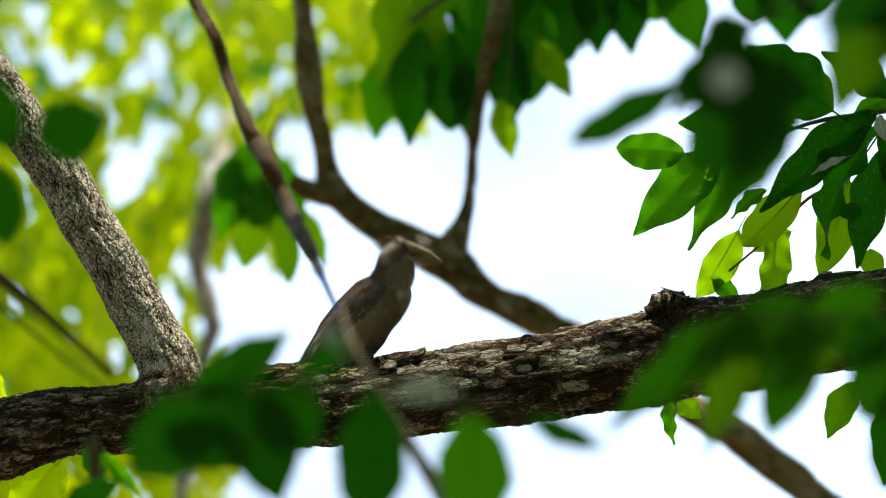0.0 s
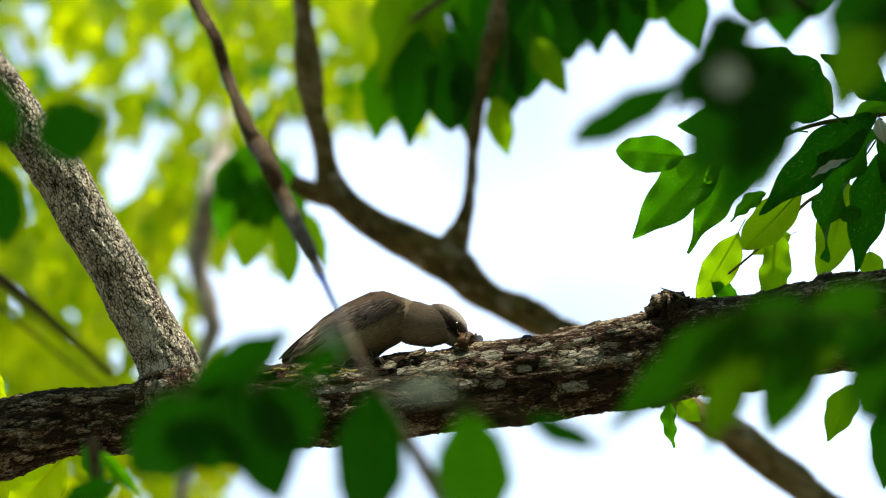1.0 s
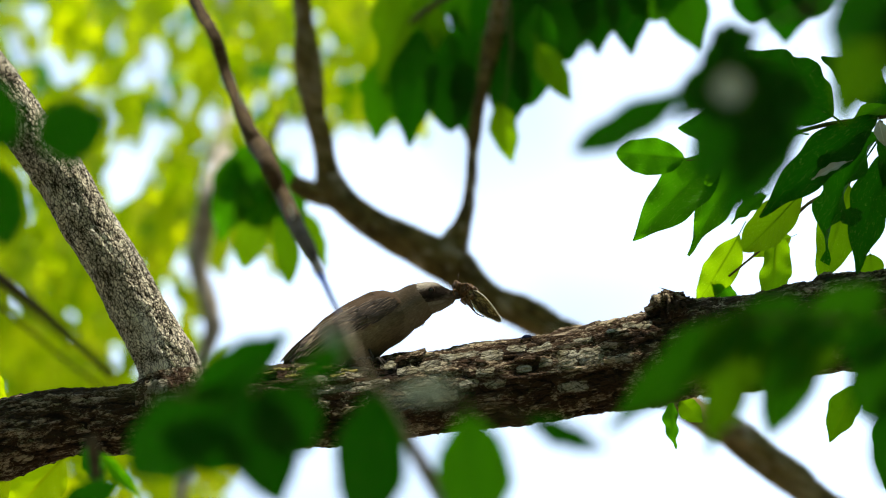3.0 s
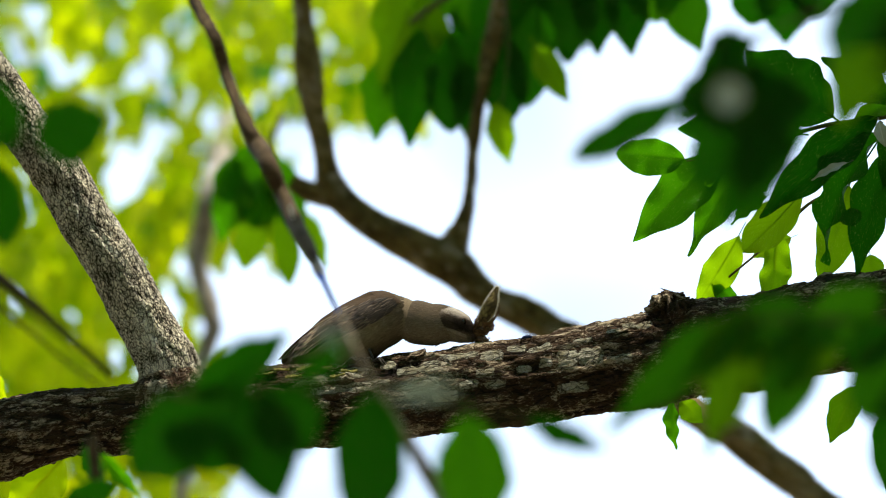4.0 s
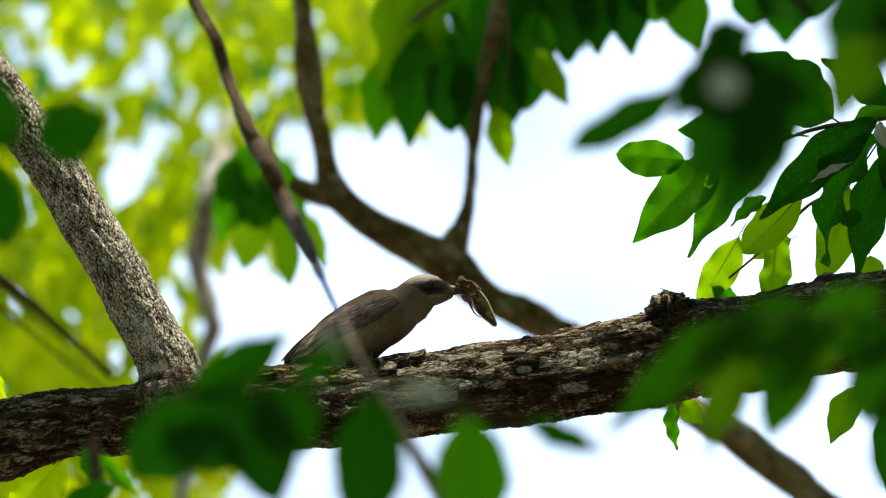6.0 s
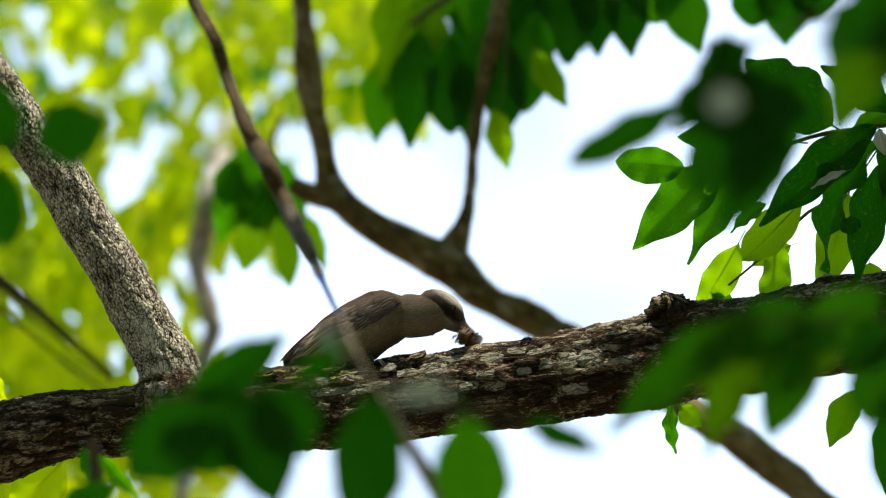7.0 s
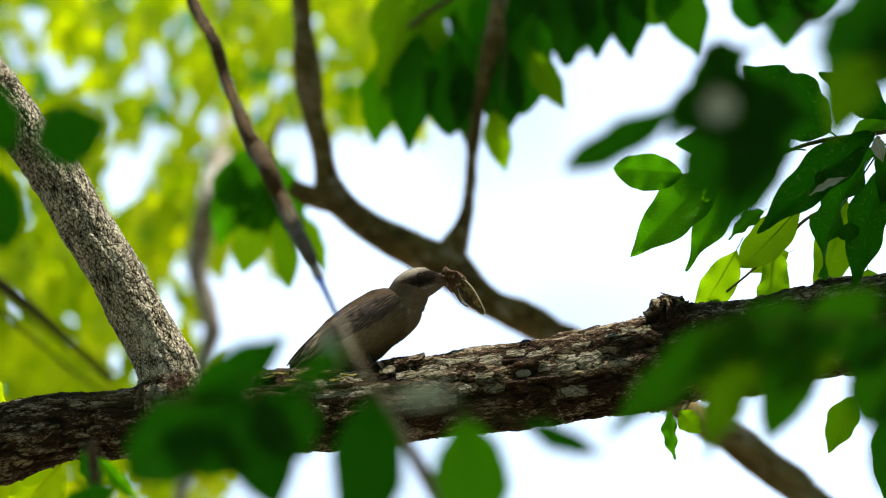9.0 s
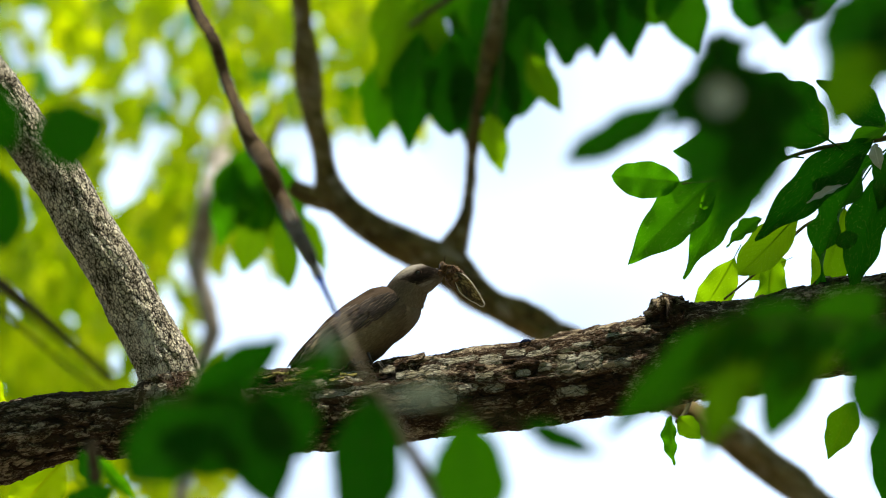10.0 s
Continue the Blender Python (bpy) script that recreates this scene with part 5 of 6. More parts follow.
def feather(parent, base, tip, width, bow, side, lift=2.0, lay=True, material=None, camber=0.8):
    """One long feather: a thin cambered vane with a shaft ridge, laid on the flank."""
    bm = bmesh.new()
    uv = bm.loops.layers.uv.new("UVMap")
    b, t = Vector(base), Vector(tip)
    d = (t - b).normalized()
    out = Vector((0, side, 0))
    across = Vector((-d.z, 0, d.x)).normalized() * (-1 if d.x < 0 else 1)
    grid = []
    for i in range(13):
        f = i / 12
        w = width * (0.4 + 0.6 * math.sin(min(1, f * 1.6) * 1.57)) * (1 if f < 0.8 else math.sqrt(max(0.02, 1 - ((f - 0.8) / 0.2) ** 2)))
        line = []
        for j in range(5):
            s = j / 2 - 1
            p = b.lerp(t, f) + across * (s * w / 2) + across * (bow * math.sin(f * 3.14))
            if lay:
                p.y = flank(p.x, p.z, side)
            p += out * (-2 + (lift + 2) * min(1, f * 3.5) + camber * (1 - s * s + (0.5 if j == 2 else 0) + s))
            line.append((bm.verts.new(p * U), (j / 4, f)))
        grid.append(line)
    for i in range(12):
        for j in range(4):
            four = (grid[i][j], grid[i][j + 1], grid[i + 1][j + 1], grid[i + 1][j])
            face = bm.faces.new([v for v, _ in four])
            for loop, (_, place) in zip(face.loops, four):
                loop[uv].uv = place
    bmesh.ops.solidify(bm, geom=bm.faces[:], thickness=0.7 * U)
    return piece("feather", bm, material or M_FEATHER, parent)


def wing_shell(side):
    """The smooth covert patch of a folded wing, bulging from the flank."""
    bm = bmesh.new()
    rows = [(107, 55, 2), (103, 57, 8), (95, 59, 13), (84, 58, 17), (62, 51, 20), (19, 26, 19), (-18, 0, 16), (-52, -31, 11), (-76, -58, 8), (-91, -73, 2)]
    line = np.array(rows, float)
    grid = []
    last = len(rows) - 1
    for f in np.linspace(0, last, 40):
        x, z, h = (np.interp(f, range(last + 1), line[:, c]) for c in range(3))
        ring = []
        for j in range(13):
            s = j / 6 - 1
            px, pz = x - 0.58 * s * h, z + 0.81 * s * h
            bulge = (4.2 * math.sqrt(1 - s * s) - 1.0) * min(1, f * 0.3, (last + 0.2 - f) * 0.8)
            ring.append(bm.verts.new(Vector((px, flank(px, pz, side) + side * bulge, pz)) * U))
        grid.append(ring)
    for ra, rb in zip(grid, grid[1:]):
        for j in range(12):
            bm.faces.new((ra[j], ra[j + 1], rb[j + 1], rb[j]))
    bmesh.ops.recalc_face_normals(bm, faces=bm.faces)
    bmesh.ops.solidify(bm, geom=bm.faces[:], thickness=2 * U)
    return bm


wings = []
for side in (-1, 1):
    wing = piece("wing", wing_shell(side), M_WING, bird, "folded brown wing with pale-edged feathers")
    for i in range(15):
        o = 22 - 2.2 * i
        back = dice.uniform(0, 26)
        feather(wing, (72 - 0.5 * o - back, 0, 48 + 0.6 * o - back * 0.8), (-92 + 2.8 * i - 0.2 * o + dice.uniform(-3, 3), 0, -76 + 1.6 * i + 0.28 * o), dice.uniform(5.5, 8), 12 - 0.66 * i + dice.uniform(-1, 1), side, 3.0 + 0.18 * i + dice.uniform(0, 0.5))
    covert = []
    for i in range(190):
        along, s = dice.uniform(0, 1) ** 1.2, dice.uniform(-0.95, 0.95)
        x, z = 102 - 96 * along, 57 + 6 * math.sin(along * 2) - 60 * along
        h = float(np.interp(along, [0, 0.15, 0.35, 0.8, 1], [8, 15, 20, 19, 16]))
        px, pz = x - 0.58 * s * h, z + 0.81 * s * h
        root = Vector((px, flank(px, pz, side) + side * (4.2 * math.sqrt(1 - s * s) * min(1, along * 4) + 0.4), pz))
        way = Vector((-0.81, 0, -0.58 + dice.gauss(0, 0.08)))
        way.y = (flank(px + way.x * 8, pz + way.z * 8, side) - flank(px, pz, side)) / 8
        rise = max(-0.9, min(0.9, (-0.58 * (px - 37) + 0.81 * (pz + 10)) / 52))
        out = Vector((-0.58 * rise, side * math.sqrt(1 - rise * rise), 0.81 * rise)).normalized()
        covert.append((root + out * 1.4, way.normalized(), out, dice.uniform(18, 26) + 8 * along, dice.uniform(4.2, 5.8), dice.uniform(1.0, 1.8)))
    small_feathers(covert, wing, M_COVERT, "brown covert feathers with pale fringes")
    wings.append(wing)
tail = piece("tail", loft([(-60, 4, -62, 14, 12), (-90, 14, -88, 9, 12), (-118, 62, -106, 4, 13), (-160, 88, -135, 2.5, 14), (-200, 96, -160, 1.5, 12)], 20, 4.0), M_WING, bird, "short brown tail")
for i in range(6):
    feather(tail, (-100, 44 + i * 3, -96 + i), (-206 + i * 2, 92 + i * 2.5, -168 + i * 3), 11, 0, -1, 1.0, False)
for x, y in ((-22, -38), (8, -45)):
    bm = loft([(x - 6, y + 22, 18, 3, 3), (x - 2, y + 13, 9, 2.4, 2.3), (x + 2, y + 9, 0, 2.2, 2.2), (x + 3, y + 9, -5, 2.6, 2.6)], 10, 2.0)
    for dx, dy, dz in ((20, -3, -2), (17, -13, -5), (18, 8, -3), (-15, 2, -1)):
        loft([(x + 3, y + 9, -5, 2.4, 2.4), (x + 3 + dx * 0.5, y + 9 + dy * 0.5, 0.5 + dz * 0.3, 2.4, 2.2), (x + 3 + dx * 0.85, y + 9 + dy * 0.9, -3 + dz, 1.9, 1.8), (x + 3 + dx * 1.08, y + 9 + dy, -9 + dz, 0.5, 0.5)], 8, 2.0, 0.0, bm)
    piece("leg", bm, M_LEG, bird, "grey scaly leg gripping the bark")

U = 0.00053  # the insect's unit
insect = new("insect")
insect.empty_display_size = 0.01
tagged(insect, "brown and yellow winged insect caught by the bird", "insect")
abdomen = piece("abdomen", loft([(-14, 0, 0, 9, 8), (-4, 0, -1, 10.5, 10), (8, 0, -1, 9.5, 9), (20, 0, -1, 8, 7.5), (31, 0, 0, 6, 5), (40, 0, 0, 3, 3), (44, 0, 0, 0.8, 0.8)], 20, 1.5, 2.0), M_INSECT, insect, "mottled dark abdomen")
thorax = piece("thorax", loft([(-31, 0, 1, 6, 7), (-24, 0, 1, 10, 10), (-14, 0, 0, 12, 11), (-4, 0, -1, 11, 10), (4, 0, -1, 8, 8)], 26, 1.0, 6.0), M_INSECT_TAN, insect, "dark orange-brown thorax")
piece("head", loft([(-41, 0, -2, 3, 4), (-37, 0, -1, 7, 9), (-31, 0, 0, 7, 8), (-26, 0, 1, 5, 6)], 18, 1.0, 4.5), M_INSECT_TAN, insect)
for side in (-1, 1):
    w = piece("wing", loft([(-15, side * 8, 6, 3, 1.2), (-4, side * 11, 3, 8.5, 1.4), (10, side * 11.5, 0.5, 11, 1.4), (26, side * 9.5, -1, 9, 1.3), (39, side * 6, -1, 5.5, 1.1), (47, side * 4, -1.5, 3.4, 0.8), (49, side * 3.6, -1.5, 0.8, 0.5)], 18, 2.0), M_INSECT_WING, insect, "veined amber wing")
    piece("rim", loft([(-13, side * 9, 9.5, 0.5, 0.5), (-3, side * 12, 12, 0.8, 0.8), (11, side * 12.5, 11.8, 0.9, 0.9), (27, side * 10.5, 8.2, 0.9, 0.9), (40, side * 7, 4.4, 0.8, 0.8), (48, side * 4.6, 1.4, 0.9, 0.9), (50, side * 4, -2, 0.8, 0.8)], 8, 2.0), M_INSECT_RIM, w, "pale upper edge of the wing")
    piece("rim", loft([(-6, side * 11.5, -4.5, 0.4, 0.4), (9, side * 12.5, -10.5, 0.7, 0.7), (26, side * 10.5, -10, 0.8, 0.8), (39, side * 7, -6.6, 0.8, 0.8), (47, side * 4.6, -5, 0.8, 0.8), (50, side * 4, -2, 0.6, 0.6)], 8, 2.0), M_INSECT_RIM, w, "pale lower edge of the wing")
    for x, z, knee, foot in ((-30, -5, (-35, -10), (-26, -14)), (-22, 7, (-24, 11), (-13, 11)), (-14, -6, (-16, -14), (-6, -14)), (-16, 8, (-8, 13), (-13, 15))):
        y = side * 8
        piece("leg", loft([(x, y, z, 1.5, 1.5), ((x + knee[0]) / 2 - 1, y + side * 2, (z + knee[1]) / 2, 1.5, 1.4), (knee[0], y + side * 3, knee[1], 1.1, 1.1), ((knee[0] + foot[0]) / 2, y + side * 3.5, (knee[1] + foot[1]) / 2 - 1, 0.9, 0.9), (foot[0], y + side * 3, foot[1], 0.5, 0.5)], 8, 1.5, 1.0), M_INSECT_LEG, insect, "jointed dark brown leg")
    piece("hind_leg", loft([(-10, side * 9, -6, 2, 1.8), (-2, side * 11, -11, 2, 1.6), (9, side * 12, -14, 1.3, 1.2), (16, side * 12, -14.5, 0.9, 0.9), (26, side * 11, -12, 0.6, 0.6)], 9, 1.5, 0.6), M_INSECT_LEG, insect, "folded hind leg")
    piece("antenna", loft([(-37, side * 4, 6, 0.9, 0.9), (-42, side * 7, 11, 0.8, 0.8), (-44, side * 8, 16, 0.5, 0.5)], 6, 2.0), M_INSECT_LEG, insect)


# ---- what moves ----
def at(spray, dx, dz):
    """A spray's pose in its tree, shifted sideways and upwards."""
    return Matrix.Translation(origin[spray] - origin[spray.parent] + Vector((dx, 0, dz)))


def motions():
    rows = [
        (0.0, pose(-0.0235, 0.004, 0.0248, 0, -13.8, 0)),
        (0.1, pose(-0.0224, 0.004, 0.0252, 0, -2.4, 0)),
        (0.2, pose(-0.0229, 0.004, 0.0252, 0, -1.9, 0)),
        (0.3, pose(-0.0252, 0.004, 0.0244, 0, 0.8, 0)),
        (0.4, pose(-0.0235, 0.004, 0.0247, 0, 4.5, 0)),
        (0.5, pose(-0.0212, 0.004, 0.0248, 0, 4.9, 0)),
        (0.6, pose(-0.0227, 0.004, 0.0248, 0, 4.3, 0)),
        (0.7, pose(-0.0201, 0.004, 0.0254, 0, 1.9, 0)),
        (0.8, pose(-0.0184, 0.004, 0.0263, 0, 2.2, 0)),
        (0.9, pose(-0.0238, 0.004, 0.0244, 0, 6.6, 0)),
        (1.0, pose(-0.0235, 0.004, 0.0244, 0, 6.4, 0)),
        (1.1, pose(-0.0252, 0.004, 0.0244, 0, 7.1, 0)),
        (1.2, pose(-0.0250, 0.004, 0.0244, 0, 6.6, 0)),
        (1.3, pose(-0.0244, 0.004, 0.0244, 0, 6.2, 0)),
        (1.4, pose(-0.0250, 0.004, 0.0244, 0, 6.2, 0)),
        (1.5, pose(-0.0244, 0.004, 0.0253, 0, 4.6, 0)),
        (1.6, pose(-0.0250, 0.004, 0.0244, 0, 6.6, 0)),
        (1.7, pose(-0.0244, 0.004, 0.0244, 0, 6.2, 0)),
        (1.8, pose(-0.0252, 0.004, 0.0242, 0, 6.3, 0)),
        (1.9, pose(-0.0252, 0.004, 0.0239, 0, 5.4, 0)),
        (2.0, pose(-0.0207, 0.004, 0.0256, 0, 1.9, 0)),
        (2.1, pose(-0.0209, 0.004, 0.0262, 0, -1.1, 0)),
        (2.2, pose(-0.0184, 0.004, 0.0253, 0, 2.2, 0)),
        (2.3, pose(-0.0187, 0.004, 0.0256, 0, 0.9, 0)),
        (2.4, pose(-0.0221, 0.004, 0.0242, 0, 3.8, 0)),
        (2.5, pose(-0.0224, 0.004, 0.0239, 0, 5.1, 0)),
        (2.7, pose(-0.0229, 0.004, 0.0239, 0, 4.7, 0)),
        (3.2, pose(-0.0229, 0.004, 0.0240, 0, 4.7, 0)),
        (3.5, pose(-0.0227, 0.004, 0.0244, 0, 4.6, 0)),
        (3.8, pose(-0.0227, 0.004, 0.0250, 0, 5.9, 0)),
        (3.9, pose(-0.0229, 0.004, 0.0247, 0, 6.0, 0)),
        (4.0, pose(-0.0241, 0.004, 0.0248, 0, 5.6, 0)),
        (4.1, pose(-0.0244, 0.004, 0.0251, 0, 5.2, 0)),
        (4.2, pose(-0.0241, 0.004, 0.0248, 0, 6.0, 0)),
        (4.3, pose(-0.0227, 0.004, 0.0246, 0, 6.5, 0)),
        (4.4, pose(-0.0241, 0.004, 0.0249, 0, 5.6, 0)),
        (4.5, pose(-0.0229, 0.004, 0.0249, 0, 5.6, 0)),
        (4.6, pose(-0.0227, 0.004, 0.0255, 0, 5.6, 0)),
        (4.7, pose(-0.0235, 0.004, 0.0249, 0, 6.7, 0)),
        (4.8, pose(-0.0238, 0.004, 0.0249, 0, 6.6, 0)),
        (4.9, pose(-0.0250, 0.004, 0.0249, 0, 5.8, 0)),
        (5.0, pose(-0.0229, 0.004, 0.0246, 0, 4.4, 0)),
        (5.5, pose(-0.0229, 0.004, 0.0246, 0, 4.4, 0)),
        (5.7, pose(-0.0229, 0.004, 0.0248, 0, 4.4, 0)),
        (6.3, pose(-0.0224, 0.004, 0.0259, 0, 2.9, 0)),
        (6.8, pose(-0.0172, 0.004, 0.0278, 0, 0.2, 0)),
        (6.9, pose(-0.0204, 0.004, 0.0270, 0, 2.0, 0)),
        (7.0, pose(-0.0232, 0.004, 0.0259, 0, 4.8, 0)),
        (7.1, pose(-0.0221, 0.004, 0.0272, 0, 2.0, 0)),
        (7.2, pose(-0.0192, 0.004, 0.0276, 0, 0.3, 0)),
        (7.3, pose(-0.0144, 0.004, 0.0286, 0, -0.7, 0)),
        (7.4, pose(-0.0169, 0.004, 0.0273, 0, 0.8, 0)),
        (7.5, pose(-0.0235, 0.004, 0.0266, 0, 3.0, 0)),
        (7.6, pose(-0.0211, 0.004, 0.0252, 0, 2.4, 0)),
        (7.7, pose(-0.0208, 0.004, 0.0258, 0, 1.6, 0)),
        (7.8, pose(-0.0213, 0.004, 0.0259, 0, 1.2, 0)),
        (7.9, pose(-0.0217, 0.004, 0.0271, 0, -3.8, 0)),
        (8.0, pose(-0.0219, 0.004, 0.0268, 0, -2.8, 0)),
        (8.2, pose(-0.0219, 0.004, 0.0271, 0, -2.8, 0)),
        (8.3, pose(-0.0214, 0.004, 0.0269, 0, -3.0, 0)),
        (8.5, pose(-0.0191, 0.004, 0.0278, 0, 0.3, 0)),
        (9.0, pose(-0.0194, 0.004, 0.0271, 0, 1.0, 0)),
        (9.5, pose(-0.0200, 0.004, 0.0274, 0, 0.6, 0)),
        (9.7, pose(-0.0200, 0.004, 0.0272, 0, 0.6, 0)),
        (9.9, pose(-0.0197, 0.004, 0.0273, 0, -0.8, 0)),
        (10.0, pose(-0.0197, 0.004, 0.0272, 0, -0.8, 0)),
    ]
    for carried in (torso, *wings, tail):
        walk(carried, rows)
    walk(neck, [
        (0.0, pose(0.0257, 0.004, 0.0828, 0, -64.3, 0)),
        (0.1, pose(0.0394, 0.004, 0.0628, 0, -40.4, 0)),
        (0.2, pose(0.0394, 0.004, 0.0628, 0, -40.4, 0)),
        (0.3, pose(0.0492, 0.004, 0.0463, 0, -12.1, 0)),
        (0.4, pose(0.0532, 0.004, 0.0403, 0, -6.3, 0)),
        (0.5, pose(0.0566, 0.004, 0.0375, 0, -2.4, 0)),
        (0.6, pose(0.0583, 0.004, 0.0301, 0, 8.2, 0)),
        (0.7, pose(0.0568, 0.004, 0.0450, 0, -10.6, 0)),
        (0.8, pose(0.0635, 0.004, 0.0277, 0, 14.8, 0)),
        (0.9, pose(0.0658, 0.004, 0.0260, 0, 9.2, 0)),
        (1.0, pose(0.0669, 0.004, 0.0249, 0, 10.4, 0)),
        (1.1, pose(0.0663, 0.004, 0.0243, 0, 10.3, 0)),
        (1.2, pose(0.0658, 0.004, 0.0243, 0, 10.9, 0)),
        (1.3, pose(0.0658, 0.004, 0.0255, 0, 10.0, 0)),
        (1.4, pose(0.0629, 0.004, 0.0340, 0, 0.6, 0)),
        (1.5, pose(0.0686, 0.004, 0.0312, 0, 5.6, 0)),
        (1.6, pose(0.0640, 0.004, 0.0335, 0, 1.0, 0)),
        (1.7, pose(0.0612, 0.004, 0.0357, 0, -1.4, 0)),
        (1.8, pose(0.0612, 0.004, 0.0357, 0, -1.8, 0)),
        (1.9, pose(0.0537, 0.004, 0.0375, 0, -4.1, 0)),
        (2.0, pose(0.0503, 0.004, 0.0575, 0, -29.4, 0)),
        (2.1, pose(0.0572, 0.004, 0.0615, 0, -26.0, 0)),
        (2.2, pose(0.0629, 0.004, 0.0460, 0, -10.2, 0)),
        (2.3, pose(0.0623, 0.004, 0.0455, 0, -7.8, 0)),
        (2.4, pose(0.0497, 0.004, 0.0489, 0, -20.9, 0)),
        (2.5, pose(0.0486, 0.004, 0.0483, 0, -22.5, 0)),
        (2.7, pose(0.0486, 0.004, 0.0484, 0, -21.7, 0)),
        (3.2, pose(0.0486, 0.004, 0.0491, 0, -22.5, 0)),
        (3.5, pose(0.0589, 0.004, 0.0411, 0, -7.2, 0)),
        (3.8, pose(0.0646, 0.004, 0.0292, 0, 7.2, 0)),
        (3.9, pose(0.0618, 0.004, 0.0315, 0, 4.4, 0)),
        (4.0, pose(0.0703, 0.004, 0.0269, 0, 8.5, 0)),
        (4.1, pose(0.0578, 0.004, 0.0367, 0, -0.9, 0)),
        (4.2, pose(0.0589, 0.004, 0.0418, 0, -8.6, 0)),
        (4.3, pose(0.0555, 0.004, 0.0436, 0, -12.9, 0)),
        (4.4, pose(0.0612, 0.004, 0.0407, 0, -6.5, 0)),
        (4.5, pose(0.0612, 0.004, 0.0391, 0, -4.5, 0)),
        (4.6, pose(0.0629, 0.004, 0.0345, 0, 1.8, 0)),
        (4.7, pose(0.0623, 0.004, 0.0391, 0, -5.3, 0)),
        (4.8, pose(0.0623, 0.004, 0.0391, 0, -5.1, 0)),
        (4.9, pose(0.0589, 0.004, 0.0442, 0, -11.1, 0)),
        (5.0, pose(0.0463, 0.004, 0.0545, 0, -30.7, 0)),
        (5.5, pose(0.0463, 0.004, 0.0545, 0, -30.7, 0)),
        (5.7, pose(0.0463, 0.004, 0.0547, 0, -30.7, 0)),
        (6.3, pose(0.0532, 0.004, 0.0552, 0, -24.1, 0)),
        (6.8, pose(0.0640, 0.004, 0.0522, 0, -12.9, 0)),
        (6.9, pose(0.0618, 0.004, 0.0495, 0, -11.9, 0)),
        (7.0, pose(0.0635, 0.004, 0.0392, 0, -2.6, 0)),
        (7.1, pose(0.0560, 0.004, 0.0471, 0, -9.5, 0)),
        (7.2, pose(0.0680, 0.004, 0.0501, 0, -9.3, 0)),
        (7.3, pose(0.0801, 0.004, 0.0371, 0, 6.5, 0)),
        (7.4, pose(0.0646, 0.004, 0.0361, 0, 6.7, 0)),
        (7.5, pose(0.0600, 0.004, 0.0299, 0, 11.3, 0)),
        (7.6, pose(0.0470, 0.004, 0.0543, 0, -28.1, 0)),
        (7.7, pose(0.0482, 0.004, 0.0560, 0, -28.2, 0)),
        (7.8, pose(0.0472, 0.004, 0.0555, 0, -27.3, 0)),
        (7.9, pose(0.0384, 0.004, 0.0678, 0, -44.8, 0)),
        (8.0, pose(0.0379, 0.004, 0.0679, 0, -46.6, 0)),
        (8.2, pose(0.0367, 0.004, 0.0681, 0, -48.0, 0)),
        (8.3, pose(0.0408, 0.004, 0.0666, 0, -42.0, 0)),
        (8.5, pose(0.0390, 0.004, 0.0657, 0, -48.6, 0)),
        (9.0, pose(0.0410, 0.004, 0.0636, 0, -44.6, 0)),
        (9.5, pose(0.0415, 0.004, 0.0638, 0, -42.8, 0)),
        (9.7, pose(0.0410, 0.004, 0.0642, 0, -44.2, 0)),
        (9.9, pose(0.0398, 0.004, 0.0658, 0, -46.1, 0)),
        (10.0, pose(0.0398, 0.004, 0.0657, 0, -46.1, 0)),
    ])
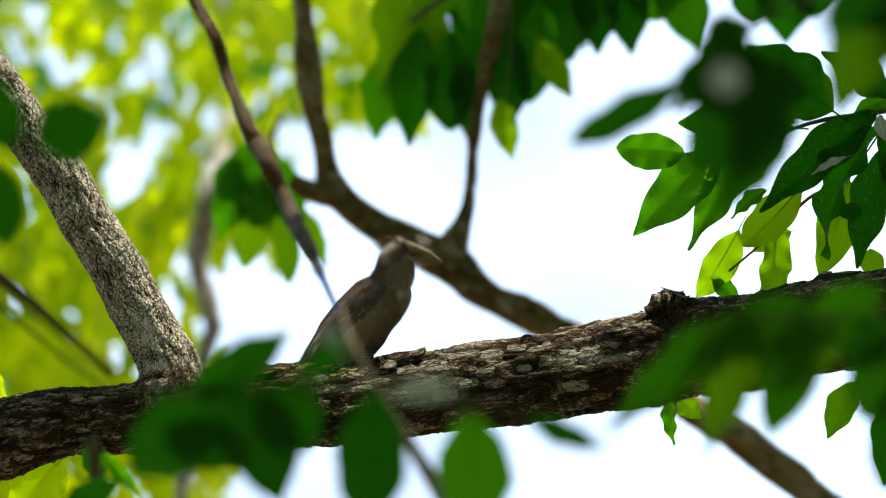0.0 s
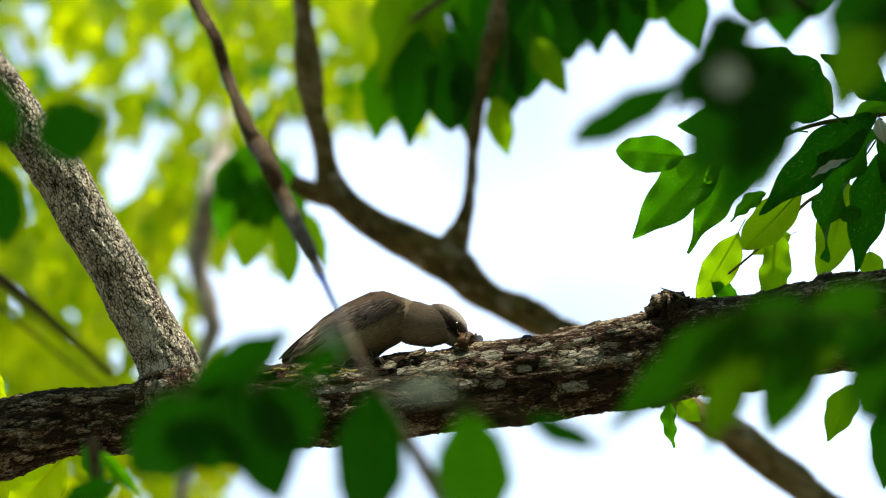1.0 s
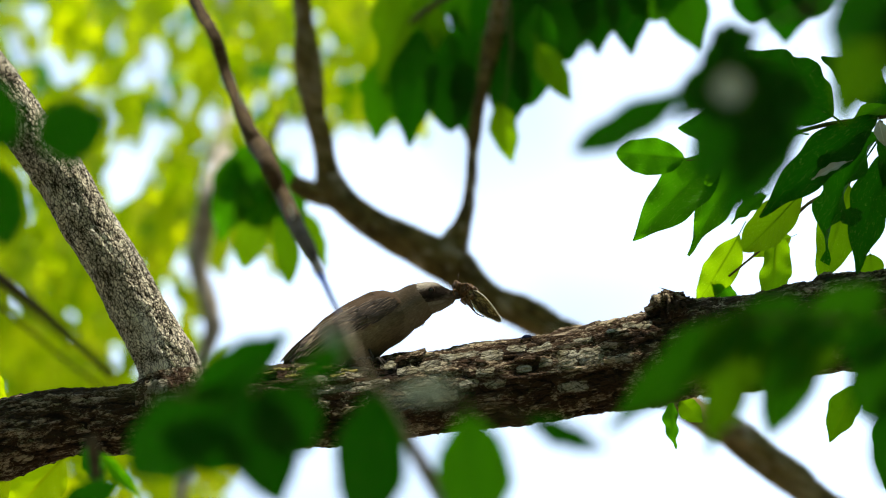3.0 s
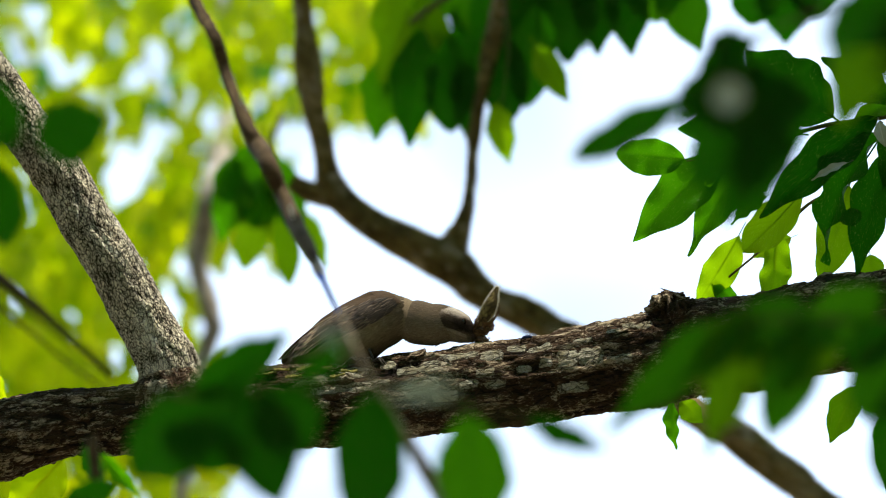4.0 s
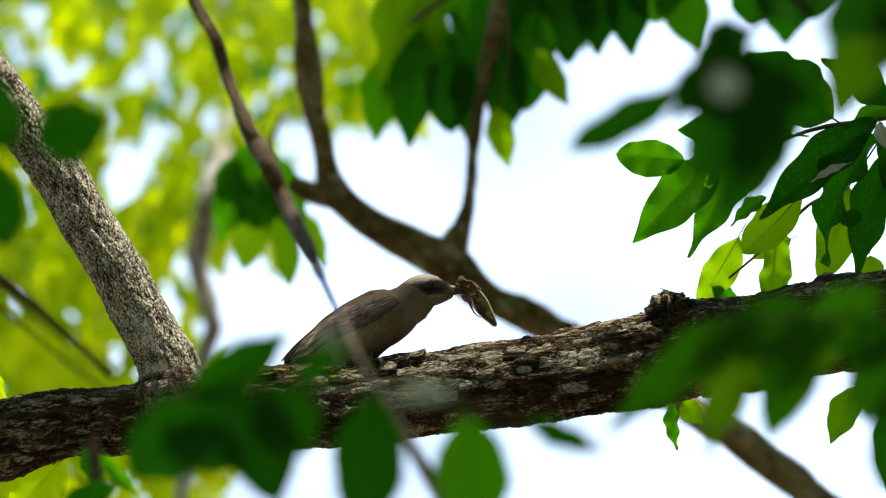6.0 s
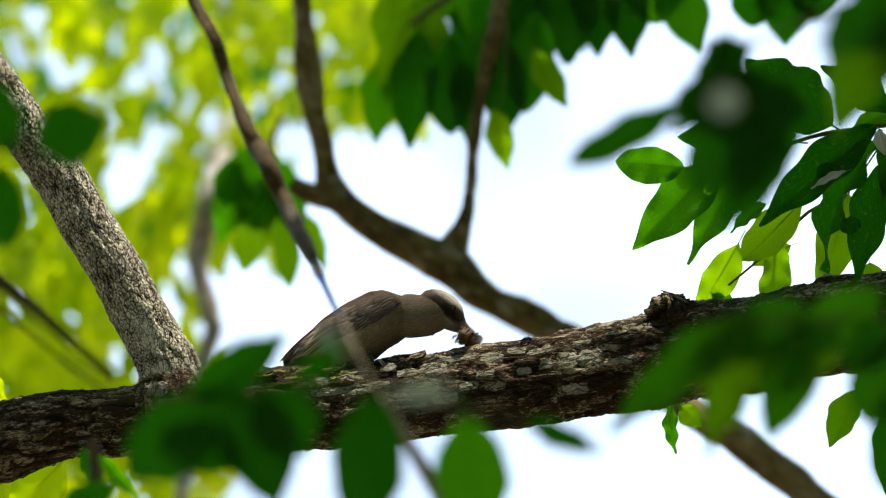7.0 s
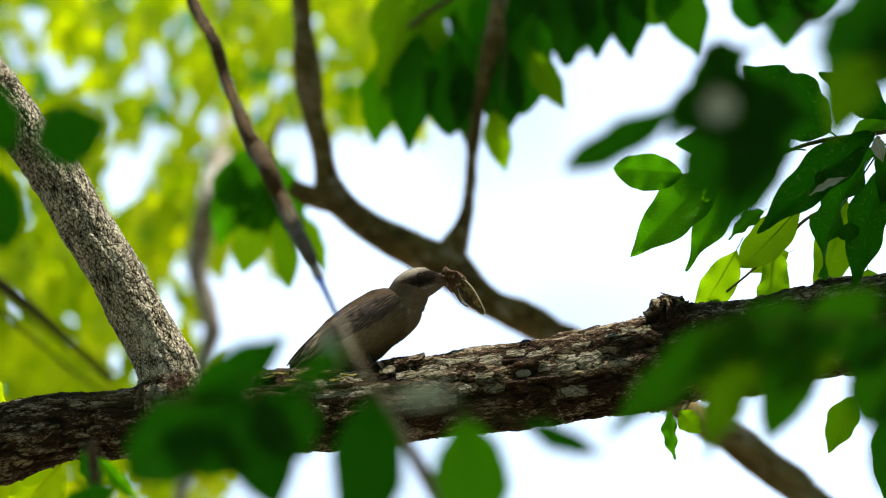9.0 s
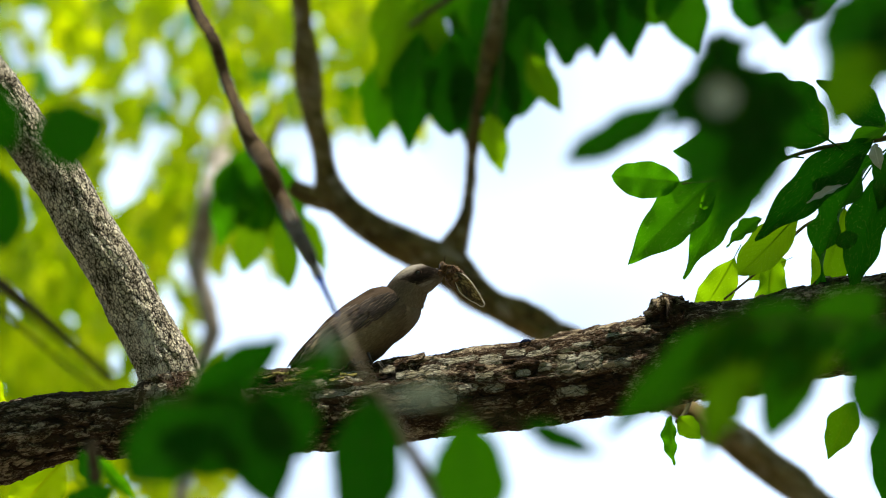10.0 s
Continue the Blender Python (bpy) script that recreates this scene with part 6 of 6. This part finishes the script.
    walk(head, [
        (0.0, pose(0.0257, 0.004, 0.0828, 0, -33.7, 0) @ pose(0, 0, 0, 0, 0, 30)),
        (0.1, pose(0.0394, 0.004, 0.0628, 0, 3.2, 0)),
        (0.2, pose(0.0394, 0.004, 0.0628, 0, 4.6, 0)),
        (0.3, pose(0.0492, 0.004, 0.0463, 0, 18.0, 0)),
        (0.4, pose(0.0532, 0.004, 0.0403, 0, 41.5, 0)),
        (0.5, pose(0.0566, 0.004, 0.0375, 0, 54.4, 0)),
        (0.6, pose(0.0583, 0.004, 0.0301, 0, 62.4, 0)),
        (0.7, pose(0.0568, 0.004, 0.0450, 0, 57.0, 0)),
        (0.8, pose(0.0635, 0.004, 0.0277, 0, 86.8, 0)),
        (0.9, pose(0.0658, 0.004, 0.0260, 0, 52.3, 0)),
        (1.0, pose(0.0669, 0.004, 0.0249, 0, 43.9, 0)),
        (1.1, pose(0.0663, 0.004, 0.0243, 0, 47.2, 0)),
        (1.2, pose(0.0658, 0.004, 0.0243, 0, 35.0, 0)),
        (1.3, pose(0.0658, 0.004, 0.0255, 0, 35.0, 0)),
        (1.4, pose(0.0629, 0.004, 0.0340, 0, 19.4, 0)),
        (1.5, pose(0.0686, 0.004, 0.0312, 0, 24.1, 0) @ pose(0, 0, 0, 0, 0, 15)),
        (1.6, pose(0.0640, 0.004, 0.0335, 0, 32.7, 0)),
        (1.7, pose(0.0612, 0.004, 0.0357, 0, 31.0, 0)),
        (1.8, pose(0.0612, 0.004, 0.0357, 0, 17.2, 0)),
        (1.9, pose(0.0537, 0.004, 0.0375, 0, 34.2, 0)),
        (2.0, pose(0.0503, 0.004, 0.0575, 0, 36.9, 0)),
        (2.1, pose(0.0572, 0.004, 0.0615, 0, 29.4, 0)),
        (2.2, pose(0.0629, 0.004, 0.0460, 0, 31.6, 0)),
        (2.3, pose(0.0623, 0.004, 0.0455, 0, 38.2, 0)),
        (2.4, pose(0.0497, 0.004, 0.0489, 0, -7.9, 0)),
        (2.5, pose(0.0486, 0.004, 0.0483, 0, -9.9, 0)),
        (2.7, pose(0.0486, 0.004, 0.0484, 0, -9.7, 0)),
        (3.2, pose(0.0486, 0.004, 0.0491, 0, -9.7, 0)),
        (3.5, pose(0.0589, 0.004, 0.0411, 0, 15.4, 0)),
        (3.8, pose(0.0646, 0.004, 0.0292, 0, 24.6, 0)),
        (3.9, pose(0.0618, 0.004, 0.0315, 0, 21.8, 0)),
        (4.0, pose(0.0703, 0.004, 0.0269, 0, 21.3, 0) @ pose(0, 0, 0, 0, 0, 15)),
        (4.1, pose(0.0578, 0.004, 0.0367, 0, 15.2, 0)),
        (4.2, pose(0.0589, 0.004, 0.0418, 0, 25.1, 0)),
        (4.3, pose(0.0555, 0.004, 0.0436, 0, 31.0, 0)),
        (4.4, pose(0.0612, 0.004, 0.0407, 0, 45.0, 0)),
        (4.5, pose(0.0612, 0.004, 0.0391, 0, 34.0, 0)),
        (4.6, pose(0.0629, 0.004, 0.0345, 0, 58.0, 0)),
        (4.7, pose(0.0623, 0.004, 0.0391, 0, 16.9, 0)),
        (4.8, pose(0.0623, 0.004, 0.0391, 0, 16.9, 0)),
        (4.9, pose(0.0589, 0.004, 0.0442, 0, 15.0, 0)),
        (5.0, pose(0.0463, 0.004, 0.0545, 0, -9.9, 0)),
        (5.5, pose(0.0463, 0.004, 0.0545, 0, -9.7, 0)),
        (5.7, pose(0.0463, 0.004, 0.0547, 0, -9.7, 0)),
        (6.3, pose(0.0532, 0.004, 0.0552, 0, 7.1, 0)),
        (6.8, pose(0.0640, 0.004, 0.0522, 0, 18.1, 0)),
        (6.9, pose(0.0618, 0.004, 0.0495, 0, 21.0, 0)),
        (7.0, pose(0.0635, 0.004, 0.0392, 0, 38.2, 0)),
        (7.1, pose(0.0560, 0.004, 0.0471, 0, 55.0, 0)),
        (7.2, pose(0.0680, 0.004, 0.0501, 0, 64.5, 0)),
        (7.3, pose(0.0801, 0.004, 0.0371, 0, 74.4, 0)),
        (7.4, pose(0.0646, 0.004, 0.0361, 0, 69.0, 0)),
        (7.5, pose(0.0600, 0.004, 0.0299, 0, 55.6, 0)),
        (7.6, pose(0.0470, 0.004, 0.0543, 0, -10.1, 0)),
        (7.7, pose(0.0482, 0.004, 0.0560, 0, -5.1, 0)),
        (7.8, pose(0.0472, 0.004, 0.0555, 0, -6.8, 0)),
        (7.9, pose(0.0384, 0.004, 0.0678, 0, -38.4, 0)),
        (8.0, pose(0.0379, 0.004, 0.0679, 0, -35.0, 0)),
        (8.2, pose(0.0367, 0.004, 0.0681, 0, -31.0, 0)),
        (8.3, pose(0.0408, 0.004, 0.0666, 0, -29.4, 0)),
        (8.5, pose(0.0390, 0.004, 0.0657, 0, -19.7, 0)),
        (9.0, pose(0.0410, 0.004, 0.0636, 0, -16.7, 0)),
        (9.5, pose(0.0415, 0.004, 0.0638, 0, -17.1, 0)),
        (9.7, pose(0.0410, 0.004, 0.0642, 0, -17.1, 0)),
        (9.9, pose(0.0398, 0.004, 0.0658, 0, -22.1, 0)),
        (10.0, pose(0.0398, 0.004, 0.0657, 0, -22.1, 0)),
    ])
    walk(insect, [
        (0.0, PERCH @ pose(0.0297, 0.0020, 0.0839, 0, 12.0, 0)),
        (0.1, PERCH @ pose(0.0715, 0.0020, 0.0588, 0, 38.0, 0)),
        (0.2, PERCH @ pose(0.0726, 0.0020, 0.0588, 0, 38.0, 0)),
        (0.3, PERCH @ pose(0.0783, 0.0020, 0.0320, 0, 75.0, 0)),
        (0.35, PERCH @ pose(0.0732, 0.0020, 0.0232, 0, 45.0, 0) @ pose(0, 0, 0, 0, 0, 36)),
        (0.4, PERCH @ pose(0.0680, 0.0020, 0.0143, 0, 10.0, 0) @ pose(0, 0, 0, 0, 0, 72)),
        (0.5, PERCH @ pose(0.0663, 0.0020, 0.0138, 0, 10.0, 0) @ pose(0, 0, 0, 0, 0, 72)),
        (0.6, PERCH @ pose(0.0646, 0.0020, 0.0138, 0, 10.0, 0) @ pose(0, 0, 0, 0, 0, 72)),
        (0.7, PERCH @ pose(0.0646, 0.0020, 0.0139, 0, 10.0, 0) @ pose(0, 0, 0, 0, 0, 72)),
        (0.8, PERCH @ pose(0.0612, 0.0020, 0.0099, 0, 10.0, 0) @ pose(0, 0, 0, 0, 0, 72)),
        (0.9, PERCH @ pose(0.0778, 0.0020, 0.0123, 0, 10.0, 0) @ pose(0, 0, 0, 0, 0, 72)),
        (1.0, PERCH @ pose(0.0806, 0.0020, 0.0123, 0, 10.0, 0) @ pose(0, 0, 0, 0, 0, 72)),
        (1.1, PERCH @ pose(0.0823, 0.0020, 0.0129, 0, 10.0, 0) @ pose(0, 0, 0, 0, 0, 72)),
        (1.2, PERCH @ pose(0.0852, 0.0020, 0.0146, 0, 15.0, 0) @ pose(0, 0, 0, 0, 0, 72)),
        (1.3, PERCH @ pose(0.0841, 0.0020, 0.0152, 0, 15.0, 0) @ pose(0, 0, 0, 0, 0, 72)),
        (1.4, PERCH @ pose(0.0863, 0.0020, 0.0226, 0, 60.0, 0) @ pose(0, 0, 0, 0, 0, 30)),
        (1.45, PERCH @ pose(0.0932, 0.0020, 0.0300, 0, -12.0, 0) @ pose(0, 0, 0, 0, 0, 15)),
        (1.5, PERCH @ pose(0.1001, 0.0020, 0.0375, 0, -83.0, 0)),
        (1.6, PERCH @ pose(0.1104, 0.0020, 0.0220, 0, -3.0, 0)),
        (1.7, PERCH @ pose(0.1087, 0.0020, 0.0220, 0, -3.0, 0)),
        (1.8, PERCH @ pose(0.1052, 0.0020, 0.0277, 0, 0.0, 0)),
        (1.85, PERCH @ pose(0.0972, 0.0020, 0.0228, 0, 30.0, 0) @ pose(0, 0, 0, 0, 0, 36)),
        (1.9, PERCH @ pose(0.0892, 0.0020, 0.0180, 0, 60.0, 0) @ pose(0, 0, 0, 0, 0, 72)),
        (2.0, PERCH @ pose(0.0932, 0.0020, 0.0192, 0, 60.0, 0) @ pose(0, 0, 0, 0, 0, 72)),
        (2.1, PERCH @ pose(0.0955, 0.0020, 0.0192, 0, 60.0, 0) @ pose(0, 0, 0, 0, 0, 72)),
        (2.2, PERCH @ pose(0.0955, 0.0020, 0.0186, 0, 40.0, 0) @ pose(0, 0, 0, 0, 0, 72)),
        (2.3, PERCH @ pose(0.0852, 0.0020, 0.0186, 0, 40.0, 0) @ pose(0, 0, 0, 0, 0, 72)),
        (2.4, PERCH @ pose(0.0875, 0.0020, 0.0443, 0, 38.0, 0)),
        (2.5, PERCH @ pose(0.0846, 0.0020, 0.0455, 0, 38.0, 0)),
        (2.7, PERCH @ pose(0.0852, 0.0020, 0.0455, 0, 38.0, 0)),
        (3.2, PERCH @ pose(0.0852, 0.0020, 0.0456, 0, 40.0, 0)),
        (3.5, PERCH @ pose(0.0863, 0.0020, 0.0343, 0, 50.0, 0) @ pose(0, 0, 0, 0, 0, 10)),
        (3.8, PERCH @ pose(0.0881, 0.0020, 0.0189, 0, 20.0, 0) @ pose(0, 0, 0, 0, 0, 30)),
        (3.9, PERCH @ pose(0.0898, 0.0020, 0.0195, 0, 20.0, 0) @ pose(0, 0, 0, 0, 0, 30)),
        (3.95, PERCH @ pose(0.0918, 0.0020, 0.0258, 0, -26.0, 0) @ pose(0, 0, 0, 0, 0, 15)),
        (4.0, PERCH @ pose(0.0938, 0.0020, 0.0321, 0, -72.0, 0)),
        (4.1, PERCH @ pose(0.1064, 0.0020, 0.0292, 0, -5.0, 0)),
        (4.2, PERCH @ pose(0.0852, 0.0020, 0.0207, 0, 60.0, 0) @ pose(0, 0, 0, 0, 0, 20)),
        (4.3, PERCH @ pose(0.0823, 0.0020, 0.0173, 0, 15.0, 0) @ pose(0, 0, 0, 0, 0, 45)),
        (4.4, PERCH @ pose(0.0823, 0.0020, 0.0156, 0, 15.0, 0) @ pose(0, 0, 0, 0, 0, 40)),
        (4.5, PERCH @ pose(0.0852, 0.0020, 0.0150, 0, 12.0, 0) @ pose(0, 0, 0, 0, 0, 25)),
        (4.6, PERCH @ pose(0.0772, 0.0020, 0.0145, 0, 12.0, 0) @ pose(0, 0, 0, 0, 0, 35)),
        (4.7, PERCH @ pose(0.0909, 0.0020, 0.0248, 0, 80.0, 0)),
        (4.8, PERCH @ pose(0.0898, 0.0020, 0.0248, 0, 80.0, 0)),
        (4.9, PERCH @ pose(0.0909, 0.0020, 0.0333, 0, 65.0, 0)),
        (5.0, PERCH @ pose(0.0858, 0.0020, 0.0471, 0, 52.0, 0)),
        (5.5, PERCH @ pose(0.0858, 0.0020, 0.0465, 0, 52.0, 0)),
        (5.7, PERCH @ pose(0.0858, 0.0020, 0.0467, 0, 52.0, 0)),
        (6.3, PERCH @ pose(0.0863, 0.0020, 0.0461, 0, 50.0, 0)),
        (6.8, PERCH @ pose(0.0938, 0.0020, 0.0339, 0, 42.0, 0) @ pose(0, 0, 0, 0, 0, 10)),
        (6.9, PERCH @ pose(0.0904, 0.0020, 0.0312, 0, 50.0, 0) @ pose(0, 0, 0, 0, 0, 10)),
        (7.0, PERCH @ pose(0.0801, 0.0020, 0.0169, 0, 30.0, 0) @ pose(0, 0, 0, 0, 0, 72)),
        (7.1, PERCH @ pose(0.0720, 0.0020, 0.0154, 0, 20.0, 0) @ pose(0, 0, 0, 0, 0, 72)),
        (7.2, PERCH @ pose(0.0738, 0.0020, 0.0132, 0, 20.0, 0) @ pose(0, 0, 0, 0, 0, 72)),
        (7.3, PERCH @ pose(0.0778, 0.0020, 0.0145, 0, 20.0, 0) @ pose(0, 0, 0, 0, 0, 72)),
        (7.4, PERCH @ pose(0.0658, 0.0020, 0.0118, 0, 20.0, 0) @ pose(0, 0, 0, 0, 0, 72)),
        (7.5, PERCH @ pose(0.0709, 0.0020, 0.0113, 0, 20.0, 0) @ pose(0, 0, 0, 0, 0, 72)),
        (7.6, PERCH @ pose(0.0887, 0.0020, 0.0451, 0, 62.0, 0)),
        (7.7, PERCH @ pose(0.0894, 0.0020, 0.0446, 0, 64.0, 0)),
        (7.8, PERCH @ pose(0.0872, 0.0020, 0.0446, 0, 64.0, 0)),
        (7.9, PERCH @ pose(0.0707, 0.0020, 0.0687, 0, 40.0, 0)),
        (8.0, PERCH @ pose(0.0702, 0.0020, 0.0693, 0, 40.0, 0)),
        (8.2, PERCH @ pose(0.0708, 0.0020, 0.0696, 0, 40.0, 0)),
        (8.3, PERCH @ pose(0.0736, 0.0020, 0.0651, 0, 42.0, 0)),
        (8.5, PERCH @ pose(0.0748, 0.0020, 0.0620, 0, 45.0, 0)),
        (9.0, PERCH @ pose(0.0756, 0.0020, 0.0576, 0, 47.0, 0)),
        (9.5, PERCH @ pose(0.0761, 0.0020, 0.0584, 0, 46.0, 0)),
        (9.7, PERCH @ pose(0.0756, 0.0020, 0.0594, 0, 46.0, 0)),
        (9.9, PERCH @ pose(0.0739, 0.0020, 0.0626, 0, 43.0, 0)),
        (10.0, PERCH @ pose(0.0739, 0.0020, 0.0625, 0, 43.0, 0)),
    ])
    walk(spray_right, [
        (0.0, at(spray_right, 0.0000, 0.0000)),
        (0.5, at(spray_right, 0.0000, -0.0013)),
        (1.0, at(spray_right, -0.0004, -0.0018)),
        (1.5, at(spray_right, -0.0004, -0.0004)),
        (2.0, at(spray_right, -0.0004, -0.0011)),
        (2.5, at(spray_right, 0.0000, -0.0031)),
        (4.0, at(spray_right, 0.0000, -0.0038)),
        (4.5, at(spray_right, 0.0000, -0.0036)),
        (5.0, at(spray_right, 0.0000, -0.0040)),
        (5.5, at(spray_right, 0.0000, -0.0036)),
        (7.0, at(spray_right, -0.0004, -0.0089)),
        (7.5, at(spray_right, -0.0004, -0.0102)),
        (8.0, at(spray_right, -0.0009, -0.0107)),
        (8.5, at(spray_right, -0.0009, -0.0114)),
        (9.0, at(spray_right, -0.0013, -0.0125)),
        (9.5, at(spray_right, -0.0022, -0.0134)),
        (10.0, at(spray_right, -0.0031, -0.0187)),
    ])
    walk(spray_low, [
        (0.0, at(spray_low, 0.0000, 0.0000)),
        (0.5, at(spray_low, -0.0004, 0.0000)),
        (1.0, at(spray_low, 0.0000, -0.0018)),
        (1.5, at(spray_low, 0.0000, -0.0009)),
        (2.0, at(spray_low, 0.0009, 0.0004)),
        (2.5, at(spray_low, 0.0013, -0.0018)),
        (4.0, at(spray_low, 0.0018, -0.0026)),
        (4.5, at(spray_low, 0.0018, -0.0026)),
        (5.0, at(spray_low, 0.0022, -0.0035)),
        (5.5, at(spray_low, 0.0022, -0.0026)),
        (7.0, at(spray_low, 0.0013, -0.0048)),
        (7.5, at(spray_low, 0.0004, -0.0062)),
        (8.0, at(spray_low, 0.0004, -0.0066)),
        (8.5, at(spray_low, 0.0000, -0.0068)),
        (9.0, at(spray_low, 0.0013, -0.0075)),
        (9.5, at(spray_low, 0.0013, -0.0075)),
        (10.0, at(spray_low, 0.0009, -0.0123)),
    ])
    walk(spray_front, [
        (0.0, at(spray_front, 0.0000, 0.0000)),
        (0.5, at(spray_front, 0.0007, 0.0015)),
        (1.0, at(spray_front, 0.0007, 0.0011)),
        (1.5, at(spray_front, 0.0015, -0.0007)),
        (2.0, at(spray_front, 0.0022, -0.0033)),
        (2.5, at(spray_front, 0.0022, -0.0033)),
        (4.0, at(spray_front, 0.0015, -0.0088)),
        (4.5, at(spray_front, 0.0007, -0.0085)),
        (5.0, at(spray_front, 0.0011, -0.0074)),
        (5.5, at(spray_front, 0.0000, -0.0015)),
        (7.0, at(spray_front, -0.0007, -0.0110)),
        (7.5, at(spray_front, -0.0011, -0.0151)),
        (8.0, at(spray_front, -0.0018, -0.0132)),
        (8.5, at(spray_front, -0.0018, -0.0121)),
        (9.0, at(spray_front, -0.0029, -0.0125)),
        (9.5, at(spray_front, -0.0029, -0.0103)),
        (10.0, at(spray_front, -0.0022, -0.0077)),
    ])
    walk(spray_bottom, [
        (0.0, at(spray_bottom, 0.0000, 0.0000)),
        (0.5, at(spray_bottom, -0.0007, 0.0000)),
        (1.0, at(spray_bottom, -0.0007, 0.0007)),
        (1.5, at(spray_bottom, 0.0000, 0.0004)),
        (2.0, at(spray_bottom, 0.0007, 0.0000)),
        (2.5, at(spray_bottom, 0.0000, -0.0004)),
        (4.0, at(spray_bottom, -0.0007, 0.0000)),
        (4.5, at(spray_bottom, -0.0014, -0.0004)),
        (5.0, at(spray_bottom, -0.0018, -0.0007)),
        (5.5, at(spray_bottom, -0.0014, -0.0007)),
        (7.0, at(spray_bottom, -0.0018, 0.0000)),
        (7.5, at(spray_bottom, -0.0025, -0.0004)),
        (8.0, at(spray_bottom, -0.0022, -0.0007)),
        (8.5, at(spray_bottom, -0.0018, -0.0004)),
        (9.0, at(spray_bottom, -0.0014, -0.0004)),
        (9.5, at(spray_bottom, -0.0018, -0.0004)),
        (10.0, at(spray_bottom, -0.0022, -0.0004)),
    ])
    walk(spray_hanging, [
        (0.0, at(spray_hanging, 0.0000, 0.0000)),
        (0.5, at(spray_hanging, -0.0021, 0.0026)),
        (1.0, at(spray_hanging, -0.0041, 0.0031)),
        (1.5, at(spray_hanging, -0.0026, 0.0000)),
        (2.0, at(spray_hanging, -0.0021, 0.0000)),
        (2.5, at(spray_hanging, 0.0000, -0.0031)),
        (4.0, at(spray_hanging, -0.0031, -0.0031)),
        (4.5, at(spray_hanging, -0.0041, -0.0052)),
        (5.0, at(spray_hanging, -0.0041, -0.0052)),
        (5.5, at(spray_hanging, -0.0031, -0.0057)),
        (7.0, at(spray_hanging, -0.0041, -0.0067)),
        (7.5, at(spray_hanging, -0.0047, -0.0062)),
        (8.0, at(spray_hanging, -0.0047, -0.0073)),
        (8.5, at(spray_hanging, -0.0052, -0.0067)),
        (9.0, at(spray_hanging, -0.0052, -0.0067)),
        (9.5, at(spray_hanging, -0.0067, -0.0067)),
        (10.0, at(spray_hanging, -0.0083, -0.0093)),
    ])


motions()
